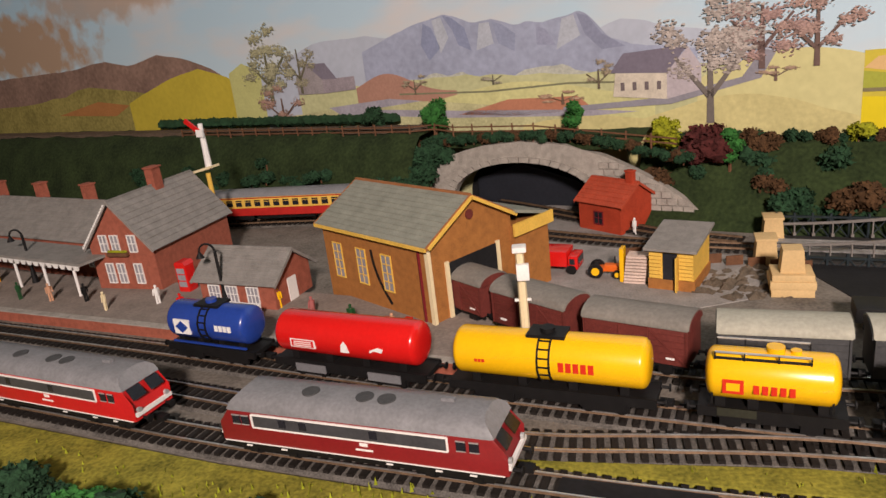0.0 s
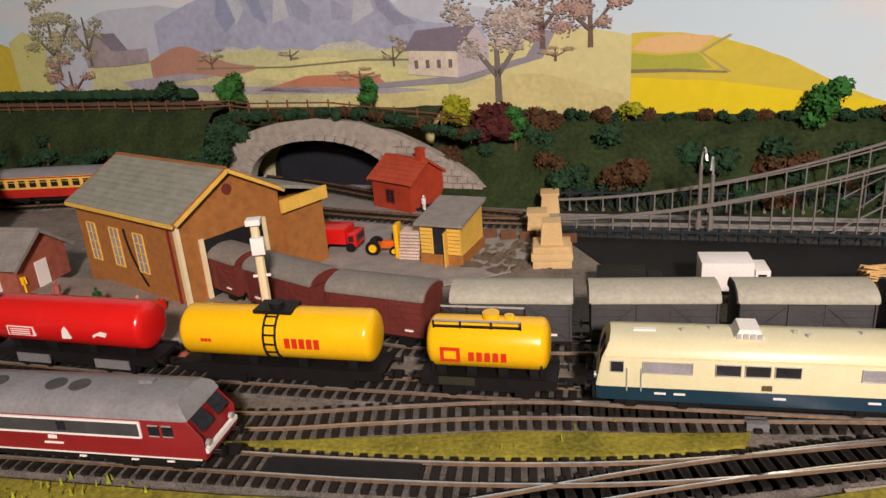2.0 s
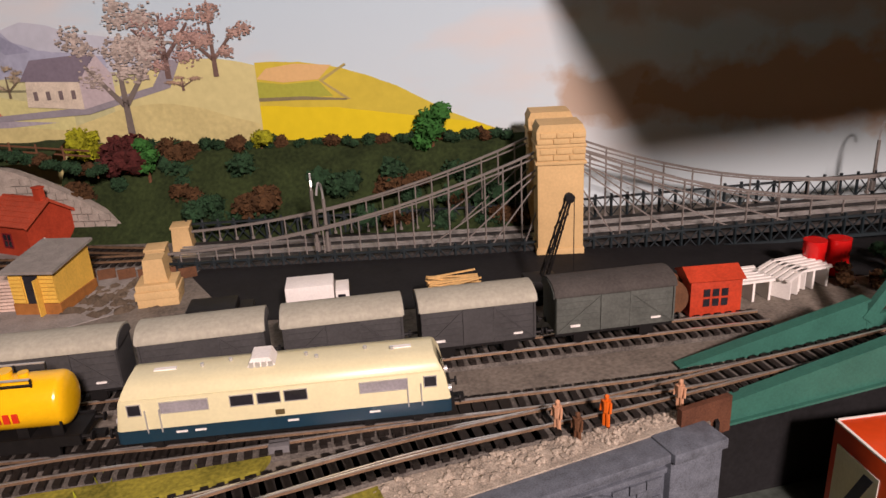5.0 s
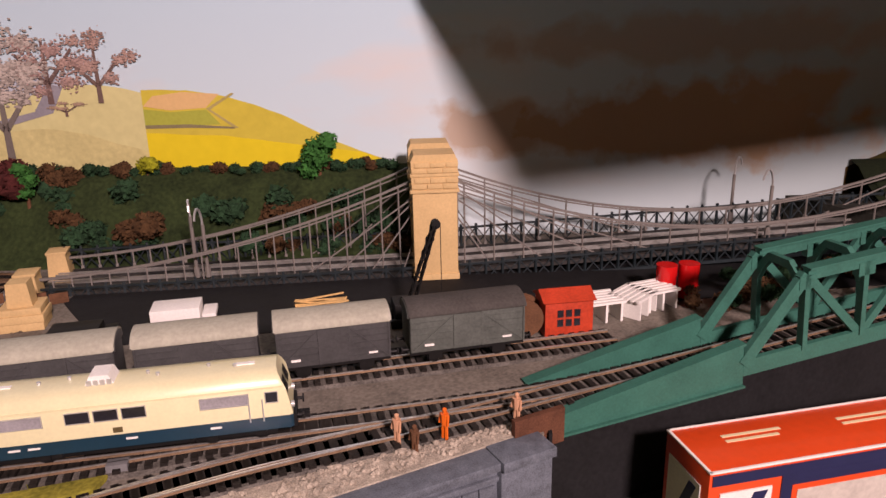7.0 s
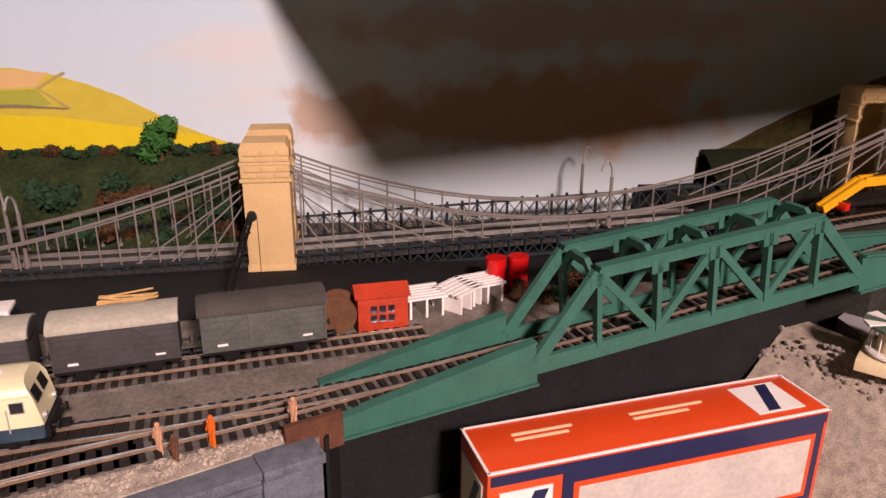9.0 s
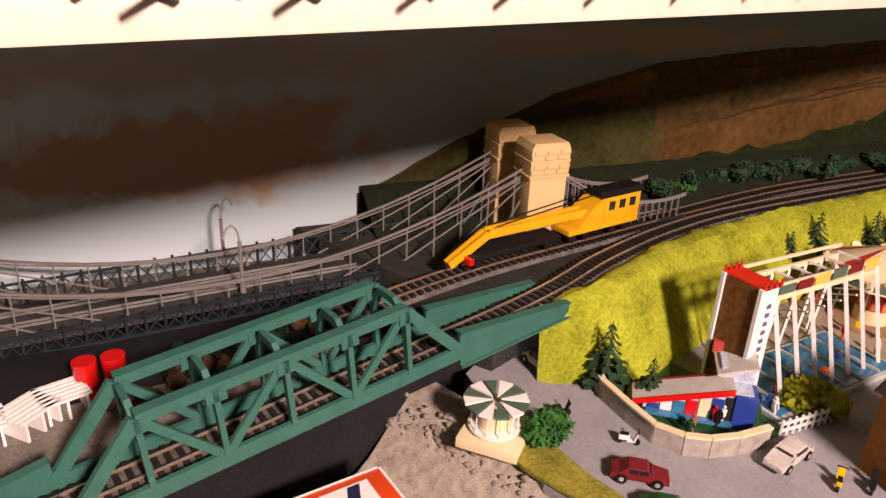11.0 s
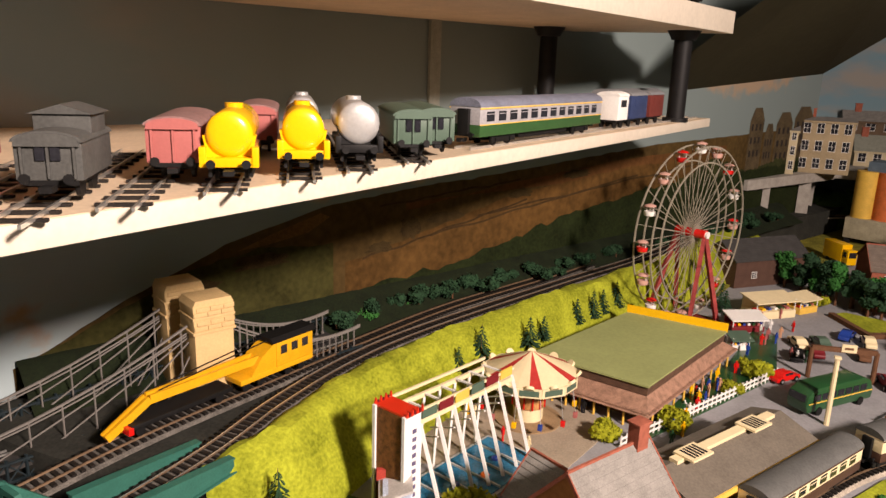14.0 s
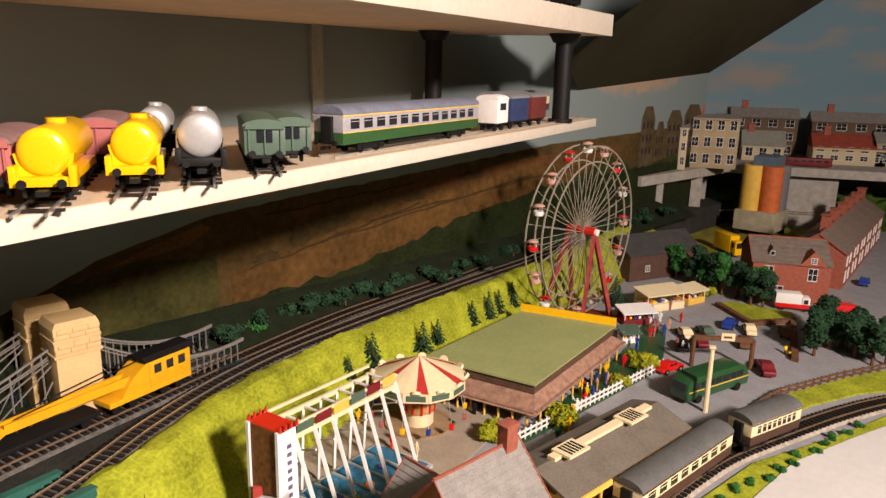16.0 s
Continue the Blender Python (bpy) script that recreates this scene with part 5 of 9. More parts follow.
def red_diesel(line, s, material, label):
    p, a, t = along(line, s)
    e = thing("diesel_locomotive", p.x, p.y, p.z, a, label, "locomotive", "red diesels")
    ln = 0.184
    body_prism(e, "body", ln, [(-0.0172, 0.0125), (0.0172, 0.0125), (0.0172, 0.0245), (0.0168, 0.0345), (-0.0168, 0.0345), (-0.0172, 0.0245)], material, 0.018, sl=0.55)
    e.matrix_world = e.matrix_world @ Matrix.Scale(1.055, 4)
    roof = [(-0.0172, 0.034), (0.0172, 0.034), (0.0165, 0.038), (0.013, 0.0415), (0.006, 0.043), (-0.006, 0.043), (-0.013, 0.0415), (-0.0165, 0.038)]
    body_prism(e, "roof", ln - 0.013, roof, groof, 0.009, sl=0.2)
    B("underframe", (-ln / 2 + 0.004, ln / 2 - 0.004, -0.0165, 0.0165, 0.0085, 0.0125), black_p, e, 0.0005)
    for y in (-0.0172, 0.0172):
        L("white_stripe", (-ln / 2 + 0.002, y, 0.0128), (ln / 2 - 0.002, y, 0.0128), 0.0009, white_p, e, 0.0006)
        B("window_band", (-0.066, 0.058, y - 0.0004, y + 0.0004, 0.0245, 0.0322), mat("smoky window band", (0.055, 0.055, 0.06), 0.3), e)
        for z in (0.0240, 0.0325):
            L("band_border", (-0.067, y, z), (0.059, y, z), 0.0011, white_p, e)
        for x in (-0.067, 0.059):
            L("band_border", (x, y, 0.0240), (x, y, 0.0325), 0.0011, white_p, e)
        for x in (-0.048, -0.034, 0.012):
            B("side_window", (x, x + 0.005, y - 0.0006, y + 0.0006, 0.026, 0.031), pane_d, e)
        for x0 in (-0.081, -0.0745, 0.064, 0.0715):
            w = B("cab_window", (x0, x0 + 0.0055, y - 0.0006, y + 0.0006, 0.0255, 0.0315), pane_d, e)
            L("frame", (x0, y * 1.03, 0.0255), (x0 + 0.0055, y * 1.03, 0.0255), 0.0006, silver_t, w)
            L("frame", (x0, y * 1.03, 0.0315), (x0 + 0.0055, y * 1.03, 0.0315), 0.0006, silver_t, w)
        B("emblem", (0.005, 0.010, y - 0.0005, y + 0.0005, 0.0205, 0.0225), white_p, e)
        B("lettering_bar", (0.002, 0.013, y - 0.0005, y + 0.0005, 0.0175, 0.0185), white_p, e)
        for x in (-0.075, -0.05, 0.02, 0.05, 0.07):
            B("data_bar", (x, x + 0.004, y * 0.97 - 0.0005, y * 0.97 + 0.0005, 0.0100, 0.0108), white_p, e)
    for d in (-1, 1):
        for y in (-0.0078, 0.0078):
            bm = bmesh.new()
            x = d * (ln / 2 - 0.0010)
            w = 0.006
            q = [bm.verts.new(c) for c in ((x, y - w, 0.0265), (x, y + w, 0.0265), (x - d * 0.0057, y + w * 0.92, 0.0335), (x - d * 0.0057, y - w * 0.92, 0.0335))]
            bm.faces.new(q)
            bmesh.ops.solidify(bm, geom=bm.faces[:], thickness=0.0012)
            part("windscreen", bm, pane_d, e)
        B("white_front_band", (min(d * (ln / 2 - 0.001), d * (ln / 2 + 0.0012)), max(d * (ln / 2 - 0.001), d * (ln / 2 + 0.0012)), -0.0155, 0.0155, 0.0155, 0.0180), white_p, e)
        for y in (-0.012, 0.012):
            C("headlight", (d * (ln / 2 - 0.001), y, 0.0195), (d * (ln / 2 + 0.001), y, 0.0195), 0.0019, silver_t, e, 10)
        buffers(e, d * ln / 2, d)
    for x in (-0.032, 0.004, 0.018):
        C("roof_fan", (x, -0.002, 0.0425), (x, -0.002, 0.0436), 0.0055, mat("dark fan grille", (0.06, 0.06, 0.06), 0.6), e, 16)
    L("exhaust", (0.05, 0.003, 0.0435), (0.058, 0.003, 0.0435), 0.003, groof, e)
    bogies(e, ln, 0.0065)


def van(line, s, ln, body, roof, label, group, planks=True, name="goods_van"):
    p, a, t = along(line, s)
    e = thing(name, p.x, p.y, p.z, a, label, "goods wagon", group)
    w, h = 0.0155, 0.040
    B("body", (-ln / 2, ln / 2, -w, w, 0.0115, h), body, e, 0.0004)
    arcp = [(-w - 0.0012, h)] + [((w + 0.0012) * math.sin(k), h + 0.0075 * math.cos(k) / 1.0 - 0.0) for k in [-1.35 + 2.7 * j / 12 for j in range(13)]] + [(w + 0.0012, h)]
    arcp = [(-w - 0.001, h - 0.0005)] + [((w + 0.001) * -math.cos(math.pi * j / 12), h + 0.0075 * math.sin(math.pi * j / 12)) for j in range(1, 12)] + [(w + 0.001, h - 0.0005)]
    bm = bmesh.new()
    add_prism(bm, arcp, "x", -ln / 2 - 0.0008, ln / 2 + 0.0008)
    part("roof", bm, roof, e, "", True)
    inner = [(y * 0.93, z - 0.0012) for y, z in arcp]
    for d in (-1, 1):
        P("end_gable", inner, "x", d * (ln / 2 + 0.0010) - 0.0004, d * (ln / 2 + 0.0010) + 0.0004, body, e)
        buffers(e, d * ln / 2, d)
    for y in (-w, w):
        L("roof_edge", (-ln / 2, y * 1.05, h - 0.0008), (ln / 2, y * 1.05, h - 0.0008), 0.0008, roof, e)
        B("door", (-0.010, 0.010, y - 0.0007, y + 0.0007, 0.014, h - 0.002), body, e)
        for k in range(5):
            L("plank_joint", (-ln / 2 + 0.002, y * 1.015, 0.0155 + k * 0.0047), (ln / 2 - 0.002, y * 1.015, 0.0155 + k * 0.0047), 0.0005, body, e)
        for x in (-ln / 2 + 0.001, -0.0105, 0.0105, ln / 2 - 0.001):
            L("strap", (x, y * 1.03, 0.012), (x, y * 1.03, h - 0.001), 0.0012, body, e)
        L("brace", (-ln / 2 + 0.002, y * 1.02, 0.013), (-0.011, y * 1.02, h - 0.003), 0.0010, body, e)
        L("brace", (ln / 2 - 0.002, y * 1.02, 0.013), (0.011, y * 1.02, h - 0.003), 0.0010, body, e)
        B("solebar", (-ln / 2, ln / 2, y * 0.8 - 0.0008, y * 0.8 + 0.0008, 0.0085, 0.0115), black_p, e)
        B("data_bar", (-ln * 0.38, -ln * 0.30, y - 0.0006 - 0.0003, y + 0.0009, 0.016, 0.0175), white_p, e)
        B("data_bar", (ln * 0.30, ln * 0.38, y - 0.0009, y + 0.0009, 0.016, 0.0172), white_p, e)
    for k in (-0.28, 0.28):
        wheelset(e, k * ln, 0.006)
        for y in (-0.0115, 0.0115):
            B("axle_guard", (k * ln - 0.005, k * ln + 0.005, y - 0.001, y + 0.001, 0.0035, 0.0095), black_p, e)
    return e


def coach(x, y, z, ang, ln, lower, upper, roof, label, group="coaches", windows=10, strip=None):
    e = thing("passenger_coach", x, y, z, ang, label, "coach", group)
    w, h = 0.0165, 0.038
    B("lower_side", (-ln / 2, ln / 2, -w, w, 0.0105, 0.0215), lower, e, 0.0004)
    B("upper_side", (-ln / 2, ln / 2, -w * 0.995, w * 0.995, 0.0215, h), upper, e, 0.0003)
    bm = bmesh.new()
    add_prism(bm, [(-w - 0.0006, h)] + [((w + 0.0006) * -math.cos(math.pi * j / 12), h + 0.0085 * math.sin(math.pi * j / 12)) for j in range(1, 12)] + [(w + 0.0006, h)], "x", -ln / 2 - 0.0005, ln / 2 + 0.0005)
    part("roof", bm, roof, e, "", True)
    st = (ln - 0.02) / windows
    for yy in (-w, w):
        for k in range(windows):
            x0 = -ln / 2 + 0.012 + k * st
            pw = B("window", (x0, x0 + st * 0.62, yy - 0.0004, yy + 0.0004, 0.0245, 0.0335), pane_d, e)
            L("frame", (x0, yy * 1.03, 0.0312), (x0 + st * 0.62, yy * 1.03, 0.0312), 0.0006, upper, pw)
        L("waist_line", (-ln / 2, yy * 1.01, 0.0215), (ln / 2, yy * 1.01, 0.0215), 0.0008, strip or lower, e)
        L("cant_line", (-ln / 2, yy * 1.01, 0.0365), (ln / 2, yy * 1.01, 0.0365), 0.0012, strip or lower, e)
    for d in (-1, 1):
        B("gangway", (min(d * ln / 2, d * (ln / 2 + 0.004)), max(d * ln / 2, d * (ln / 2 + 0.004)), -0.006, 0.006, 0.011, 0.036), black_p, e, 0.0005)
        buffers(e, d * ln / 2, d)
    B("underframe", (-ln * 0.2, ln * 0.2, -0.011, 0.011, 0.005, 0.0105), black_p, e)
    bogies(e, ln, 0.0055)
    return e


FX = 0.462
s = way_at_x(MAIN, FX)
cream_loco(MAIN, s - 0.095)
s -= 0.188 + 0.027
tank_wagon(MAIN, s - 0.037, 0.074, 0.0158, yellow_t, "short yellow tank wagon with red emblem and roof walkway", "short")
s -= 0.074 + 0.032
tank_wagon(MAIN, s - 0.067, 0.134, 0.0168, yellow_t, "long yellow tank wagon with black ladder and hatch", "long")
s -= 0.134 + 0.026
tank_wagon(MAIN, s - 0.064, 0.128, 0.0168, red_t, "long glossy red tank wagon with white markings", "red")
s -= 0.128 + 0.030
tank_wagon(MAIN, s - 0.044, 0.088, 0.0165, blue_t, "blue tank wagon with white diamond emblem", "blue")
red_diesel(REDL, way_at_x(REDL, -0.026), dred, "crimson diesel locomotive with a grey roof and white lining")
red_diesel(REDL, way_at_x(REDL, -0.285), bred, "bright red diesel locomotive with a grey roof")
s0 = way_at_x(VANS, 0.198)
for k in range(3):
    van(VANS, s0 - 0.044 - k * 0.0885, 0.076, brown_v, roof_br, "bauxite brown goods van with a dusty grey roof", "brown goods vans")
for k in range(4):
    van(VANS, s0 + 0.048 + k * 0.0905, 0.079, grey_v, roof_lt, "dark grey planked goods van with a pale roof", "grey goods vans")
van(VANS, s0 + 0.048 + 4 * 0.0905 + 0.006, 0.086, mat("weathered green-grey van", (0.085, 0.095, 0.085), 0.7), mat("dark roof felt", (0.06, 0.055, 0.05), 0.85), "dark-roofed grey-green brake van", "brake van", name="brake_van")

# ---- buildings ----
def roof_side(e, x0, x1, ya, za, yb, zb, material, courses, thick=0.0016):
    """One roof slope from the eave (ya, za) to the ridge (yb, zb), laid in overlapping courses."""
    for k in range(courses):
        t0, t1 = k / courses, (k + 1.12) / courses
        t1 = min(t1, 1.0)
        y0, z0, y1, z1 = ya + (yb - ya) * t0, za + (zb - za) * t0, ya + (yb - ya) * t1, za + (zb - za) * t1
        P("slate_course", [(y0, z0 + thick * 0.35), (y1, z1 - thick * 0.25), (y1, z1 + thick * 0.4), (y0, z0 + thick * 1.1)], "x", x0, x1, material, e)


def window(e, x, y, z, w, h, frame=white_p, pane=pane_d, bars=(1, 2)):
    win = B("window", (x - w / 2, x + w / 2, y - 0.0006, y + 0.0006, z, z + h), pane, e)
    s = -1 if y <= 0 else 1
    yy = y + s * 0.0007
    for q in ((x - w / 2 - 0.0008, x + w / 2 + 0.0008, z - 0.0012, z), (x - w / 2 - 0.0008, x + w / 2 + 0.0008, z + h, z + h + 0.001), (x - w / 2 - 0.0008, x - w / 2, z, z + h), (x + w / 2, x + w / 2 + 0.0008, z, z + h)):
        B("frame", (q[0], q[1], yy - 0.0006, yy + 0.0006, q[2], q[3]), frame, win)
    for k in range(1, bars[0] + 1):
        xx = x - w / 2 + w * k / (bars[0] + 1)
        B("glazing_bar", (xx - 0.00035, xx + 0.00035, yy - 0.0004, yy + 0.0004, z, z + h), frame, win)
    for k in range(1, bars[1] + 1):
        zz = z + h * k / (bars[1] + 1)
        B("glazing_bar", (x - w / 2, x + w / 2, yy - 0.0004, yy + 0.0004, zz - 0.00035, zz + 0.00035), frame, win)
    return win


def house(name, x, y, z, ang, w, d, eave, ridge, walls, roof, label, courses=9, over=0.003, cat="building", trim=None, group=""):
    """Local x along the ridge, front at y=0."""
    e = thing(name, x, y, z, ang, label, cat, group)
    P("wall_shell", [(0, 0), (d, 0), (d, eave), (d / 2, ridge - 0.001), (0, eave)], "x", 0, w, walls, e)
    sl = (ridge - eave) / (d / 2)
    roof_side(e, -over, w + over, -over, eave - over * sl, d / 2, ridge, roof, courses)
    roof_side(e, -over, w + over, d + over, eave - over * sl, d / 2, ridge, roof, courses)
    L("ridge_tile", (-over, d / 2, ridge + 0.0012), (w + over, d / 2, ridge + 0.0012), 0.0022, trim or roof, e)
    for xx in (-over, w + over):
        for yy in (-over, d + over):
            L("bargeboard", (xx, yy, eave - over * sl), (xx, d / 2, ridge), 0.0012, trim or roof, e, 0.003)
    return e


def chimney(e, x, y, z0, z1, w=0.008, material=brick):
    B("chimney", (x - w / 2, x + w / 2, y - w * 0.4, y + w * 0.4, z0, z1), material, e)
    B("chimney_cap", (x - w * 0.6, x + w * 0.6, y - w * 0.5, y + w * 0.5, z1, z1 + 0.002), material, e, 0.0004)


# goods shed
sh = house("goods_shed", -0.122, 0.668, -0.006, -41, 0.156, 0.106, 0.084, 0.113, brickb, slate_g, "orange-brown brick goods shed with a greenish slate roof", 11, 0.005, trim=mat("dull terracotta", (0.30, 0.12, 0.045), 0.8))
for xx in (0.022, 0.060, 0.098):
    window(sh, xx, 0.0, 0.030, 0.013, 0.034, yellowpaint, pane_g, (1, 3))
L("eave_board", (-0.005, -0.0055, 0.0805), (0.161, -0.0055, 0.0805), 0.0016, yellowpaint, sh, 0.003)
# Black sheet on the gable in place of the shed's unlit inside.
B("door_opening", (0.1545, 0.1568, 0.022, 0.084, 0.0, 0.060), dark_m, sh)
for yy in (0.020, 0.085):
    B("door_post", (0.155, 0.158, yy - 0.002, yy + 0.002, 0, 0.062), cream_w, sh)
B("corner_post", (0.1535, 0.158, -0.0015, 0.002, 0, 0.08), cream_w, sh)
for sgn in (-1, 1):
    L("gable_board", (0.162, 0.053 + sgn * 0.056, 0.081), (0.162, 0.053, 0.112), 0.0018, yellowpaint, sh, 0.003)
C("gable_vent", (0.1555, 0.053, 0.096), (0.1575, 0.053, 0.096), 0.0045, brown_v, sh)
P("lean_to_roof", [(0.105, 0.084), (0.155, 0.070), (0.155, 0.073), (0.105, 0.087)], "x", 0.05, 0.165, slate_g, sh)
B("lean_to_fascia", (0.164, 0.1665, 0.100, 0.156, 0.062, 0.074), yellowpaint, sh)
B("lean_to_wall", (0.05, 0.162, 0.104, 0.152, 0.0, 0.07), brickb, sh)

# station houses
st = house("station_house", -0.374, 0.726, -0.006, 76.5, 0.135, 0.088, 0.062, 0.112, brick, slate, "red brick station house with a steep grey slate roof", 10, 0.005)
st.matrix_world = pose(-0.326, 0.706, -0.006, 0, 0, 76.5)
chimney(st, 0.075, 0.044, 0.09, 0.132, 0.014)
for yy in (0.026, 0.050, 0.066):
    for zz, hh in ((0.055, 0.018), (0.018, 0.022)):
        w = B("window", (-0.0008, 0.0004, yy - 0.005, yy + 0.005, zz, zz + hh), pane_g, st)
        for q in ((yy - 0.0056, yy + 0.0056, zz - 0.001, zz), (yy - 0.0056, yy + 0.0056, zz + hh, zz + hh + 0.001), (yy - 0.0056, yy - 0.0048, zz, zz + hh), (yy + 0.0048, yy + 0.0056, zz, zz + hh), (yy - 0.0004, yy + 0.0004, zz, zz + hh), (yy - 0.005, yy + 0.005, zz + hh / 2 - 0.0004, zz + hh / 2 + 0.0004)):
            B("frame", (-0.0016, 0.0, *q), white_p, w)
B("window_box", (-0.005, 0.0, 0.034, 0.062, 0.050, 0.054), fencew, st, 0.0004)
bm = bmesh.new()
for k in range(14):
    lump(bm, (-0.003, 0.036 + 0.0018 * k, 0.0555), 0.002, rng, 1)
part("flowers", bm, leaf_y, st, "yellow-green flowers in the box")
for k in range(16):
    t = k / 16
    L("white_bargeboard", (-0.0062, 0.0915 - 0.046 * t, 0.060 + 0.051 * t), (-0.0062, 0.0915 - 0.046 * (t + 0.04), 0.060 + 0.051 * (t + 0.04)), 0.002, white_p, st)
wing = house("station_wing", -0.72, 0.905, -0.006, -24, 0.31, 0.10, 0.052, 0.086, brick, slate, "long red brick station wing with grey slate roof", 9, 0.005)
for xx in (0.03, 0.13, 0.235):
    chimney(wing, xx, 0.055, 0.07, 0.106, 0.014)
for k in range(8):
    window(wing, 0.025 + k * 0.038, 0.0, 0.018, 0.014, 0.022, white_p, pane_g, (1, 1))
can = thing("platform_canopy", -0.70, 0.845, -0.006, -24, "grey platform canopy with a white scalloped edge", "canopy")
B("roof", (0, 0.33, -0.02, 0.03, 0.048, 0.051), slate, can)
for k in range(26):
    P("valance", [(k * 0.0127, 0.048), (k * 0.0127 + 0.012, 0.048), (k * 0.0127 + 0.009, 0.043), (k * 0.0127 + 0.003, 0.043)], "y", -0.021, -0.020, white_p, can)
for k in range(6):
    C("column", (0.02 + k * 0.058, -0.016, 0.008), (0.02 + k * 0.058, -0.016, 0.048), 0.0017, white_p, can, 8)
    L("bracket", (0.02 + k * 0.058, -0.016, 0.038), (0.03 + k * 0.058, -0.016, 0.047), 0.001, white_p, can)
hut = house("platform_hut", -0.254, 0.652, 0.004, -18, 0.092, 0.062, 0.030, 0.052, brick, slate, "small red brick platform hut with a pale slate roof", 10, 0.006)
for xx in (0.018, 0.040, 0.066):
    window(hut, xx, 0.0, 0.006, 0.013, 0.016, white_p, pane_g, (2, 1))
B("side_door", (0.0918, 0.0928, 0.022, 0.036, 0.0, 0.024), white_p, hut)
rh = house("red_hut", 0.142, 0.846, -0.006, -46, 0.062, 0.060, 0.036, 0.056, mat("brick-red painted card", (0.36, 0.045, 0.018), 0.7), mat("red roof paint", (0.40, 0.065, 0.03), 0.7), "bright brick-red lineside hut with a chimney", 6, 0.004)
chimney(rh, 0.054, 0.030, 0.045, 0.068, 0.009, MATS["brick-red painted card"])
window(rh, 0.030, 0.0, 0.010, 0.012, 0.014, maroon, pane_d, (1, 1))
yh = thing("yellow_hut", 0.190, 0.640, -0.006, -27, "yellow boarded hut with a brown base and grey sloping roof", "hut")
w, d = 0.040, 0.056
P("wall_shell", [(0, 0), (d, 0), (d, 0.046), (0, 0.040)], "x", 0, w, yellowpaint, yh)
B("brick_base", (-0.0012, w + 0.0012, -0.0012, d + 0.001, 0, 0.0105), brickb, yh)
for k in range(8):
    for a, b in ((0, 0.011), (0.027, w)):
        B("board", (a, b, -0.0014, 0.0, 0.0115 + k * 0.0036, 0.0145 + k * 0.0036), yellowpaint, yh)
# Dark sheet in place of the hut's unlit inside.
B("doorway", (0.0125, 0.0255, -0.0008, 0.0004, 0.001, 0.036), pane_d, yh)
B("open_door", (0.0255, 0.0265, -0.008, 0.0, 0.001, 0.034), yellowpaint, yh)
P("roof", [(-0.006, 0.039), (d + 0.004, 0.0465), (d + 0.004, 0.049), (-0.006, 0.0415)], "x", -0.004, w + 0.004, slate, yh)
window(yh, 0.02, d, 0.016, 0.012, 0.016)

# platforms, yard, walls
PLAT = [p for p in MAIN if -1.0 < p.x < 0.02]
bm = bmesh.new()
sweep(bm, PLAT, [(0.030, -0.0065), (0.135, -0.0065), (0.135, 0.004), (0.030, 0.004)])
solo("station_platform", bm, mat("grey-brown platform paving", (0.24, 0.20, 0.17), 0.9, 0, 0.25, 40, 0.3), "grey-brown station platform beside the main line", "platform", "structure")
bm = bmesh.new()
sweep(bm, PLAT, [(0.027, -0.0065), (0.0298, -0.0065), (0.0298, 0.0048), (0.027, 0.0048)])
solo("platform_edge_wall", bm, brick, "low red brick platform edge with pale coping", "platform edge", "structure")
bm = bmesh.new()
sweep(bm, PLAT, [(0.0255, 0.0049), (0.034, 0.0049), (0.034, 0.0060), (0.0255, 0.0060)])
solo("platform_coping", bm, stone_p, "pale stone coping along the platform edge", "coping", "structure")
slab("yard_paving", [(0.02, 0.86), (0.12, 0.56), (0.27, 0.60), (0.30, 0.66), (0.28, 0.74), (0.20, 0.80), (0.25, 0.86), (0.12, 0.97)], -0.0065, -0.0055, mat("pale yard grit", (0.27, 0.25, 0.23), 0.95, 0, 0.3, 60, 0.6), "pale grey grit in the goods yard", "yard")
slab("green_grass_strip", [(-1.0, 0.655), (-0.6, 0.532), (-0.35, 0.455), (-0.13, 0.383), (0.07, 0.327), (0.15, 0.309), (0.10, 0.309), (0.0, 0.314), (-0.2, 0.352), (-0.4, 0.400), (-1.0, 0.59)], -0.0064, -0.0036, grass_m, "olive green grass strip between the front tracks", "grass")
slab("green_grass_strip_2", [(-0.02, 0.398), (0.05, 0.377), (0.09, 0.371), (0.15, 0.364), (0.23, 0.355), (0.30, 0.340), (0.353, 0.331), (0.345, 0.3205), (0.28, 0.3245), (0.22, 0.334), (0.16, 0.347), (0.09, 0.367), (0.05, 0.3765)], -0.0064, -0.0030, grass_m, "olive green grass patch between the points", "grass")
# Flat black slab stands in for the dark depth of the pit.
slab("inspection_pit", [(0.088, 0.3395), (0.17, 0.3185), (0.174, 0.3325), (0.092, 0.3535)], -0.0030, -0.0012, dark_m, "black inspection pit between the rails", "pit")
slab("edge_plank", [(0.300, 0.240), (0.372, 0.262), (0.371, 0.266), (0.299, 0.244)], -0.03, -0.001, fencew, "brown timber edging plank at the board end", "plank")
slab("green_grass_strip_3", [(-0.6, 0.36), (-0.3, 0.30), (0.0, 0.262), (0.3, 0.275), (0.40, 0.28), (0.40, 0.12), (-0.6, 0.12)], -0.0064, -0.0042, grass_m, "olive green grass along the front edge", "grass")
bm = bmesh.new()
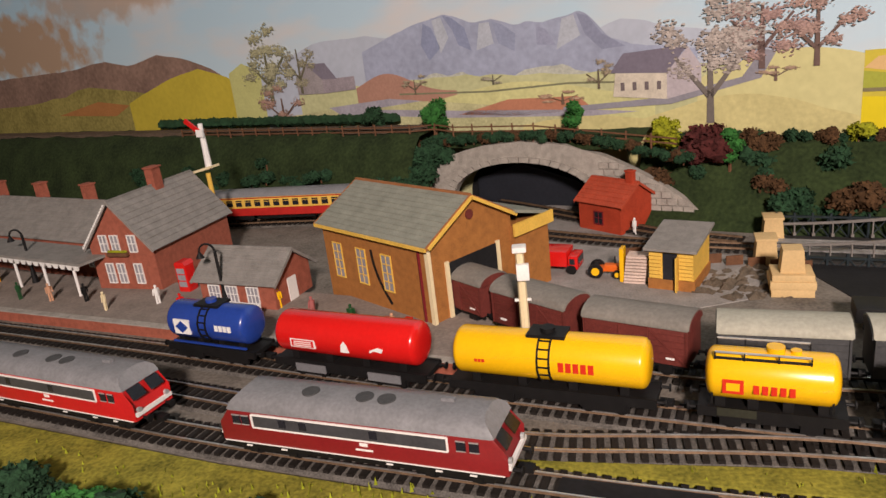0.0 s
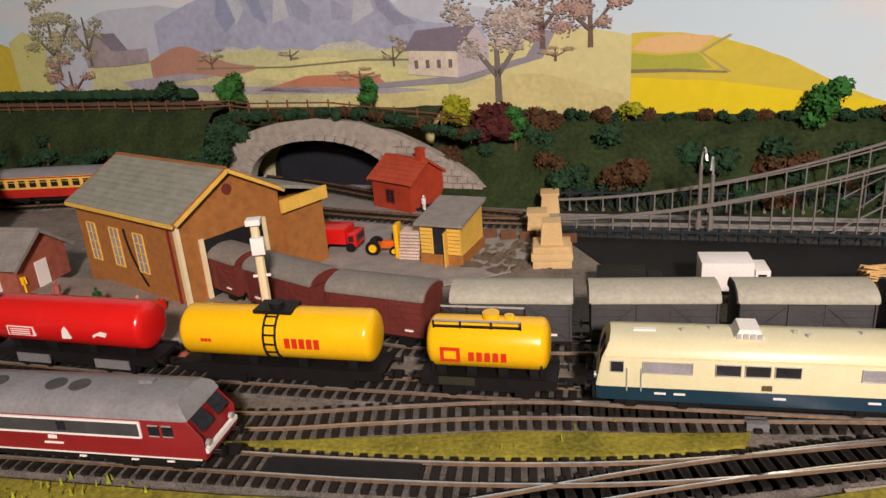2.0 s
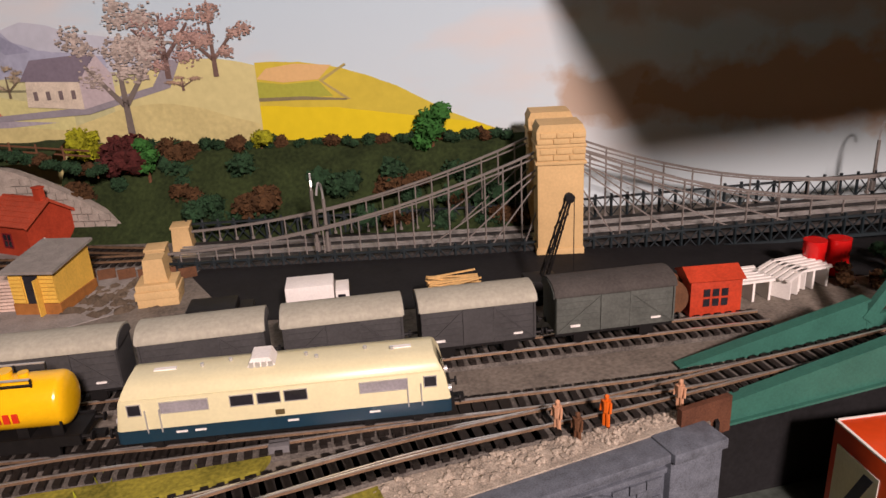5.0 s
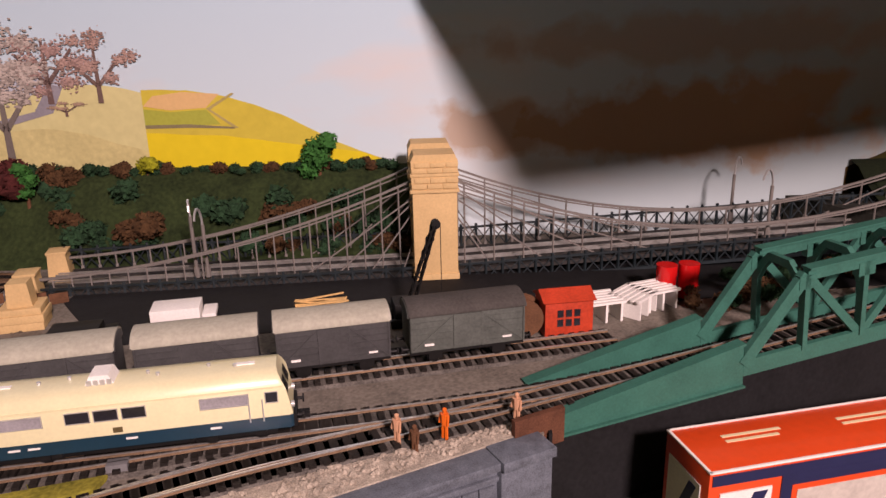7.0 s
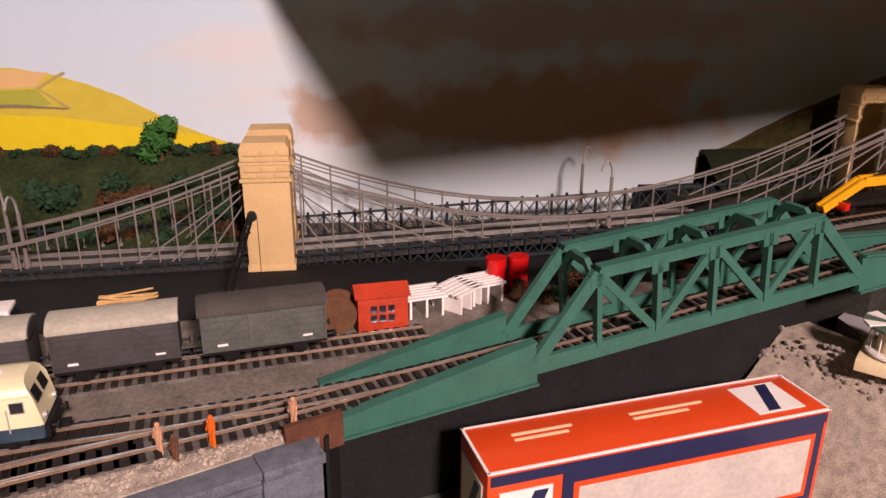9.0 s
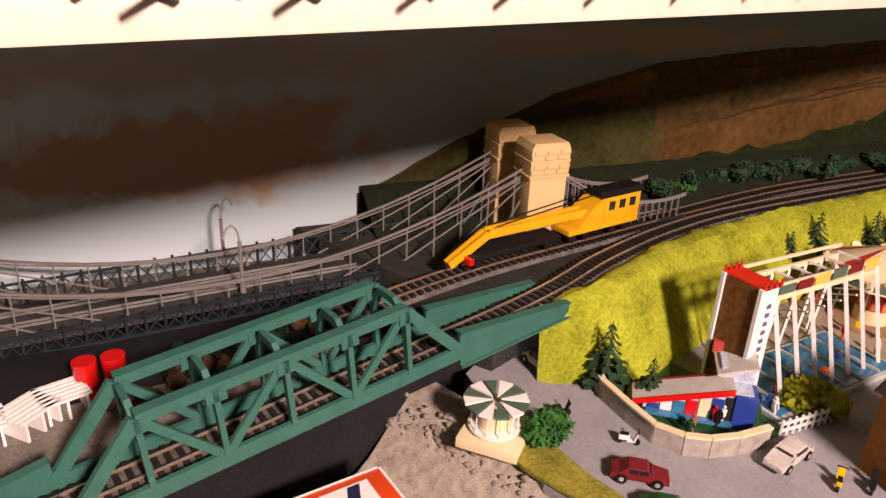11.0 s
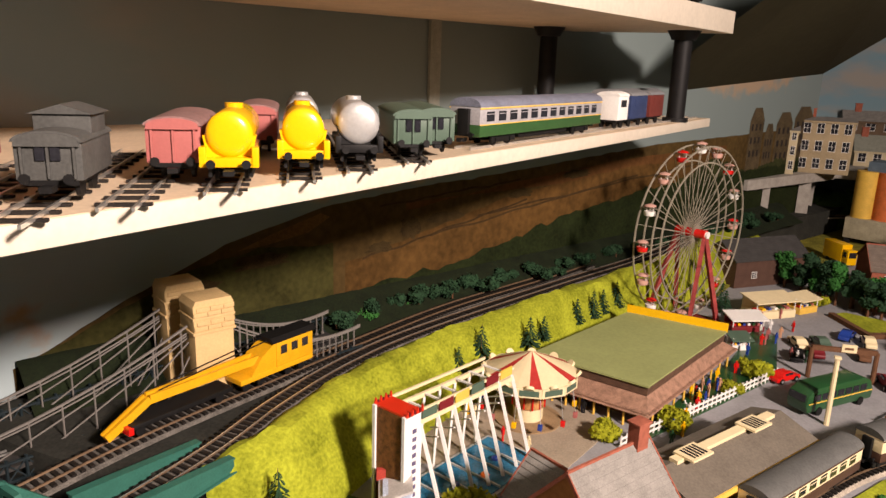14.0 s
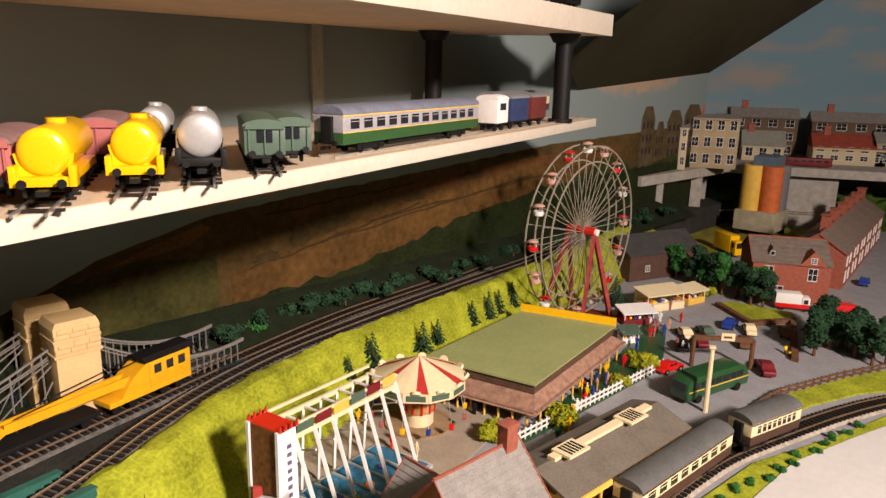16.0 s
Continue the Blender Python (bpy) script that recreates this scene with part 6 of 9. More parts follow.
for k in range(900):
    t = rng.random()
    x = -0.95 + 1.05 * t
    y = (0.60 - 0.33 * t) + rng.uniform(-0.035, 0.03) if rng.random() < 0.6 else 0.345 + rng.uniform(-0.01, 0.012)
    if y > 0.34 and x > 0.02:
        x, y = 0.08 + 0.25 * rng.random(), 0.352 + rng.uniform(-0.012, 0.008) - 0.03 * (x - 0.02)
    h = 0.002 + 0.004 * rng.random()
    a = rng.random() * 6.28
    dx, dy = 0.0012 * math.cos(a), 0.0012 * math.sin(a)
    bm.faces.new([bm.verts.new(c) for c in ((x - dx, y - dy, -0.005), (x + dx, y + dy, -0.005), (x + dy, y - dx, h - 0.004))])
solo("grass_blades", bm, grass_l, "loose green grass tufts between tracks", "grass", "stuff")


# ---- foliage ----
def bush(x, y, z, r, material, label, name="bush", n=5, seed=0, flat=0.85, cat="bush"):
    r0 = random.Random(seed * 7 + int(1000 * x))
    e = thing(name, x, y, z, 0, label, cat, "model bushes")
    bm = bmesh.new()
    for k in range(n):
        c = Vector((r0.gauss(0, 0.45) * r, r0.gauss(0, 0.45) * r, r * (0.5 + 0.6 * r0.random())))
        lump(bm, c, r * (0.45 + 0.25 * r0.random()), r0, 2, 0.5, flat)
        clump(bm, c, r * 0.74, 200, r0)
    part("crown", bm, material, e)
    C("stem", (0, 0, -0.001), (0, 0, r * 0.7), r * 0.09, fencew, e, 6)
    return e


def tree(x, y, z, h, r, material, label, seed=0):
    r0 = random.Random(seed)
    e = thing("tree", x, y, z, 0, label, "tree", "model trees")
    C("trunk", (0, 0, -0.002), (0, 0, h * 0.55), r * 0.12, fencew, e, 7, r * 0.06)
    for k in range(4):
        a = 1.57 * k + r0.random()
        C("limb", (0, 0, h * 0.3), (r * 0.5 * math.cos(a), r * 0.5 * math.sin(a), h * 0.6), r * 0.05, fencew, e, 5, r * 0.02)
    bm = bmesh.new()
    for k in range(9):
        zz = h * (0.35 + 0.6 * r0.random())
        a, q = r0.random() * 6.28, r * 0.55 * r0.random()
        c = Vector((q * math.cos(a), q * math.sin(a), zz))
        lump(bm, c, r * (0.3 + 0.2 * r0.random()), r0, 2, 0.5, 0.8)
        clump(bm, c, r * 0.52, 170, r0)
    part("crown", bm, material, e)


def conifer(x, y, z, h, label="dark green bottle-brush conifer", seed=0):
    r0 = random.Random(seed)
    e = thing("conifer", x, y, z, 0, label, "tree", "conifers")
    C("trunk", (0, 0, -0.002), (0, 0, h * 0.95), h * 0.02, fencew, e, 6, h * 0.005)
    bm = bmesh.new()
    for k in range(9):
        t = k / 9
        rr = h * 0.29 * (1 - t) + h * 0.02
        z0 = h * (0.08 + 0.88 * t)
        for j in range(16):
            a = 6.28 * j / 16 + r0.random()
            l = rr * (0.75 + 0.4 * r0.random())
            c, s = math.cos(a), math.sin(a)
            q = [(0, 0, z0 + h * 0.05), (l * c - l * 0.18 * s, l * s + l * 0.18 * c, z0 - h * 0.02), (l * c * 1.1, l * s * 1.1, z0 - h * 0.035), (l * c + l * 0.18 * s, l * s - l * 0.18 * c, z0 - h * 0.02)]
            bm.faces.new([bm.verts.new(v) for v in q])
    part("foliage", bm, leaf_d, e)


def wall_bush(u, off, z, r, m, label, seed, n=6):
    p = on_wall(u, off)
    bush(p.x, p.y, z, r, m, label, seed=seed, n=n)


def wall_tree(u, off, z, h, r, m, label, seed):
    p = on_wall(u, off)
    tree(p.x, p.y, z, h, r, m, label, seed)


wall_tree(-0.515, 0.045, 0.100, 0.042, 0.024, leaf_g, "bright green foam tree on the bank", 1)
wall_tree(-0.31, 0.04, 0.094, 0.042, 0.017, leaf_g, "green foam tree above the tunnel", 2)
wall_tree(-0.63, 0.035, 0.105, 0.030, 0.02, leaf_d, "dull green tree on the lane", 3)
wall_tree(-0.20, 0.03, 0.072, 0.038, 0.022, leaf_y, "yellow-green tree on the bank", 4)
wall_bush(-0.165, 0.03, 0.062, 0.026, leaf_r, "maroon foam bush on the bank", 5)
wall_tree(-0.125, 0.04, 0.052, 0.050, 0.018, leaf_g, "green upright bush on the bank", 6)
wall_bush(-0.095, 0.025, 0.068, 0.018, leaf_b, "russet bush on the bank", 7)
wall_bush(0.0, 0.015, 0.080, 0.013, leaf_y, "round clipped green bush", 8, 3)
wall_tree(0.195, 0.018, 0.060, 0.064, 0.026, leaf_g, "tall green tree on the bank", 9)
wall_bush(0.0, 0.062, 0.012, 0.022, leaf_b, "russet brown bush on the slope", 10)
for k in range(30):
    u = -0.24 + 0.53 * rng.random()
    o = 0.02 + 0.06 * rng.random()
    wall_bush(u, o, 0.084 - o * 1.0 - 0.012, 0.012 + 0.010 * rng.random(), leaf_d if rng.random() < 0.8 else leaf_b, "dark green scrub on the bank", 20 + k, 3)
for k in range(34):
    u = 1.15 + 1.35 * (k + rng.random()) / 34
    wall_bush(u, 0.035 + 0.03 * rng.random(), 0.050, 0.010 + 0.008 * rng.random(), leaf_d, "dark green scrub behind the far tracks", 700 + k, 3)
for k in range(26):
    u = -0.20 + 0.49 * k / 26
    wall_bush(u, 0.012, 0.078, 0.007 + 0.005 * rng.random(), leaf_b if k % 3 == 0 else leaf_d, "low brown and green hedge along the bank top", 90 + k, 3)
for k in range(30):
    u = -1.15 + 0.95 * rng.random()
    if u < -0.56:
        wall_bush(u, 0.10 + 0.03 * rng.random(), 0.01 + 0.05 * rng.random(), 0.014, leaf_d, "dark green scrub on the bank", 130 + k, 3)
for k in range(30):
    t = k / 29
    wall_bush(-0.53 + 0.36 * t, 0.066, 0.082 + 0.010 * math.sin(math.pi * t) - 0.05 * max(0, t - 0.65), 0.009, leaf_b if k % 4 == 0 else leaf_d, "ivy trailing over the tunnel stones", 170 + k, 3)
for k, (x, y, r) in enumerate(((-0.30, 0.345, 0.013), (-0.255, 0.335, 0.017), (-0.225, 0.325, 0.012), (-0.18, 0.312, 0.018), (-0.165, 0.302, 0.016), (-0.12, 0.292, 0.012), (-0.36, 0.36, 0.015), (-0.08, 0.285, 0.014), (-0.02, 0.288, 0.009))):
    bush(x, y + 0.018, -0.006, r, leaf_d if k % 3 else leaf_g, "dark green foam bush on the grass strip", n=5, seed=300 + k)
for k in range(7):
    wall_bush(-0.53 + 0.004 * k, 0.122 - 0.010 * k, 0.002 + 0.012 * k, 0.020, leaf_d, "dark green scrub at the tunnel end of the bank", 860 + k, 4)
# hedge along the lane, fence on the bank
hd = bmesh.new()
for k in range(120):
    p = on_wall(-1.15 + 0.55 * k / 120, 0.012, 0.118)
    lump(hd, p, 0.010, rng, 1, 0.5)
solo("hedge", hd, leaf_d, "dark green hedge along the lane under the mural", "hedge", "stuff")
fn = thing("bank_fence", 0, 0, 0, 0, "brown post and rail fence along the bank top", "fence")
def fz(u):
    return 0.104 - 0.000 if u < -0.5 else 0.100 - 0.10 * max(0, u + 0.36) ** 1.0
us = [-1.02 + 0.030 * k for k in range(29)]
for a, b in zip(us, us[1:]):
    pa, pb = on_wall(a, 0.072 if a < -0.53 else 0.055, fz(a)), on_wall(b, 0.072 if b < -0.53 else 0.055, fz(b))
    B("post", (pa.x - 0.001, pa.x + 0.001, pa.y - 0.001, pa.y + 0.001, pa.z - 0.006, pa.z + 0.014), fencew, fn)
    for zz in (0.004, 0.010):
        L("rail", pa + Vector((0, 0, zz)), pb + Vector((0, 0, zz)), 0.0012, fencew, fn, 0.0018)

# ---- yard things ----
def signal_post():
    e = thing("signal_post", 0.075, 0.483, -0.006, 0, "white timber signal post with fittings", "signal")
    C("post", (0, 0, 0), (0, 0, 0.100), 0.0037, cream_w, e, 8, 0.0030)
    B("cap", (-0.005, 0.005, -0.005, 0.005, 0.100, 0.104), white_p, e, 0.0006)
    B("lamp_box", (-0.003, 0.006, -0.0075, -0.003, 0.080, 0.092), white_p, e, 0.0006)
    B("step", (-0.006, 0.006, -0.001, 0.001, 0.062, 0.0635), white_p, e)


signal_post()
g = thing("jib_crane", -0.012, 0.575, 0.004, -41, "maroon red yard jib crane with a black hose", "crane")
C("mast", (0.0, 0, 0), (0.0, 0, 0.066), 0.003, maroon, g, 8)
L("jib", (0.008, 0, 0.062), (-0.070, 0, 0.058), 0.003, maroon, g, 0.004)
L("brace", (0.0, 0, 0.030), (-0.042, 0, 0.058), 0.002, maroon, g)
L("brace", (0.0, 0, 0.045), (-0.02, 0, 0.06), 0.002, maroon, g)
for k in range(6):
    a, b = k / 6, (k + 1) / 6
    L("hose", (-0.068 + 0.022 * a * a, 0, 0.056 - 0.05 * a), (-0.068 + 0.022 * b * b, 0, 0.056 - 0.05 * b), 0.004, black_p, g)
sem = thing("semaphore_signal", -0.318, 0.862, 0.0, -20, "tall white semaphore signal with a red arm", "signal")
C("post", (0, 0, -0.006), (0, 0, 0.10), 0.003, yellowpaint, sem, 8)
P("bracket", [(-0.022, 0.100), (0.014, 0.108), (0.014, 0.111), (-0.022, 0.103)], "y", -0.008, 0.008, cream_w, sem)
C("doll_post", (0.004, 0, 0.105), (0.004, 0, 0.163), 0.0045, white_p, sem, 8, 0.003)
L("arm", (0.006, -0.004, 0.152), (-0.016, -0.004, 0.168), 0.002, red_t, sem, 0.006)
B("spectacle", (0.0, 0.010, -0.006, -0.003, 0.147, 0.156), white_p, sem)


def swan_lamp(x, y, z, h, label, r=0.008):
    e = thing("street_lamp", x, y, z, 0, label, "lamp", "station lamps")
    C("post", (0, 0, 0), (0, 0, h), 0.0016, black_p, e, 8)
    C("base", (0, 0, 0), (0, 0, h * 0.3), 0.004, black_p, e, 8, 0.002)
    for k in range(8):
        a, b = math.pi * k / 8, math.pi * (k + 1) / 8
        L("neck", (-r + r * math.cos(a), 0, h + r * math.sin(a)), (-r + r * math.cos(b), 0, h + r * math.sin(b)), 0.0016, black_p, e)
    C("shade", (-2 * r, 0, h - 0.006), (-2 * r, 0, h), 0.0045, black_p, e, 10, 0.001)


swan_lamp(-0.225, 0.640, 0.004, 0.060, "black swan-neck platform lamp")
swan_lamp(-0.52, 0.765, 0.004, 0.060, "black swan-neck platform lamp")
ph = thing("phone_box", -0.292, 0.700, 0.004, -15, "bright red telephone box on the platform", "phone box")
B("body", (-0.007, 0.007, -0.007, 0.007, 0, 0.030), red_t, ph, 0.0008)
P("roof", [(-0.0075, 0.030), (0.0075, 0.030), (0.005, 0.034), (-0.005, 0.034)], "y", -0.0075, 0.0075, red_t, ph)
for k in range(3):
    B("pane", (-0.005, 0.005, -0.0076, -0.0068, 0.006 + k * 0.0075, 0.012 + k * 0.0075), pane_g, ph)


def car(x, y, z, ang, col, label, ln=0.056, name="car", roofc=None, group="model cars"):
    e = thing(name, x, y, z, ang, label, "car", group)
    w, h = ln * 0.19, ln * 0.34
    pr = [(-ln / 2, 0.004), (ln / 2, 0.004), (ln / 2, h * 0.50), (ln * 0.47, h * 0.58), (ln * 0.22, h * 0.64), (ln * 0.10, h * 0.98), (-ln * 0.20, h), (-ln * 0.34, h * 0.66), (-ln * 0.48, h * 0.58), (-ln / 2, h * 0.45)]
    bm = bmesh.new()
    add_prism(bm, pr, "y", -w, w)
    for v in bm.verts:
        if v.co.z > h * 0.7:
            v.co.y *= 0.82
        if abs(v.co.x) > ln * 0.46:
            v.co.y *= 0.88
    part("body", bm, col, e, "", True, ln * 0.012)
    for sgn in (-1, 1):
        for x0, x1 in ((-ln * 0.19, -ln * 0.03), (-ln * 0.01, ln * 0.13)):
            B("window", (x0, x1, sgn * w * 0.86 - 0.0008, sgn * w * 0.86 + 0.0008, h * 0.68, h * 0.92), pane_d, e)
        for xx in (-ln * 0.30, ln * 0.30):
            C("wheel", (xx, sgn * w * 0.82, 0.0045), (xx, sgn * w * 1.02, 0.0045), 0.0045, black_p, e, 12)
            C("hubcap", (xx, sgn * w * 1.02, 0.0045), (xx, sgn * w * 1.05, 0.0045), 0.002, silver_t, e, 8)
        C("headlight", (ln * 0.49, sgn * w * 0.62, h * 0.40), (ln * 0.51, sgn * w * 0.62, h * 0.40), 0.0016, silver_t, e, 8)
    B("bumper", (ln * 0.49, ln * 0.515, -w * 0.85, w * 0.85, 0.005, 0.0068), silver_t, e)
    B("windscreen", (ln * 0.125, ln * 0.19, -w * 0.72, w * 0.72, h * 0.68, h * 0.82), pane_d, e)
    return e


def lorry(x, y, z, ang, cab, body, label, ln=0.07, h=0.03, name="lorry", stripe=None):
    e = thing(name, x, y, z, ang, label, "lorry", "model lorries")
    B("cab", (ln * 0.28, ln * 0.5, -0.012, 0.012, 0.005, h * 0.8), cab, e, 0.0012)
    B("load_body", (-ln * 0.5, ln * 0.26, -0.013, 0.013, 0.008, h), body, e, 0.0010)
    B("windscreen", (ln * 0.495, ln * 0.51, -0.009, 0.009, h * 0.45, h * 0.72), pane_d, e)
    for sgn in (-1, 1):
        B("cab_window", (ln * 0.32, ln * 0.44, sgn * 0.012 - 0.0005, sgn * 0.012 + 0.0005, h * 0.45, h * 0.70), pane_d, e)
        if stripe:
            B("stripe", (-ln * 0.49, ln * 0.49, sgn * 0.0132 - 0.0005, sgn * 0.0132 + 0.0005, 0.006, h * 0.42), stripe, e)
        for xx in (-ln * 0.3, ln * 0.36):
            C("wheel", (xx, sgn * 0.009, 0.005), (xx, sgn * 0.013, 0.005), 0.005, black_p, e, 12)
    return e


lorry(0.110, 0.706, -0.006, -20, red_t, red_t, "small bright red delivery van in the yard", 0.045, 0.024, "delivery_van")
tr = thing("tractor", 0.153, 0.679, -0.006, -15, "orange farm tractor with yellow wheels", "tractor")
B("bonnet", (0.0, 0.018, -0.004, 0.004, 0.006, 0.013), orange_p, tr, 0.0008)
B("seat_deck", (-0.012, 0.0, -0.006, 0.006, 0.006, 0.010), orange_p, tr, 0.0006)
B("seat", (-0.010, -0.005, -0.003, 0.003, 0.010, 0.015), black_p, tr, 0.0006)
C("exhaust", (0.010, 0.002, 0.012), (0.010, 0.002, 0.020), 0.0007, black_p, tr, 6)
for xx, rr in ((-0.008, 0.0075), (0.013, 0.0045)):
    for sgn in (-1, 1):
        wq = C("wheel", (xx, sgn * 0.006, rr), (xx, sgn * 0.0085, rr), rr, black_p, tr, 14)
        C("wheel_hub", (xx, sgn * 0.0085, rr), (xx, sgn * 0.009, rr), rr * 0.55, yellow_t, wq, 10)
pl = thing("pallet_stack", 0.180, 0.660, -0.006, -20, "leaning stack of pale wooden pallets", "pallets")
for k in range(9):
    B("slat", (-0.010 + 0.0004 * k, 0.010 + 0.0004 * k, -0.008, 0.008, 0.0032 * k, 0.0032 * k + 0.0022), mat("pale pallet wood", (0.62, 0.48, 0.40), 0.8), pl)
B("yellow_board", (-0.014, -0.010, -0.006, 0.006, 0.0, 0.034), yellow_t, pl, 0.0004)
gt = slab("green_tarpaulin", [(0.055, 0.76), (0.085, 0.72), (0.115, 0.735), (0.09, 0.78)], -0.0055, 0.004, leaf_g, "green tarpaulin heap in the yard", "tarpaulin", "")
coach(-0.262, 0.975, 0.002, -10, 0.232, mat("crimson coach paint", (0.44, 0.02, 0.015), 0.45), yellowpaint, groof, "crimson and cream passenger coach on the rear line", windows=14)
rk = bmesh.new()
for k in range(110):
    lump(rk, (0.225 + 0.08 * rng.random(), 0.60 + 0.075 * rng.random(), -0.008), 0.003 + 0.005 * rng.random(), rng, 1, 0.6)
solo("rocky_bank", rk, mat("brown rock", (0.11, 0.085, 0.06), 0.9, 0, 0.4, 60, 0.6), "brown rocky bank beside the bridge pier", "rocks", "stuff")
for k in range(9):
    x = 0.18 + 0.018 * k
    B("fence_board", (x, x + 0.016, 0.728 - 0.009 * k, 0.730 - 0.009 * k, -0.006, 0.004), fencew, None)
    tagged(scene.collection.objects[-1], "brown low timber fence panel by the rear line", "fence panel", "yard fence panels")


# ---- small plastic figures ----
FIG = {}


def figure(x, y, z, ang, col, label="small painted plastic figure", h=0.021):
    key = col.name
    if key not in FIG:
        bm = bmesh.new()
        for s in (-1, 1):
            add_cyl(bm, (0, s * 0.0014, 0), (0, s * 0.0012, 0.010), 0.0012, 6)
            add_cyl(bm, (0, s * 0.0030, 0.0165), (0.001, s * 0.0034, 0.010), 0.0008, 6)
        add_cyl(bm, (0, 0, 0.0095), (0, 0, 0.0170), 0.0022, 8, 0.0027)
        add_cyl(bm, (0, 0, 0.0170), (0, 0, 0.0182), 0.0009, 6)
        bmesh.ops.create_icosphere(bm, subdivisions=1, radius=0.0017, matrix=Matrix.Translation((0, 0, 0.0195)))
        FIG[key] = mesh_of("figurine", bm, col, True)
    ob = new("figurine", FIG[key])
    ob.matrix_world = pose(x, y, z, 0, 0, ang) @ Matrix.Scale(h / 0.021, 4)
    return tagged(ob, label, "figurine", "model figurines")


FC = [white_p, red_t, blue_t, yellow_t, pink_v, green_b, flesh, black_p, cream_w]
for x, y, z, m in ((0.510, 0.281, -0.0048, flesh), (0.516, 0.269, -0.0078, fencew), (0.538, 0.273, -0.0048, orange_p), (0.586, 0.267, -0.0048, flesh)):
    figure(x, y, z, 200, m, "small painted workman figurine on the gravel")
figure(0.306, 0.695, 0.002, 200, white_p, "small white-shirted figurine at the bridge pier", 0.018)
figure(0.20, 0.80, -0.006, 200, white_p)
for k in range(16):
    p, a, t = along(MAIN, way_at_x(MAIN, -0.75 + 0.046 * k))
    n = Vector((-math.sin(radians(a)), math.cos(radians(a)), 0))
    q = p + n * (0.05 + 0.05 * rng.random())
    figure(q.x, q.y, 0.004, rng.random() * 360, FC[k % 9])
for k, (x, y) in enumerate(((-0.19, 0.607), (-0.10, 0.585), (-0.055, 0.570), (-0.035, 0.566))):
    e = thing("platform_sign" if k == 0 else "luggage_pile", x, y, 0.004, -22, "white printed poster board on the platform" if k == 0 else "pile of luggage and parcels on the platform", "sign" if k == 0 else "luggage")
    if k == 0:
        B("board", (-0.018, 0.018, -0.001, 0.001, 0.004, 0.016), white_p, e)
        for j in range(4):
            B("lettering_bar", (-0.014, 0.012 - 0.003 * j, -0.0016, -0.001, 0.0055 + j * 0.0025, 0.0065 + j * 0.0025), blue_t, e)
    else:
        for j in range(3):
            B("case", (-0.012 + j * 0.008, -0.005 + j * 0.008, -0.004, 0.004, 0, 0.005 + 0.002 * j), (white_p, fencew, red_t)[j], e, 0.0006)
jb = thing("point_motor_box", 0.359, 0.337, -0.006, -15, "small grey point motor box between the tracks", "point motor")
B("case", (-0.006, 0.006, -0.004, 0.004, 0, 0.006), grey_p, jb, 0.0006)
B("lever", (-0.002, 0.002, 0.004, 0.009, 0.001, 0.003), flesh, jb)
for p, h, an in (((0.456, 0.648, 0), 0.084, 80), ((0.466, 0.644, 0), 0.072, 60), ((0.985, 0.41, 0.020), 0.072, 10), ((1.005, 0.475, 0.020), 0.070, 200)):
    e = thing("bridge_lamp", *p, an, "grey curved street lamp on the suspension bridge", "lamp", "bridge lamps")
    C("post", (0, 0, 0), (0, 0, h * 0.75), 0.0018, cable_m, e, 8)
    C("base", (0, 0, 0), (0, 0, 0.01), 0.003, cable_m, e, 8)
    for k in range(7):
        a, b = math.pi * 0.85 * k / 7, math.pi * 0.85 * (k + 1) / 7
        L("neck", (-0.01 + 0.01 * math.cos(a), 0, h * 0.75 + 0.018 * math.sin(a)), (-0.01 + 0.01 * math.cos(b), 0, h * 0.75 + 0.018 * math.sin(b)), 0.0016, silver_t, e)

# ---- clutter below the suspension bridge ----
lorry(0.425, 0.51, -0.006, -15, white_p, white_p, "white model box lorry parked below the bridge", 0.05, 0.031)
lorry(0.35, 0.53, -0.006, -15, black_p, black_p, "black model van parked below the bridge", 0.05, 0.02)
e = thing("timber_load", 0.525, 0.47, -0.006, -15, "bundle of pale timber strips in a wagon", "timber")
for k in range(22):
    L("strip", (-0.02 + 0.002 * rng.random(), -0.012 + 0.0011 * k, 0.022 + 0.006 * rng.random()), (0.02 + 0.004 * rng.random(), -0.012 + 0.0011 * k, 0.020 + 0.01 * rng.random()), 0.0012, mat("pale strip wood", (0.62, 0.40, 0.16), 0.8), e)
B("box", (-0.018, 0.018, -0.013, 0.013, 0.0, 0.018), fencew, e, 0.0005)
cr = thing("lattice_crane", 0.598, 0.452, -0.006, -15, "black lattice jib crane beside the bridge tower", "crane")
B("body", (-0.014, 0.012, -0.012, 0.012, 0.004, 0.020), black_p, cr, 0.001)
for sgn in (-1, 1):
    B("track", (-0.018, 0.018, sgn * 0.012 - 0.003, sgn * 0.012 + 0.003, 0, 0.008), black_p, cr, 0.002)
for sy in (-0.003, 0.003):
    for sx in (-0.003, 0.003):
        L("jib_chord", (sx, sy, 0.012), (0.026 + sx * 0.4, sy + 0.012, 0.080), 0.0012, black_p, cr)
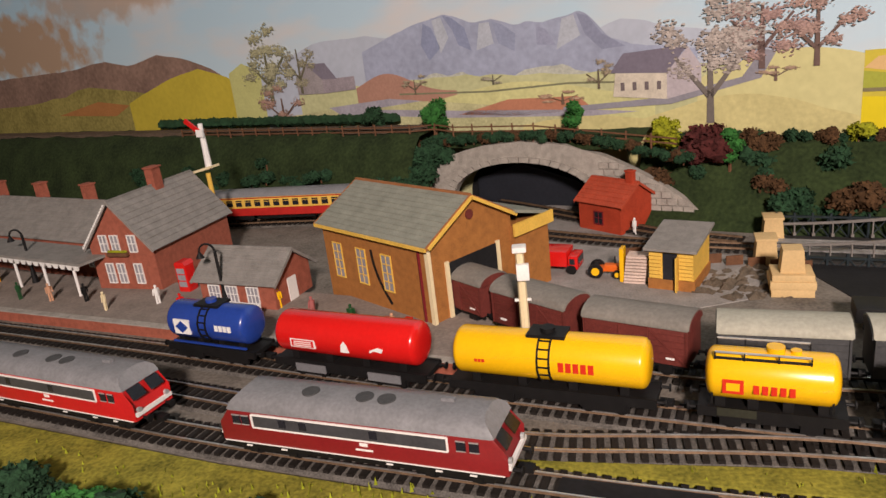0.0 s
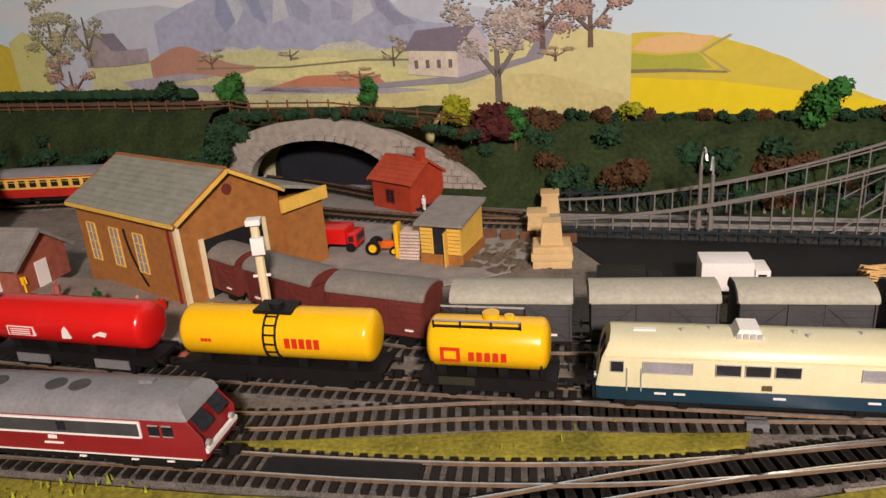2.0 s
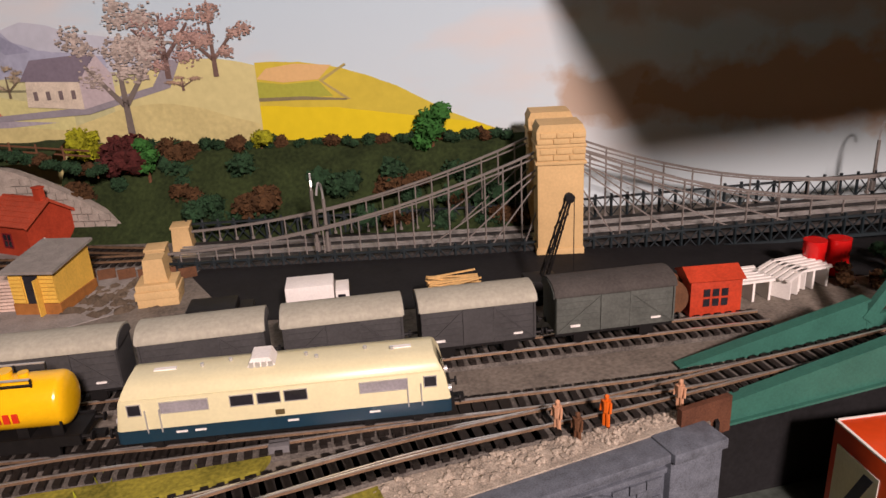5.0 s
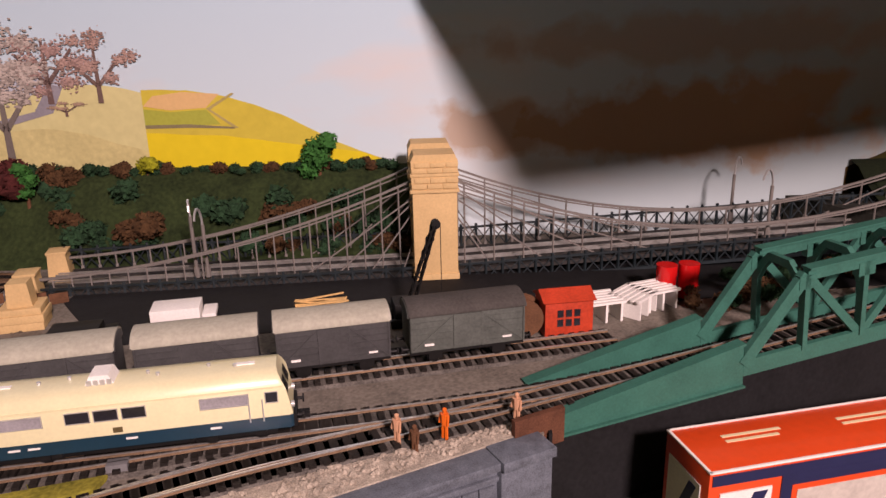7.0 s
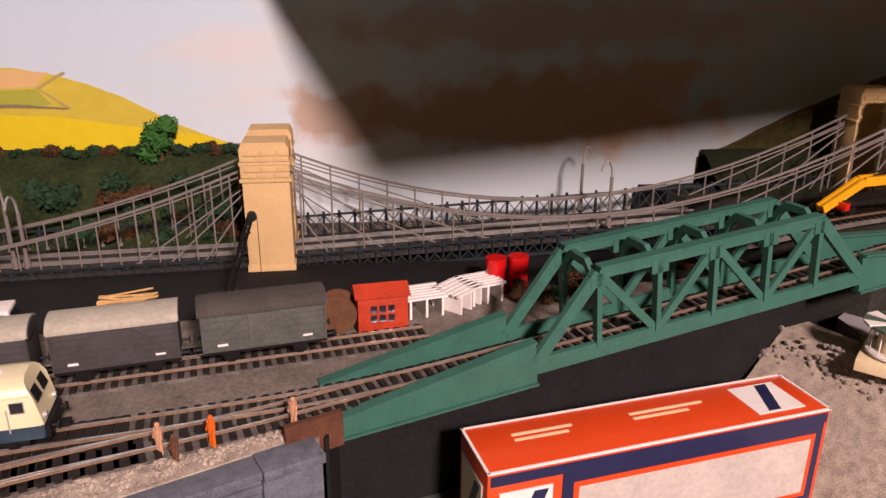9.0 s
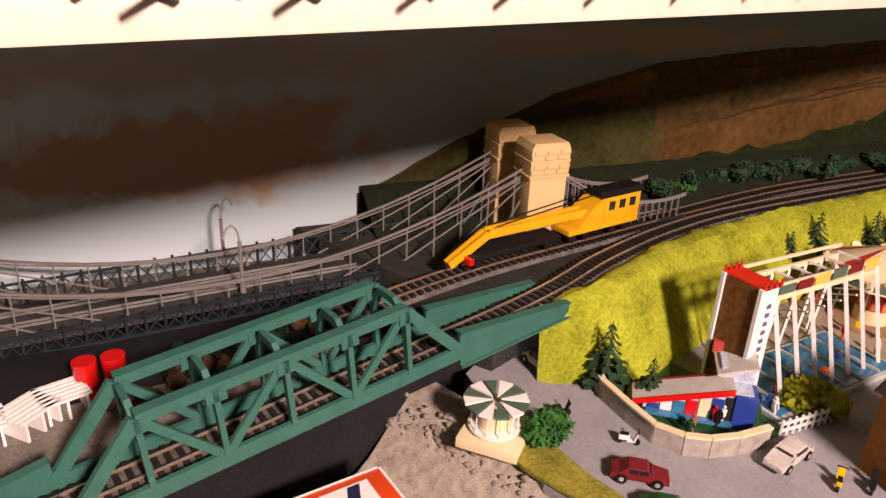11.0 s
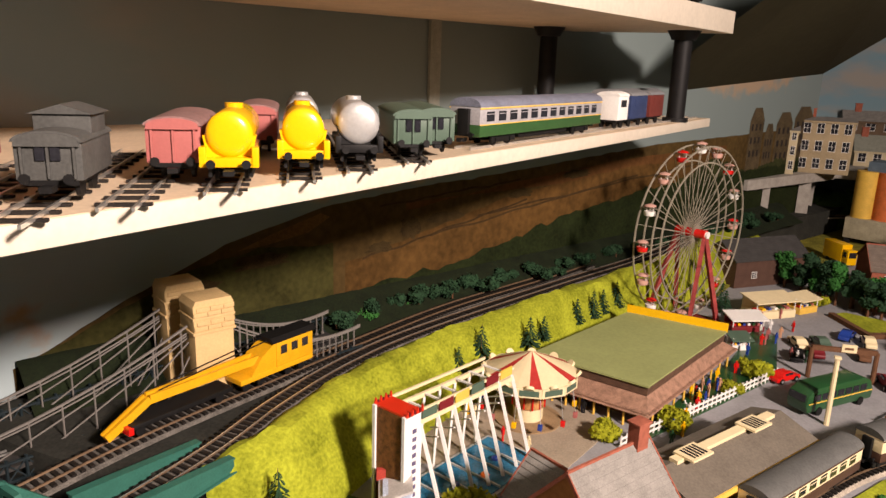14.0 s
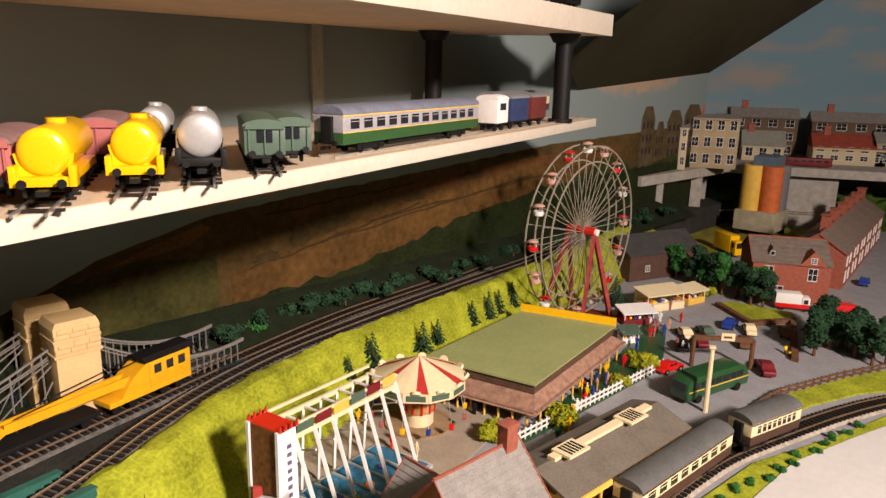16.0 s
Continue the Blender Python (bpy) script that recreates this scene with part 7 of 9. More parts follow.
for k in range(12):
    t0, t1 = k / 12, (k + 1) / 12
    sg = 1 if k % 2 else -1
    L("jib_lacing", (0.026 * t0 - 0.003 * sg, 0.012 * t0 - 0.003, 0.012 + 0.068 * t0), (0.026 * t1 + 0.003 * sg, 0.012 * t1 - 0.003, 0.012 + 0.068 * t1), 0.0009, black_p, cr)
    L("jib_lacing", (0.026 * t0 - 0.003, 0.012 * t0 - 0.003 * sg, 0.012 + 0.068 * t0), (0.026 * t1 - 0.003, 0.012 * t1 + 0.003 * sg, 0.012 + 0.068 * t1), 0.0009, black_p, cr)
C("head_sheave", (0.027, 0.009, 0.081), (0.027, 0.015, 0.081), 0.004, black_p, cr, 10)
L("hoist_rope", (0.031, 0.012, 0.08), (0.031, 0.012, 0.01), 0.0006, black_p, cr)
e = thing("red_cabin", 0.70, 0.372, -0.006, -18, "red plastic cabin with dark windows standing on the ground", "cabin")
B("cabin_shell", (-0.02, 0.02, -0.014, 0.014, 0, 0.030), mat("vermilion plastic", (0.46, 0.05, 0.02), 0.5), e, 0.0006)
P("roof", [(-0.016, 0.030), (0.016, 0.030), (0.0, 0.037)], "x", -0.022, 0.022, MATS["vermilion plastic"], e)
for j in range(2):
    for k in range(3):
        B("window", (-0.010 + k * 0.007, -0.005 + k * 0.007, -0.0146, -0.0138, 0.009 + j * 0.008, 0.015 + j * 0.008), pane_d, e)
e = thing("cable_drum", 0.667, 0.382, -0.006, -30, "brown wooden cable drum", "drum")
for s in (-0.008, 0.006):
    C("flange", (0, s, 0.016), (0, s + 0.002, 0.016), 0.016, fencew, e, 20)
C("core", (0, -0.006, 0.016), (0, 0.006, 0.016), 0.009, fencew, e, 14)
for x, y, a in ((0.742, 0.378, -12), (0.775, 0.372, 20), (0.80, 0.375, -5)):
    e = thing("pallet", x, y, 0.010, a, "white slatted pallet on the scrap heap", "pallet", "white pallets")
    for k in range(6):
        B("slat", (-0.018, 0.018, -0.014 + k * 0.0055, -0.011 + k * 0.0055, 0, 0.002), white_p, e)
    for k in (-0.014, 0.0, 0.014):
        B("bearer", (k - 0.001, k + 0.001, -0.014, 0.0165, -0.016, 0.0), white_p, e)
for x, y in ((0.822, 0.383), (0.842, 0.376)):
    e = thing("oil_drum", x, y, -0.006, 0, "bright red oil drum", "drum", "red drums")
    bm = bmesh.new()
    add_lathe(bm, [(0.009, 0), (0.0095, 0.001), (0.009, 0.010), (0.0095, 0.011), (0.009, 0.012), (0.009, 0.022), (0.0095, 0.023), (0.0095, 0.032), (0.008, 0.032)], 16)
    part("body", bm, red_t, e, "", True)
for k in range(16):
    bush(0.80 + 0.25 * rng.random(), 0.33 + 0.05 * rng.random() - 0.0, -0.006, 0.010, leaf_d if k % 2 else leaf_b, "dark scrap and scrub heap by the bridge", seed=400 + k, n=3)

# ---- the valley ----
bx = thing("toy_train_carton", 0.696, 0.247, VALLEY, -14.7, "orange-red and navy model train carton with a clear window", "carton")
BL, BD, BH = 0.264, 0.052, -0.033 - VALLEY
B("carton_body", (0, BL, -BD, 0, 0, BH), orange_b, bx, 0.0008)
for x0, x1 in ((0.0, 0.0012), (BL - 0.0012, BL)):
    B("white_edge", (x0 - 0.0004, x1 + 0.0004, -BD - 0.0006, 0.0004, BH - 0.0006, BH + 0.0006), white_p, bx)
B("white_edge", (0, BL, -BD - 0.0006, -BD + 0.0010, BH - 0.0008, BH + 0.0006), white_p, bx)
B("white_edge", (0, BL, -0.0012, 0.0004, BH - 0.0008, BH + 0.0006), white_p, bx)
B("navy_band", (0.002, BL - 0.002, -BD - 0.0007, -BD, BH - 0.010, BH - 0.0025), navy_b, bx)
B("navy_panel", (0.052, BL - 0.004, -BD - 0.0008, -BD, 0.006, BH - 0.010), navy_b, bx)
B("window_border", (0.060, BL - 0.010, -BD - 0.0011, -BD, 0.010, BH - 0.018), orange_b, bx)
B("clear_window", (0.064, BL - 0.014, -BD - 0.0014, -BD, 0.014, BH - 0.022), mat("pale carton insert", (0.55, 0.50, 0.44), 0.15, 0, 0.15, 30, 0, 0.6), bx)
B("white_panel", (0.008, 0.045, -BD - 0.0011, -BD, 0.010, BH - 0.016), white_p, bx)
P("navy_stroke", [(0.012, 0.012), (0.022, 0.012), (0.042, BH - 0.018), (0.032, BH - 0.018)], "y", -BD - 0.0014, -BD, navy_b, bx)
B("end_panel", (-0.0009, 0.0, -BD + 0.008, -0.006, 0.012, BH - 0.014), white_p, bx)
P("end_stroke", [(-BD + 0.012, BH - 0.018), (-BD + 0.020, BH - 0.018), (-0.010, 0.016), (-0.018, 0.016)], "x", -0.0013, 0.0, navy_b, bx)
for k, (x0, x1, yy) in enumerate(((0.03, 0.075, -0.018), (0.03, 0.07, -0.024), (0.12, 0.18, -0.018), (0.12, 0.165, -0.024))):
    B("lettering_bar", (x0, x1, yy, yy + 0.0025, BH, BH + 0.0004), cream_w, bx)
B("top_panel", (BL - 0.055, BL - 0.015, -BD + 0.008, -0.008, BH, BH + 0.0005), white_p, bx)
P("top_stroke", [(BL - 0.045, -BD + 0.010), (BL - 0.035, -BD + 0.010), (BL - 0.022, -0.010), (BL - 0.032, -0.010)], "z", BH, BH + 0.0009, navy_b, bx)
gb = bmesh.new()
add_prism(gb, [(0.62, 0.30), (0.66, 0.24), (0.70, 0.14), (0.66, 0.05), (0.58, 0.10), (0.60, 0.24)], "z", VALLEY, VALLEY + 0.004)
solo("valley_grass", gb, grass_m, "olive grass patch at the foot of the viaduct", "grass", "structure")
rs = bmesh.new()
add_prism(rs, [(0.93, VALLEY), (1.07, VALLEY), (1.07, FAIR - 0.001), (1.04, FAIR - 0.002), (0.99, VALLEY + 0.035)], "y", -0.12, 0.235)
solo("gravel_slope", rs, gravel, "pale sandy slope between the road and the valley", "slope", "structure")
rb = bmesh.new()
for k in range(420):
    t = rng.random()
    x, y = 0.985 + 0.05 * rng.random() + 0.02 * t, 0.24 - 0.30 * t
    lump(rb, (x, y, VALLEY + (FAIR - VALLEY) * min(1.0, max(0.05, (x - 0.975) / 0.06))), 0.0012 + 0.0024 * rng.random(), rng, 1, 0.6)
solo("rubble_slope", rb, rubble, "pale rubble slope between the road and the valley", "rubble", "stuff")

# ---- fairground ----
slab("fair_grass", [(1.03, 0.10), (1.045, 0.165), (1.075, 0.185), (1.10, 0.17), (1.075, 0.12), (1.06, 0.06), (1.05, -0.05), (1.03, -0.05)], FAIR - 0.001, FAIR + 0.003, grass_m, "olive grass round the small roundabout", "grass")
slab("lawn", [(1.165, 0.10), (1.14, 0.045), (1.155, 0.005), (1.21, -0.025), (1.28, -0.045), (1.32, -0.03), (1.26, 0.02), (1.26, 0.10)], FAIR - 0.001, FAIR + 0.0012, green_b, "dark green lawn inside the fairground wall", "grass")
slab("fair_paving", [(1.35, 0.05), (1.40, -0.10), (1.52, -0.13), (1.62, -0.06), (1.60, 0.07), (1.45, 0.11)], FAIR - 0.001, FAIR + 0.0012, mat("tan fair paving", (0.33, 0.27, 0.20), 0.9, 0, 0.2, 40, 0.2), "tan paving round the roundabout", "paving")
slab("fair_lawn_far", [(1.50, -0.15), (1.62, -0.19), (1.84, -0.26), (2.0, -0.29), (1.99, -0.33), (1.80, -0.325), (1.50, -0.165)], FAIR - 0.001, FAIR + 0.0012, green_b, "dark green fairground lawn", "grass")
slab("far_grass", [(2.05, -0.10), (2.6, -0.22), (3.2, -0.32), (3.2, -1.0), (2.95, -0.80), (2.75, -0.52), (2.55, -0.42), (2.35, -0.26), (2.1, -0.20)], FAIR - 0.001, FAIR + 0.004, grass_m, "olive grass beyond the big wheel", "grass")


def stone_fence(pts, label):
    e = thing("low_stone_wall", 0, 0, 0, 0, label, "wall")
    for a, b in zip(pts, pts[1:]):
        L("wall_section", (*a, FAIR + 0.009), (*b, FAIR + 0.009), 0.004, stone_p, e, 0.018)
        L("coping", (*a, FAIR + 0.019), (*b, FAIR + 0.019), 0.006, cream_w, e, 0.002)


stone_fence([(1.18, 0.135), (1.159, 0.108), (1.145, 0.075), (1.134, 0.044), (1.138, 0.02), (1.150, 0.003), (1.17, -0.012), (1.20, -0.026)], "low tan stone wall round the splash ride")


def picket(a, b, label, n):
    e = thing("picket_fence", 0, 0, 0, 0, label, "fence")
    A, Bq = Vector((*a, FAIR)), Vector((*b, FAIR))
    for k in range(n + 1):
        p = A.lerp(Bq, k / n)
        B("post", (p.x - 0.0009, p.x + 0.0009, p.y - 0.0009, p.y + 0.0009, FAIR, FAIR + 0.017), white_p, e)
    for zz in (0.006, 0.013):
        L("rail", A + Vector((0, 0, zz)), Bq + Vector((0, 0, zz)), 0.0014, white_p, e, 0.0024)


picket((1.485, -0.150), (1.80, -0.325), "white post and rail fence beside the road", 34)
picket((1.22, -0.03), (1.275, -0.055), "short white fence by the lawn", 8)

rd = thing("small_roundabout", 1.045, 0.142, FAIR, 20, "small white children's roundabout on a plinth", "fairground ride")
B("plinth", (-0.026, 0.026, -0.028, 0.024, 0, 0.010), cream_w, rd, 0.001)
C("drum", (0, 0, 0.010), (0, 0, 0.030), 0.014, cream_w, rd, 16)
C("deck", (0, 0, 0.012), (0, 0, 0.014), 0.022, white_p, rd, 20)
for k in range(12):
    a = 2 * math.pi * k / 12
    P("canopy_panel", [(0.004 * math.cos(a), 0.004 * math.sin(a)), (0.027 * math.cos(a - 0.22), 0.027 * math.sin(a - 0.22)), (0.027 * math.cos(a + 0.22), 0.027 * math.sin(a + 0.22))], "z", 0.036, 0.038, (white_p, green_c)[k % 2], rd)
    C("pole", (0.02 * math.cos(a), 0.02 * math.sin(a), 0.014), (0.02 * math.cos(a), 0.02 * math.sin(a), 0.036), 0.0006, white_p, rd, 6)

# splash ride
sp = thing("splash_ride", 1.250, 0.022, FAIR, -17, "white splash ride with a slatted tower and blue basin", "fairground ride")
P("tower_side", [(-0.012, 0), (0.012, 0), (0.009, 0.118), (-0.009, 0.118)], "y", -0.012, -0.0095, white_p, sp)
P("tower_side", [(-0.012, 0), (0.012, 0), (0.009, 0.118), (-0.009, 0.118)], "y", 0.028, 0.0305, white_p, sp)
P("tower_front", [(-0.010, 0.0), (0.028, 0.0), (0.026, 0.116), (-0.008, 0.116)], "x", -0.0118, -0.0088, mat("patterned brown panel", (0.17, 0.07, 0.02), 0.7, 0, 0.7, 160, 0.1), sp)
for yy in (-0.0105, 0.0285):
    B("tower_edge", (-0.014, -0.0085, yy - 0.0018, yy + 0.0018, 0, 0.118), white_p, sp)
for k in range(9):
    B("lettering_bar", (-0.0025, 0.0025, -0.0128, -0.0118, 0.030 + k * 0.0085, 0.034 + k * 0.0085), mat("dull violet print", (0.12, 0.10, 0.18), 0.6), sp)
for k in range(7):
    for yy in (-0.0128, 0.0288):
        P("crown_flame", [(-0.012 + k * 0.0035, 0.117), (-0.0085 + k * 0.0035, 0.117), (-0.0098 + k * 0.0035, 0.124 - 0.003 * (k % 2))], "y", yy, yy + 0.002, maroon if k % 2 else red_bar, sp)
B("crown_deck", (-0.0115, 0.0115, -0.0105, 0.0285, 0.1165, 0.1185), red_bar, sp)
for yy in (-0.010, 0.030):
    L("slide_beam", (0.008, yy, 0.105), (0.165, yy, 0.100), 0.003, cream_w, sp, 0.005)
    L("upper_beam", (0.008, yy, 0.117), (0.165, yy, 0.112), 0.002, cream_w, sp, 0.003)
for k in range(7):
    x = 0.010 + k * 0.0255
    L("leaning_post", (x, -0.010, 0.104), (x + 0.012, -0.034, 0.0), 0.0032, white_p, sp)
    L("rear_post", (x, 0.030, 0.104), (x + 0.004, 0.040, 0.0), 0.0028, white_p, sp)
    L("tie", (x, -0.010, 0.104), (x, 0.030, 0.104), 0.002, white_p, sp)
    L("brace", (x, -0.012, 0.080), (x + 0.012, 0.030, 0.060), 0.0015, white_p, sp)
    if k < 6:
        B("side_picture", (x + 0.002, x + 0.0235, -0.0112, -0.0098, 0.106, 0.116), (green_c, maroon, yellowpaint)[k % 3], sp)
B("basin", (0.0, 0.185, -0.048, 0.034, 0.0, 0.005), mat("pale basin edge", (0.40, 0.42, 0.40), 0.6), sp)
B("water", (0.004, 0.181, -0.044, 0.030, 0.005, 0.0062), water_m, sp)
for k in range(6):
    B("lane_divider", (0.02 + k * 0.027, 0.022 + k * 0.027, -0.044, 0.030, 0.006, 0.0085), mat("pale basin edge", (0.4, 0.42, 0.4)), sp)
for k in range(4):
    bm = bmesh.new()
    lump(bm, (0, 0, 0), 0.006, rng, 1, 0.1, 0.5)
    o = part("boat", bm, (red_t, blue_t, orange_p, blue_t)[k], sp)
    o.location = (0.035 + k * 0.036, -0.02 + 0.012 * (k % 2), 0.009)
# ride house beside it: a long ramp roof between red edges, a tall end with a lean-to roof
tk = thing("ride_house", 1.168, 0.072, FAIR, -62, "pale sloping-roof ride house with red edging and picture boards", "kiosk")
roof_g = mat("pale grey roof card", (0.52, 0.49, 0.46), 0.7, 0, 0.2, 60, 0.1)
P("wall_shell", [(0, 0), (0.088, 0), (0.088, 0.034), (0.070, 0.034), (0, 0.012)], "y", 0.0, 0.020, mat("pale blue kiosk wall", (0.44, 0.50, 0.60), 0.6, 0, 0.45, 120, 0.1), tk)
P("ramp_roof", [(-0.010, 0.010), (0.072, 0.036), (0.072, 0.0385), (-0.010, 0.0125)], "y", -0.004, 0.024, roof_g, tk)
for yy in (-0.0056, 0.0240):
    P("red_edge", [(-0.010, 0.0085), (0.072, 0.0345), (0.072, 0.0400), (-0.010, 0.0140)], "y", yy, yy + 0.0016, maroon if yy > 0 else red_t, tk)
for k in range(7):
    hh = 0.009 + 0.0030 * k
    B("picture_board", (0.004 + k * 0.0105, 0.0132 + k * 0.0105, -0.0014, 0.0004, 0.004, hh + 0.002), (blue_t, white_p, water_m, red_t, cream_w, blue_t, pane_d)[k], tk)
B("counter", (0.002, 0.074, -0.009, -0.002, 0.004, 0.0065), water_m, tk)
B("tall_end", (0.062, 0.090, 0.020, 0.046, 0.0, 0.046), mat("pale blue kiosk wall", (0.44, 0.50, 0.60)), tk)
P("lean_to_roof", [(-0.002, 0.040), (0.030, 0.052), (0.030, 0.0545), (-0.002, 0.0425)], "y", 0.012, 0.050, roof_g, tk).location = (0.060, 0, 0)
B("red_gutter", (0.056, 0.093, 0.050, 0.054, 0.042, 0.054), mat("faded red board", (0.38, 0.05, 0.035), 0.6), tk)
B("blue_base", (0.074, 0.092, -0.003, 0.020, 0.0, 0.033), blue_t, tk)

# roundabout with striped roof
rx, ry = 1.508, -0.028
rn = thing("roundabout", rx, ry, FAIR, 0, "roundabout with a red and white striped canopy", "fairground ride")
rn.matrix_world = pose(rx, ry, FAIR) @ Matrix.Scale(0.9, 4)
C("platform", (0, 0, 0), (0, 0, 0.004), 0.048, mat("wood platform", (0.30, 0.2, 0.11), 0.7), rn, 28)
C("core", (0, 0, 0.004), (0, 0, 0.024), 0.021, cream_w, rn, 12)
C("painted_drum", (0, 0, 0.024), (0, 0, 0.058), 0.023, mat("painted panels", (0.42, 0.20, 0.07), 0.6, 0, 0.6, 120, 0.1), rn, 12)
for k in range(12):
    a = 2 * math.pi * k / 12
    L("drum_rib", (0.0235 * math.cos(a), 0.0235 * math.sin(a), 0.024), (0.0235 * math.cos(a), 0.0235 * math.sin(a), 0.058), 0.002, red_t, rn)
NS = 24
for k in range(NS):
    a, b = 2 * math.pi * k / NS, 2 * math.pi * (k + 1) / NS
    bm = bmesh.new()
    top, R = Vector((0, 0, 0.104)), 0.064
    q = [Vector((R * math.cos(t), R * math.sin(t), 0.076)) for t in (a, b)]
    lowq = [v - Vector((0, 0, 0.003)) for v in q]
    vs = [bm.verts.new(v) for v in (top, *q, top - Vector((0, 0, 0.003)), *lowq)]
    for f in ((0, 1, 2), (3, 5, 4), (0, 3, 4, 1), (1, 4, 5, 2), (2, 5, 3, 0)):
        bm.faces.new([vs[i] for i in f])
    part("canopy_stripe", bm, (cream_w, mat("canopy red", (0.42, 0.035, 0.03), 0.6))[(k // 1) % 2 if k % 4 < 2 else 0], rn)
for k in range(12):
    a, b = 2 * math.pi * k / 12, 2 * math.pi * (k + 1) / 12
    p, q = Vector((0.066 * math.cos(a), 0.066 * math.sin(a), 0)), Vector((0.066 * math.cos(b), 0.066 * math.sin(b), 0))
    L("rim_panel", p + Vector((0, 0, 0.069)), q + Vector((0, 0, 0.069)), 0.0016, cream_w, rn, 0.013)
    L("rim_picture", p.lerp(q, 0.12) * 1.012 + Vector((0, 0, 0.069)), p.lerp(q, 0.88) * 1.012 + Vector((0, 0, 0.069)), 0.001, green_c, rn, 0.008)
    C("rim_scallop", p.lerp(q, 0.5) * 0.985 + Vector((0, 0, 0.077)), p.lerp(q, 0.5) * 1.03 + Vector((0, 0, 0.074)), 0.0065, cream_w, rn, 14)
    L("chain", p * 0.9 + Vector((0, 0, 0.064)), p * 1.02 + Vector((0, 0, 0.026)), 0.0006, silver_t, rn)
    seat = B("hanging_seat", (p.x * 1.02 - 0.003, p.x * 1.02 + 0.003, p.y * 1.02 - 0.003, p.y * 1.02 + 0.003, 0.018, 0.026), (red_t, pink_v, yellow_t, blue_t)[k % 4], rn, 0.0008)

# pavilion
pv = thing("pavilion", 0, 0, 0, 0, "low brown pavilion with a flat pale olive roof", "pavilion")
C4 = [Vector((1.592, -0.004, 0)), Vector((1.553, -0.168, 0)), Vector((1.815, -0.250, 0)), Vector((1.835, -0.095, 0))]
mid = sum(C4, Vector()) / 4
def ring(k):
    return [(mid.x + (c.x - mid.x) * k, mid.y + (c.y - mid.y) * k) for c in C4]
bm = bmesh.new()
add_prism(bm, ring(0.86), "z", FAIR, 0.0)
part("wall_shell", bm, mat("brown timber wall", (0.20, 0.10, 0.04), 0.7, 0, 0.4, 80, 0.2), pv)
bm = bmesh.new()
lo, hi = ring(1.15), ring(0.95)
v = [bm.verts.new((*p, -0.012)) for p in lo] + [bm.verts.new((*p, 0.006)) for p in hi]
for i in range(4):
    bm.faces.new((v[i], v[(i + 1) % 4], v[4 + (i + 1) % 4], v[4 + i]))
bm.faces.new(v[3::-1])
bm.faces.new(v[4:])
skirt_m = mat("pinkish brown shingle", (0.30, 0.17, 0.115), 0.8, 0, 0.45, 120, 0.3)
part("skirt_roof", bm, skirt_m, pv, "pinkish brown shingle skirt roof")
bm = bmesh.new()
add_prism(bm, ring(0.97), "z", 0.006, 0.018)
part("fascia", bm, brown_r, pv)
bm = bmesh.new()
add_prism(bm, ring(0.99), "z", 0.018, 0.0205)
part("roof_deck", bm, mint_p, pv, "flat pale olive roof deck")
L("yellow_sign", Vector(C4[2]) + Vector((0, 0, 0.026)), Vector(C4[3]) + Vector((0, 0, 0.026)), 0.003, yellow_t, pv, 0.014)
for i in (0, 1):
    a, b = Vector((*lo[i], 0)), Vector((*lo[(i + 1) % 4], 0))
    n = 26
    for k in range(n):
        p, q = a.lerp(b, (k + 0.08) / n), a.lerp(b, (k + 0.92) / n)
        m = (mid.x - p.x) * 0.11, (mid.y - p.y) * 0.11
        L("shingle", p + Vector((m[0] * 0.3, m[1] * 0.3, -0.0085)), q + Vector((m[0] * 0.3, m[1] * 0.3, -0.0085)), 0.007, skirt_m, pv, 0.0016)
    for k in range(9):
        p = a.lerp(b, (k + 0.5) / 9)
        C("post", (p.x + (mid.x - p.x) * 0.06, p.y + (mid.y - p.y) * 0.06, FAIR), (p.x + (mid.x - p.x) * 0.06, p.y + (mid.y - p.y) * 0.06, -0.010), 0.0016, yellowpaint, pv, 6)

# big wheel
wh = thing("ferris_wheel", 1.985, -0.170, FAIR, -25, "tall ferris wheel with pale spokes and pink gondolas", "fairground ride")
HZ, RW = 0.168, 0.150
gond = mat("pale rose gondola", (0.58, 0.33, 0.27), 0.5, 0, 0.1, 60, 0.03)
steel = mat("tarnished pale spokes", (0.36, 0.32, 0.25), 0.45, 0.2, 0.2, 60, 0.05)
for yy in (-0.016, 0.016):
    for R in (RW, RW * 0.82):
        bm = bmesh.new()
        for k in range(48):
            a, b = 2 * math.pi * k / 48, 2 * math.pi * (k + 1) / 48
            add_bar(bm, (R * math.cos(a), yy, HZ + R * math.sin(a)), (R * math.cos(b), yy, HZ + R * math.sin(b)), 0.0022)
        part("rim", bm, steel, wh)
    for k in range(32):
        a = 2 * math.pi * k / 32
        L("spoke", (0.006 * math.cos(a + 0.5), yy * 0.5, HZ + 0.006 * math.sin(a + 0.5)), (RW * math.cos(a), yy, HZ + RW * math.sin(a)), 0.0009, steel, wh)
    for sgn in (-1, 1):
        L("leg", (0, yy * 1.6, HZ), (sgn * 0.052, yy * 2.6, 0.0), 0.006, mat("mottled red lattice leg", (0.30, 0.05, 0.045), 0.6, 0, 0.5, 90, 0.1), wh, 0.008)
C("hub", (0, -0.028, HZ), (0, 0.028, HZ), 0.008, red_t, wh, 16)
C("hub_cap", (0, -0.032, HZ), (0, -0.028, HZ), 0.006, white_p, wh, 16)
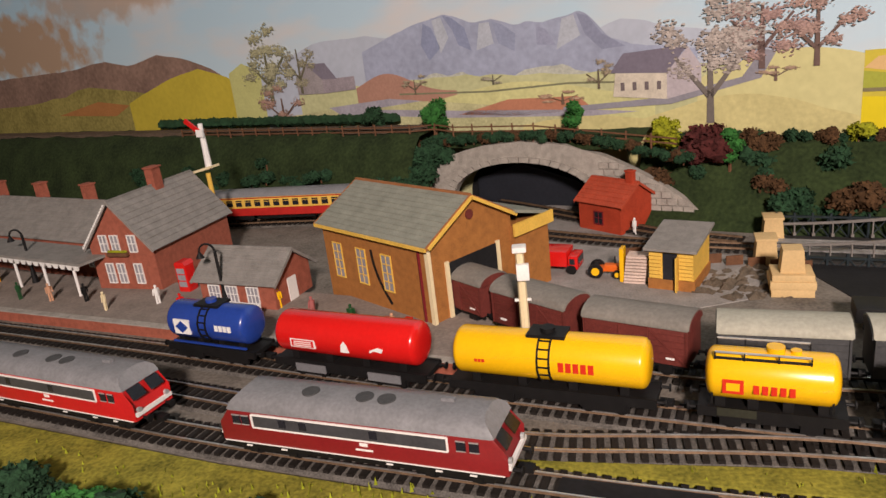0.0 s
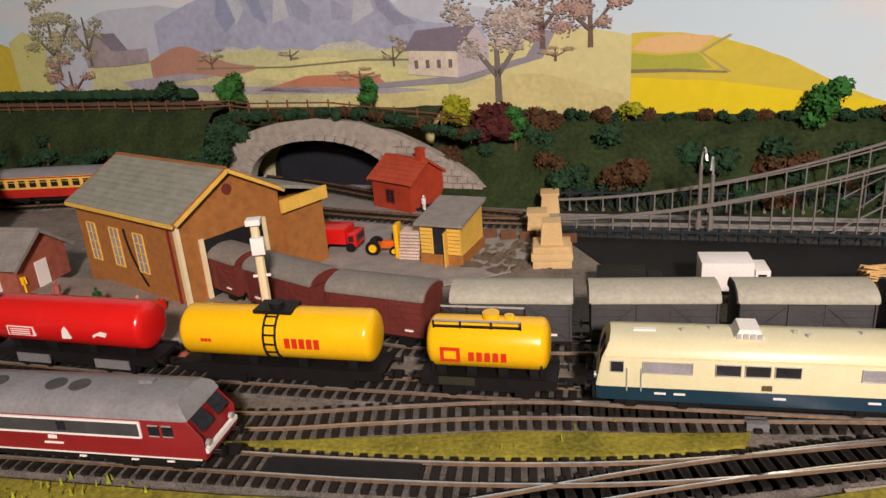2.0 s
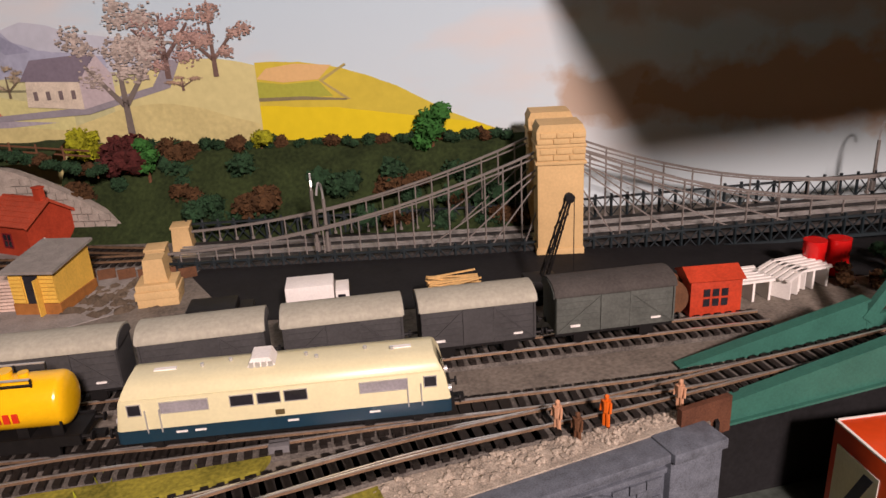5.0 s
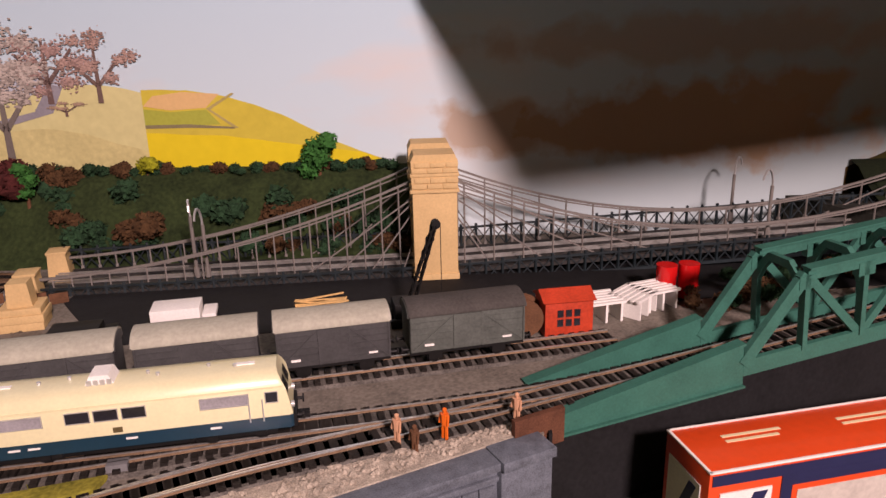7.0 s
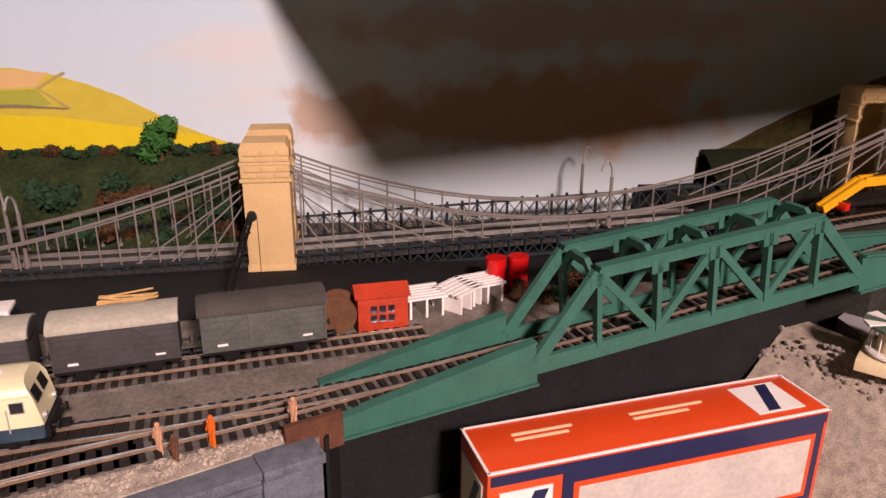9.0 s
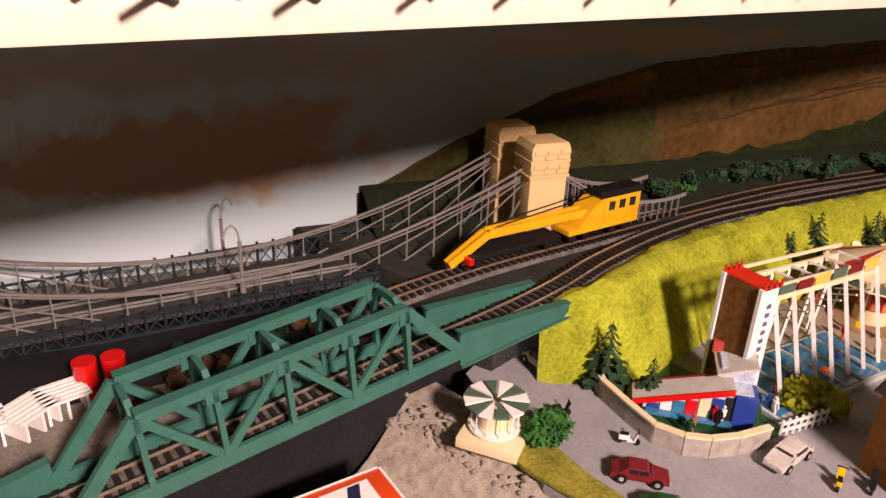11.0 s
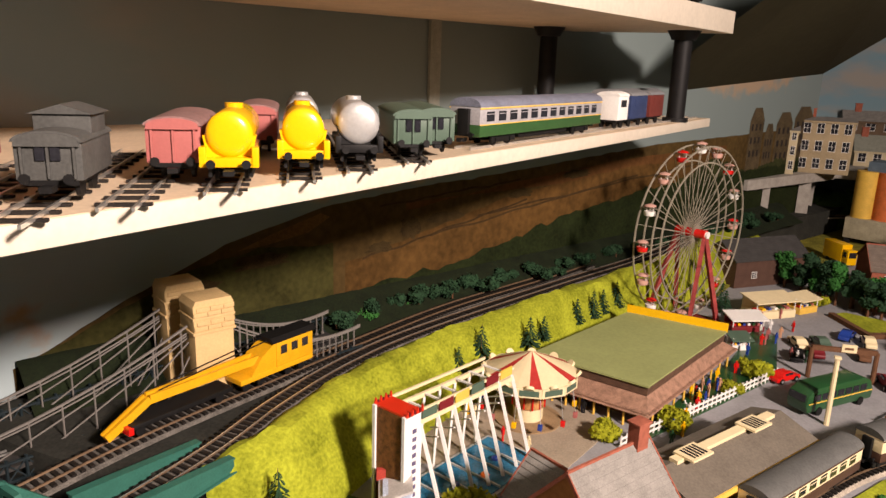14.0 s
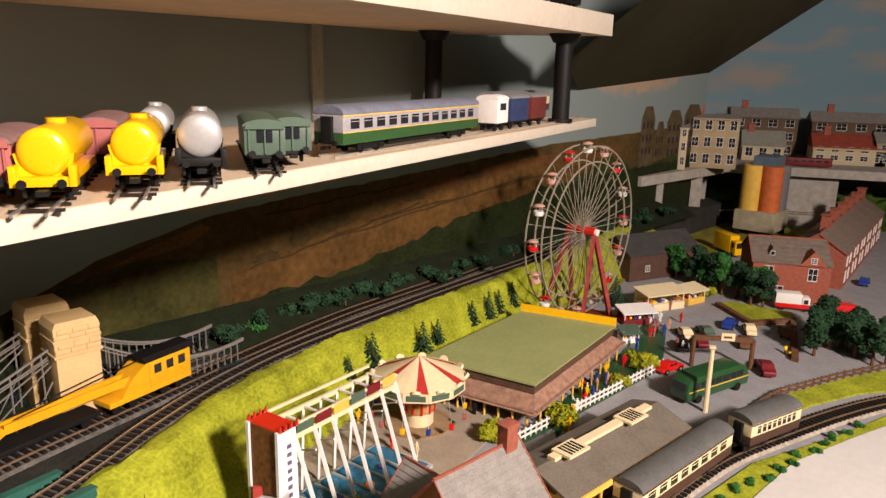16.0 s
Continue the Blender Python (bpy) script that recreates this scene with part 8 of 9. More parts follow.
for k in range(16):
    a = 2 * math.pi * k / 16
    gx, gz = RW * math.cos(a), HZ + RW * math.sin(a)
    L("cross_tie", (gx, -0.016, gz), (gx, 0.016, gz), 0.0016, steel, wh)
    bm = bmesh.new()
    add_lathe(bm, [(0.004, -0.014), (0.0085, -0.012), (0.0095, -0.007), (0.0092, -0.005)], 12)
    bmesh.ops.translate(bm, verts=bm.verts, vec=(gx, 0, gz))
    gd = part("gondola", bm, (gond, white_p, red_t)[k % 3], wh, "", True)
    bm = bmesh.new()
    add_lathe(bm, [(0.0098, 0.003), (0.008, 0.005), (0.001, 0.007)], 12)
    bmesh.ops.translate(bm, verts=bm.verts, vec=(gx, 0, gz))
    part("gondola_roof", bm, gond if k % 5 else red_t, gd)
    L("gondola_post", (gx, 0.006, gz - 0.006), (gx, 0.006, gz + 0.004), 0.0012, white_p, gd)
    L("gondola_post", (gx, -0.006, gz - 0.006), (gx, -0.006, gz + 0.004), 0.0012, white_p, gd)
B("base_frame", (-0.062, 0.062, -0.05, 0.05, 0, 0.004), maroon, wh)


def stall(x, y, ang, w, d, h, wallm, roofm, label):
    e = thing("fair_stall", x, y, FAIR, ang, label, "stall", "fair stalls")
    B("counter", (-w / 2, w / 2, -d / 2, d / 2, 0, h * 0.4), wallm, e, 0.0006)
    B("back", (-w / 2, w / 2, d / 2 - 0.002, d / 2, 0, h), wallm, e)
    for sx in (-1, 1):
        C("post", (sx * w * 0.47, -d * 0.46, 0), (sx * w * 0.47, -d * 0.46, h), 0.001, white_p, e, 6)
    P("roof", [(-d / 2 - 0.006, h - 0.004), (d / 2 + 0.003, h + 0.003), (d / 2 + 0.003, h + 0.005), (-d / 2 - 0.006, h - 0.002)], "x", -w / 2 - 0.004, w / 2 + 0.004, roofm, e)
    for k in range(6):
        B("stall_item", (-w * 0.42 + k * w * 0.15, -w * 0.34 + k * w * 0.15, -d * 0.3, 0, h * 0.4, h * 0.4 + 0.004), (red_t, yellow_t, blue_t, white_p, green_b, pink_v)[k], e)


stall(2.005, -0.275, -60, 0.06, 0.03, 0.026, maroon, white_p, "maroon fair stall with a white roof")
stall(2.11, -0.315, -50, 0.09, 0.04, 0.036, cream_w, cream_w, "cream fair kiosk with a flat roof")
stall(2.17, -0.375, -40, 0.05, 0.03, 0.030, yellowpaint, cream_w, "yellow fair stall with a cream roof")
stall(1.90, -0.268, -60, 0.03, 0.02, 0.022, white_p, green_c, "striped small fair stall")
for k in range(70):
    t = rng.random()
    reg = k % 5
    if reg == 0:
        a = rng.random() * 6.28
        x, y = rx + (0.06 + 0.035 * rng.random()) * math.cos(a), ry + (0.06 + 0.035 * rng.random()) * math.sin(a)
    elif reg in (1, 2):
        x, y = 1.52 + 0.42 * t, -0.19 - 0.10 * t + rng.uniform(-0.02, 0.012) - 0.0
    elif reg == 3:
        x, y = 1.15 + 0.10 * t, 0.03 - 0.045 * t + rng.uniform(-0.004, 0.012)
    else:
        x, y = 1.85 + 0.25 * t, -0.30 - 0.08 * rng.random()
    figure(x, y, FAIR + 0.0012, rng.random() * 360, FC[rng.randrange(9)], h=0.020)
for k, (x, y, h) in enumerate(((1.175, 0.115, 0.075), (1.185, 0.075, 0.05), (1.567, 0.060, 0.058), (1.653, 0.016, 0.05), (1.69, 0.005, 0.042), (1.788, -0.0225, 0.045), (1.83, -0.04, 0.05), (1.86, -0.05, 0.045), (1.90, -0.065, 0.05), (1.52, 0.075, 0.04), (2.08, -0.24, 0.05), (2.12, -0.23, 0.06))):
    conifer(x, y, FAIR if x < 1.2 or x > 2 else 0.004, h, seed=500 + k)
for k, (x, y, r) in enumerate(((1.275, -0.032, 0.020), (1.565, -0.20, 0.018), (1.50, -0.125, 0.016), (1.785, -0.30, 0.016), (1.80, -0.285, 0.014), (1.71, -0.265, 0.012), (1.07, 0.10, 0.018), (2.21, -0.40, 0.014))):
    bush(x, y, FAIR, r, leaf_g if k == 6 else leaf_y, "yellow-green foam bush in the fairground", seed=600 + k, n=6)
for k in range(15):
    t = k / 14
    tree(2.315 - 0.135 * t + 0.02 * rng.random(), -0.345 - 0.150 * t - 0.03 * rng.random(), FAIR, 0.058 + 0.030 * rng.random(), 0.026, leaf_d if k % 4 else leaf_g, "dark green upright tree beside the town road", 640 + k)
for k in range(13):
    tree(1.925 + 0.15 * rng.random(), -0.545 - 0.13 * rng.random(), FAIR, 0.048 + 0.026 * rng.random(), 0.026, leaf_d, "dark green tree by the car park", 680 + k)
slab("park_kerb", [(2.16, -0.42), (2.055, -0.475), (2.10, -0.548), (1.905, -0.522), (1.90, -0.532), (2.118, -0.560), (2.072, -0.478), (2.166, -0.430)], FAIR - 0.001, FAIR + 0.008, fencew, "low brown wall round the car park", "wall", "structure")
slab("park_lawn", [(2.17, -0.43), (2.08, -0.478), (2.125, -0.560), (2.16, -0.56), (2.19, -0.45)], FAIR - 0.001, FAIR + 0.004, grass_l, "lime grass strip beside the town road", "grass")

# ---- road vehicles ----
car(1.160, 0.176, FAIR, -105, cream_w, "cream vintage model saloon car on the road", 0.048)
car(1.192, -0.046, FAIR, 170, mat("pale grey car paint", (0.55, 0.51, 0.46), 0.35), "pale grey model saloon car on the road", 0.050)
car(1.085, 0.03, FAIR, -60, maroon, "maroon open model car", 0.045)
car(1.065, -0.005, FAIR, -60, green_b, "dark green model car", 0.045)
car(1.842, -0.475, FAIR, 10, maroon, "maroon model saloon car by the gate", 0.055)
for k, (x, y, a, m) in enumerate(((1.96, -0.36, 20, cream_w), (1.98, -0.395, 20, green_c), (1.90, -0.355, 0, black_p), (1.93, -0.385, 10, maroon), (2.04, -0.44, -20, blue_t), (2.02, -0.47, 5, cream_w), (1.95, -0.455, 0, fencew), (2.44, -0.745, -20, blue_t), (1.795, -0.335, -40, red_t), (2.03, -0.53, 0, fencew))):
    car(x, y, FAIR, a, m, "parked model car in the fairground car park", 0.05)
lorry(2.195, -0.562, FAIR, -88, white_p, white_p, "white and red model ice-cream van", 0.062, 0.034, "ice_cream_van", red_t)
lorry(2.19, -0.655, FAIR, -80, red_t, red_t, "red model van by the terrace", 0.05, 0.024)
lorry(2.615, -0.475, FAIR + 0.004, -150, yellow_t, yellow_t, "yellow model tanker lorry", 0.09, 0.05, "tanker_lorry")


def scooter(x, y, ang, col, label):
    e = thing("scooter", x, y, FAIR, ang, label, "scooter", "model scooters")
    for xx in (-0.007, 0.007):
        C("wheel", (xx, -0.001, 0.003), (xx, 0.001, 0.003), 0.003, black_p, e, 10)
    B("body", (-0.008, 0.001, -0.002, 0.002, 0.004, 0.009), col, e, 0.0012)
    B("footboard", (-0.001, 0.006, -0.002, 0.002, 0.003, 0.0042), col, e)
    L("shield", (0.005, 0, 0.004), (0.0075, 0, 0.013), 0.005, col, e, 0.001)
    L("handlebar", (0.0075, -0.004, 0.0135), (0.0075, 0.004, 0.0135), 0.0009, black_p, e)
    B("seat", (-0.007, 0.0, -0.0018, 0.0018, 0.009, 0.0105), black_p, e, 0.0004)


scooter(1.118, 0.058, -60, white_p, "white and navy model scooter on the road")
scooter(1.190, -0.085, 10, yellow_t, "yellow model scooter on the road")
scooter(1.205, -0.105, 10, black_p, "black model motorcycle on the road")
scooter(1.11, 0.12, -40, black_p, "black and white model motorcycle")
scooter(1.93, -0.52, 20, yellow_t, "yellow model scooter on the road")
bu = thing("coach_bus", 1.735, -0.390, FAIR, -41, "dark green vintage motor coach with rounded roof", "bus")
P("body", [(-0.065, 0.006), (0.065, 0.006), (0.068, 0.018), (0.060, 0.034), (0.045, 0.040), (-0.050, 0.040), (-0.066, 0.030), (-0.068, 0.018)], "y", -0.0155, 0.0155, green_b, bu, "", 0.003)
for sgn in (-1, 1):
    for k in range(7):
        B("window", (-0.055 + k * 0.0155, -0.0425 + k * 0.0155, sgn * 0.0155 - 0.0006, sgn * 0.0155 + 0.0006, 0.022, 0.031), pane_d, bu)
    L("cream_line", (-0.064, sgn * 0.0158, 0.0195), (0.064, sgn * 0.0158, 0.0195), 0.0012, yellowpaint, bu)
    for xx in (-0.042, 0.042):
        C("wheel", (xx, sgn * 0.013, 0.006), (xx, sgn * 0.0165, 0.006), 0.006, black_p, bu, 14)
B("windscreen", (-0.0685, -0.0660, -0.012, 0.012, 0.022, 0.031), pane_d, bu)
po = thing("timber_pole", 1.668, -0.382, FAIR, 0, "pale timber pole beside the railway", "pole")
C("post", (0, 0, 0), (0, 0, 0.092), 0.0034, cream_w, po, 8, 0.003)
B("cap", (-0.004, 0.004, -0.004, 0.004, 0.092, 0.095), cream_w, po, 0.0005)
gt = thing("car_park_gate", 0, 0, 0, 0, "brown timber gateway with a small sign", "gateway")
ga, gb2 = Vector((1.828, -0.368, FAIR)), Vector((1.845, -0.455, FAIR))
for p in (ga, gb2):
    C("post", p, p + Vector((0, 0, 0.048)), 0.0035, fencew, gt, 8)
L("lintel", ga + Vector((0, 0, 0.048)), gb2 + Vector((0, 0, 0.048)), 0.005, fencew, gt, 0.007)
L("sign_board", ga.lerp(gb2, 0.45) + Vector((-0.003, 0, 0.052)), ga.lerp(gb2, 0.68) + Vector((-0.003, 0, 0.052)), 0.002, cream_w, gt, 0.012)
L("lettering_bar", ga.lerp(gb2, 0.5) + Vector((-0.0045, 0, 0.052)), ga.lerp(gb2, 0.63) + Vector((-0.0045, 0, 0.052)), 0.001, fencew, gt, 0.003)

# ---- fairground railway and halt ----
LOOP = curve_pts([(x, y, FAIR + 0.008) for x, y in ((1.20, -0.205), (1.30, -0.258), (1.40, -0.313), (1.48, -0.357), (1.55, -0.403), (1.624, -0.468), (1.71, -0.549), (1.778, -0.625), (1.84, -0.72), (1.88, -0.85))])
track(LOOP, "curved fairground line on pale ballast", bed=gravel, metal=rail_dull)
slab("line_verge", [(1.36, -0.320), (1.447, -0.370), (1.543, -0.430), (1.650, -0.541), (1.735, -0.617), (1.80, -0.72), (1.74, -0.74), (1.70, -0.606), (1.649, -0.556), (1.558, -0.473), (1.465, -0.421), (1.36, -0.37)], FAIR - 0.001, FAIR + 0.003, grass_l, "lime grass verge beside the curved line", "grass")
slab("bare_board", [(1.30, -0.36), (1.36, -0.372), (1.465, -0.423), (1.558, -0.475), (1.649, -0.558), (1.70, -0.608), (1.74, -0.742), (1.75, -1.1), (1.3, -1.1)], FAIR - 0.001, FAIR + 0.004, board_w, "bare whitish board inside the curve", "board")
slab("road_verge", [(1.66, -0.462), (1.735, -0.523), (1.80, -0.596), (1.86, -0.70), (1.915, -0.665), (1.855, -0.592), (1.757, -0.490), (1.68, -0.44)], FAIR - 0.001, FAIR + 0.003, grass_l, "lime grass strip between road and railway", "grass")
fb = thing("road_fence", 0, 0, 0, 0, "brown post and rail fence along the road", "fence")
for a, b, n in ((Vector((1.700, -0.452, FAIR)), Vector((1.757, -0.486, FAIR)), 4), (Vector((1.757, -0.486, FAIR)), Vector((1.856, -0.588, FAIR)), 8), (Vector((1.856, -0.588, FAIR)), Vector((1.918, -0.662, FAIR)), 5)):
    for k in range(n):
        p = a.lerp(b, k / n)
        B("post", (p.x - 0.0012, p.x + 0.0012, p.y - 0.0012, p.y + 0.0012, FAIR, FAIR + 0.014), fencew, fb)
    for zz in (0.005, 0.011):
        L("rail", a + Vector((0, 0, zz)), b + Vector((0, 0, zz)), 0.0014, fencew, fb, 0.0024)
for k in range(14):
    bush(1.40 + 0.3 * k / 14 + 0.01 * rng.random(), -0.350 - 0.232 * k / 14 - 0.008 * rng.random(), FAIR, 0.006, leaf_g, "small green tuft on the verge", seed=720 + k, n=3)
for (x, y, a, ln, up) in ((1.598, -0.4445, -41, 0.098, cream_w), (1.452, -0.3405, -30, 0.19, cream_w)):
    coach(x, y, FAIR + 0.008, a, ln, mat("chocolate coach paint", (0.07, 0.035, 0.025), 0.5), up, mat("dark coach roof", (0.10, 0.10, 0.095), 0.7, 0, 0.2, 40, 0.1), "chocolate and cream coach with a dark grey roof", windows=8)
hl = thing("halt_building", 1.345, -0.215, FAIR, -30, "long low halt building with a dark roof and skylights", "building")
B("wall_shell", (0.0, 0.215, -0.012, 0.030, 0.004, 0.042), yellowpaint, hl)
P("roof", [(-0.036, 0.044), (0.010, 0.060), (0.045, 0.050), (0.045, 0.053), (0.010, 0.063), (-0.036, 0.047)], "x", -0.006, 0.222, mat("brown-grey felt roof", (0.14, 0.12, 0.095), 0.85, 0, 0.2, 40, 0.15), hl)
L("fascia", (-0.006, -0.037, 0.044), (0.222, -0.037, 0.044), 0.002, yellowpaint, hl, 0.006)
L("ridge_lantern", (0.02, 0.010, 0.064), (0.20, 0.010, 0.064), 0.010, cream_w, hl, 0.004)
for x0 in (0.03, 0.14):
    B("skylight", (x0, x0 + 0.034, -0.006, 0.018, 0.0655, 0.068), cream_w, hl)
    for k in range(5):
        B("skylight_bar", (x0 + 0.006 + k * 0.005, x0 + 0.0085 + k * 0.005, -0.003, 0.015, 0.068, 0.0686), pane_d, hl)
for k in range(6):
    C("column", (0.01 + k * 0.04, -0.032, 0.004), (0.01 + k * 0.04, -0.032, 0.043), 0.0014, yellowpaint, hl, 6)
B("platform", (-0.02, 0.24, -0.046, 0.03, 0, 0.004), mat("halt paving", (0.3, 0.27, 0.23), 0.9), hl)
bh = house("brick_cottage", 1.172, -0.183, FAIR, -29, 0.092, 0.072, 0.092, 0.132, brickb, slate, "brick station cottage with a pale slate roof", 9, 0.005, trim=brick)
chimney(bh, 0.082, 0.036, 0.12, 0.150, 0.014)
window(bh, 0.03, 0.0, 0.05, 0.014, 0.02)
window(bh, 0.07, 0.0, 0.05, 0.014, 0.02)
bh2 = house("cottage_wing", 1.262, -0.150, FAIR, 61, 0.035, 0.06, 0.075, 0.105, brickb, slate, "lower slate-roofed wing of the brick cottage", 8, 0.004, trim=brick)

# ---- town ----
ds = house("dark_shed", 2.265, -0.25, FAIR, -46, 0.20, 0.10, 0.058, 0.092, mat("dark brown brick", (0.085, 0.045, 0.032), 0.85), mat("black slate", (0.05, 0.047, 0.045), 0.8), "dark brown brick shed with a black roof", 6)
window(ds, 0.05, 0.0, 0.02, 0.012, 0.012)
roof_t = mat("brown-grey town slate", (0.17, 0.135, 0.11), 0.8, 0, 0.3, 90, 0.2)
tr1 = house("terrace_house", 2.235, -0.490, FAIR, -86, 0.145, 0.14, 0.080, 0.118, brick, roof_t, "red brick end terrace house with white windows", 6, trim=brick)
for xx in (0.030, 0.112):
    window(tr1, xx, 0.0, 0.048, 0.016, 0.024, white_p, pane_d, (1, 1))
window(tr1, 0.045, 0.0, 0.010, 0.03, 0.022, white_p, pane_d, (2, 1))
P("gable", [(0.085, 0.078), (0.135, 0.078), (0.110, 0.108)], "y", -0.004, 0.03, brick, tr1)
window(tr1, 0.110, -0.004, 0.084, 0.010, 0.010)
P("dormer", [(0.028, 0.090), (0.046, 0.090), (0.037, 0.108)], "y", 0.016, 0.05, roof_t, tr1)
window(tr1, 0.037, 0.0155, 0.092, 0.007, 0.007)
for k in range(6):
    t = house("terrace_house", 2.375 + 0.0965 * k, -0.686 - 0.0352 * k, FAIR, -20, 0.102, 0.11, 0.080, 0.115, brick, roof_t, "red brick terrace house with chimney stacks", 5, group="terrace houses", trim=brick)
    chimney(t, 0.09, 0.06, 0.10, 0.142, 0.024)
    for xx in (0.03, 0.07):
        window(t, xx, 0.0, 0.048, 0.014, 0.02)
        window(t, xx, 0.0, 0.012, 0.014, 0.024)
si = thing("cement_silo", 2.90, -0.578, FAIR, -25, "yellow and orange cement silo on a grey base", "silo")
B("base", (-0.06, 0.06, -0.055, 0.055, 0.02, 0.075), mat("grey-tan concrete", (0.36, 0.32, 0.22), 0.8), si, 0.001)
for sx in (-1, 1):
    for sy in (-1, 1):
        B("stilt", (sx * 0.05 - 0.006, sx * 0.05 + 0.006, sy * 0.045 - 0.006, sy * 0.045 + 0.006, 0, 0.02), dark_m, si)
for x, y, m in ((-0.028, 0.026, yellowpaint), (0.028, 0.028, yellowpaint), (-0.022, -0.024, mat("orange silo paint", (0.56, 0.14, 0.04), 0.6)), (0.030, -0.026, grey_p)):
    C("tank", (x, y, 0.065), (x, y, 0.20), 0.028, m, si, 18)
B("top_house", (-0.03, 0.05, -0.03, 0.03, 0.20, 0.225), mat("blue-grey cladding", (0.10, 0.14, 0.18), 0.6), si)

ue = thing("upper_town_deck", 3.0, -0.66, 0, 0, "grey concrete upper road on piers", "viaduct", kind="structure")
B("deck", (0.0, 0.40, -1.0, 0.52, 0.125, 0.15), mat("pale concrete", (0.36, 0.33, 0.29), 0.8), ue)
P("deck_end", [(-0.40, 0.41), (-0.03, 0.19), (0.0, 0.22), (-0.38, 0.45)], "z", 0.125, 0.15, MATS["pale concrete"], ue)
for x, y in ((-0.30, 0.345), (-0.12, 0.24)):
    B("pier", (x, x + 0.05, y + 0.01, y + 0.04, FAIR, 0.125), MATS["pale concrete"], ue)
for k in range(4):
    B("pier", (0.03, 0.10, -0.85 + k * 0.36, -0.70 + k * 0.36, FAIR, 0.125), MATS["pale concrete"], ue)
gbk = bmesh.new()
for i in range(40):
    lump(gbk, (3.12 + 0.1 * rng.random(), -1.3 + 1.2 * i / 40, FAIR + 0.03), 0.08, rng, 2, 0.4, 0.9)
solo("town_bank", gbk, mat("mid green bank", (0.05, 0.10, 0.015), 0.95, 0, 0.4, 20, 0.8), "green grass bank below the town", "embankment", "structure")


def town_house(y, w, h, wallm, roofm, rows, cols, label, roofh=0.03, x=3.14):
    e = thing("town_house", x, y, 0.15, -90, label, "house", "town houses")
    B("front", (0, w, 0, 0.10, 0, h), wallm, e, 0.001)
    P("roof", [(-0.006, h), (0.106, h), (0.05, h + roofh)], "x", -0.004, w + 0.004, roofm, e)
    for r in range(rows):
        for c in range(cols):
            window(e, w * (c + 0.5) / cols, 0.0, 0.014 + r * h / rows, w / cols * 0.5, h / rows * 0.55, white_p, pane_d, (1, 1))
    B("cornice", (-0.003, w + 0.003, -0.004, 0.002, h - 0.006, h), wallm, e, 0.0006)
    chimney(e, w * 0.2, 0.05, h, h + roofh + 0.02, 0.018)


cr_w = mat("cream town stucco", (0.50, 0.42, 0.27), 0.8, 0, 0.15, 30, 0.1)
tan_w = mat("tan town stone", (0.36, 0.28, 0.17), 0.8, 0, 0.2, 30, 0.1)
town_house(-0.318, 0.038, 0.115, cr_w, slate, 3, 2, "tall cream town house with arched windows", 0.01, 2.80)
town_house(-0.362, 0.13, 0.140, tan_w, slate, 3, 4, "tan stone bank building with many windows", 0.008, 2.87)
town_house(-0.53, 0.12, 0.045, cr_w, slate_g, 1, 3, "cream cottage with a grey gabled roof", 0.045)
town_house(-0.73, 0.20, 0.05, cr_w, mat("red tile roof", (0.26, 0.05, 0.03), 0.8), 2, 5, "cream inn with a red tiled roof", 0.04)
town_house(-0.90, 0.2, 0.07, tan_w, slate, 2, 4, "tan stone town house", 0.03)
town_house(-0.10, 0.07, 0.09, mat("far brown brick", (0.12, 0.08, 0.05), 0.85), slate, 3, 2, "brown terrace behind the town", 0.03, 3.27)
town_house(-0.19, 0.13, 0.10, MATS["far brown brick"], slate, 3, 3, "brown terrace behind the town", 0.03, 3.27)
town_house(-0.50, 0.2, 0.125, MATS["far brown brick"], slate, 3, 4, "brown terrace behind the town", 0.03, 3.27)
town_house(-0.74, 0.28, 0.12, MATS["far brown brick"], slate, 3, 5, "brown terrace behind the town", 0.03, 3.27)
sg = thing("bridge_hoarding", 3.0, -0.36, 0.15, -90, "white bridge hoarding with red print", "sign")
B("board", (0, 0.14, -0.004, 0, 0.0, 0.026), white_p, sg)
for k in range(7):
    B("lettering_bar", (0.012 + k * 0.0172, 0.023 + k * 0.0172, -0.0055, -0.004, 0.006, 0.019), red_bar, sg)
lorry(2.985, -0.33, FAIR, 90, blue_t, blue_t, "blue hopper below the bridge", 0.03, 0.10, "blue_hopper")
e = thing("red_coach_far", 3.04, -0.70, 0.15, -88, "dark red railcar on the upper deck", "coach")
B("body", (-0.065, 0.065, -0.014, 0.014, 0.004, 0.026), maroon, e, 0.002)
for k in range(6):
    B("window", (-0.058 + k * 0.02, -0.045 + k * 0.02, -0.0148, -0.0138, 0.015, 0.021), pane_d, e)
FARLINE = curve_pts([(1.85, 0.09, 0.05), (2.2, -0.03, 0.05), (2.6, -0.15, 0.05), (2.95, -0.25, 0.05)])
track(FARLINE, "far line along the painted wall", bed=gravel, metal=rail_dull)
track(curve_pts([(2.3, -0.12, 0.02), (2.7, -0.30, 0.02), (3.0, -0.48, 0.02), (3.05, -0.9, 0.02)]), "far curve below the town", bed=gravel, metal=rail_dull)
bm = bmesh.new()
add_box(bm, 3.42, 3.48, -3, 1, -0.9, 1.5)
# Sky colours lowered to hold the dimness beside the sloping ceiling.
solo("wall_east", bm, sky_mat("painted town sky", (0.26, 0.32, 0.32), (0.15, 0.25, 0.30), (0.36, 0.26, 0.18), 0.6), "far wall painted with a blue sky", "wall", "structure")
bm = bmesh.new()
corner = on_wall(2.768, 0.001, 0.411)
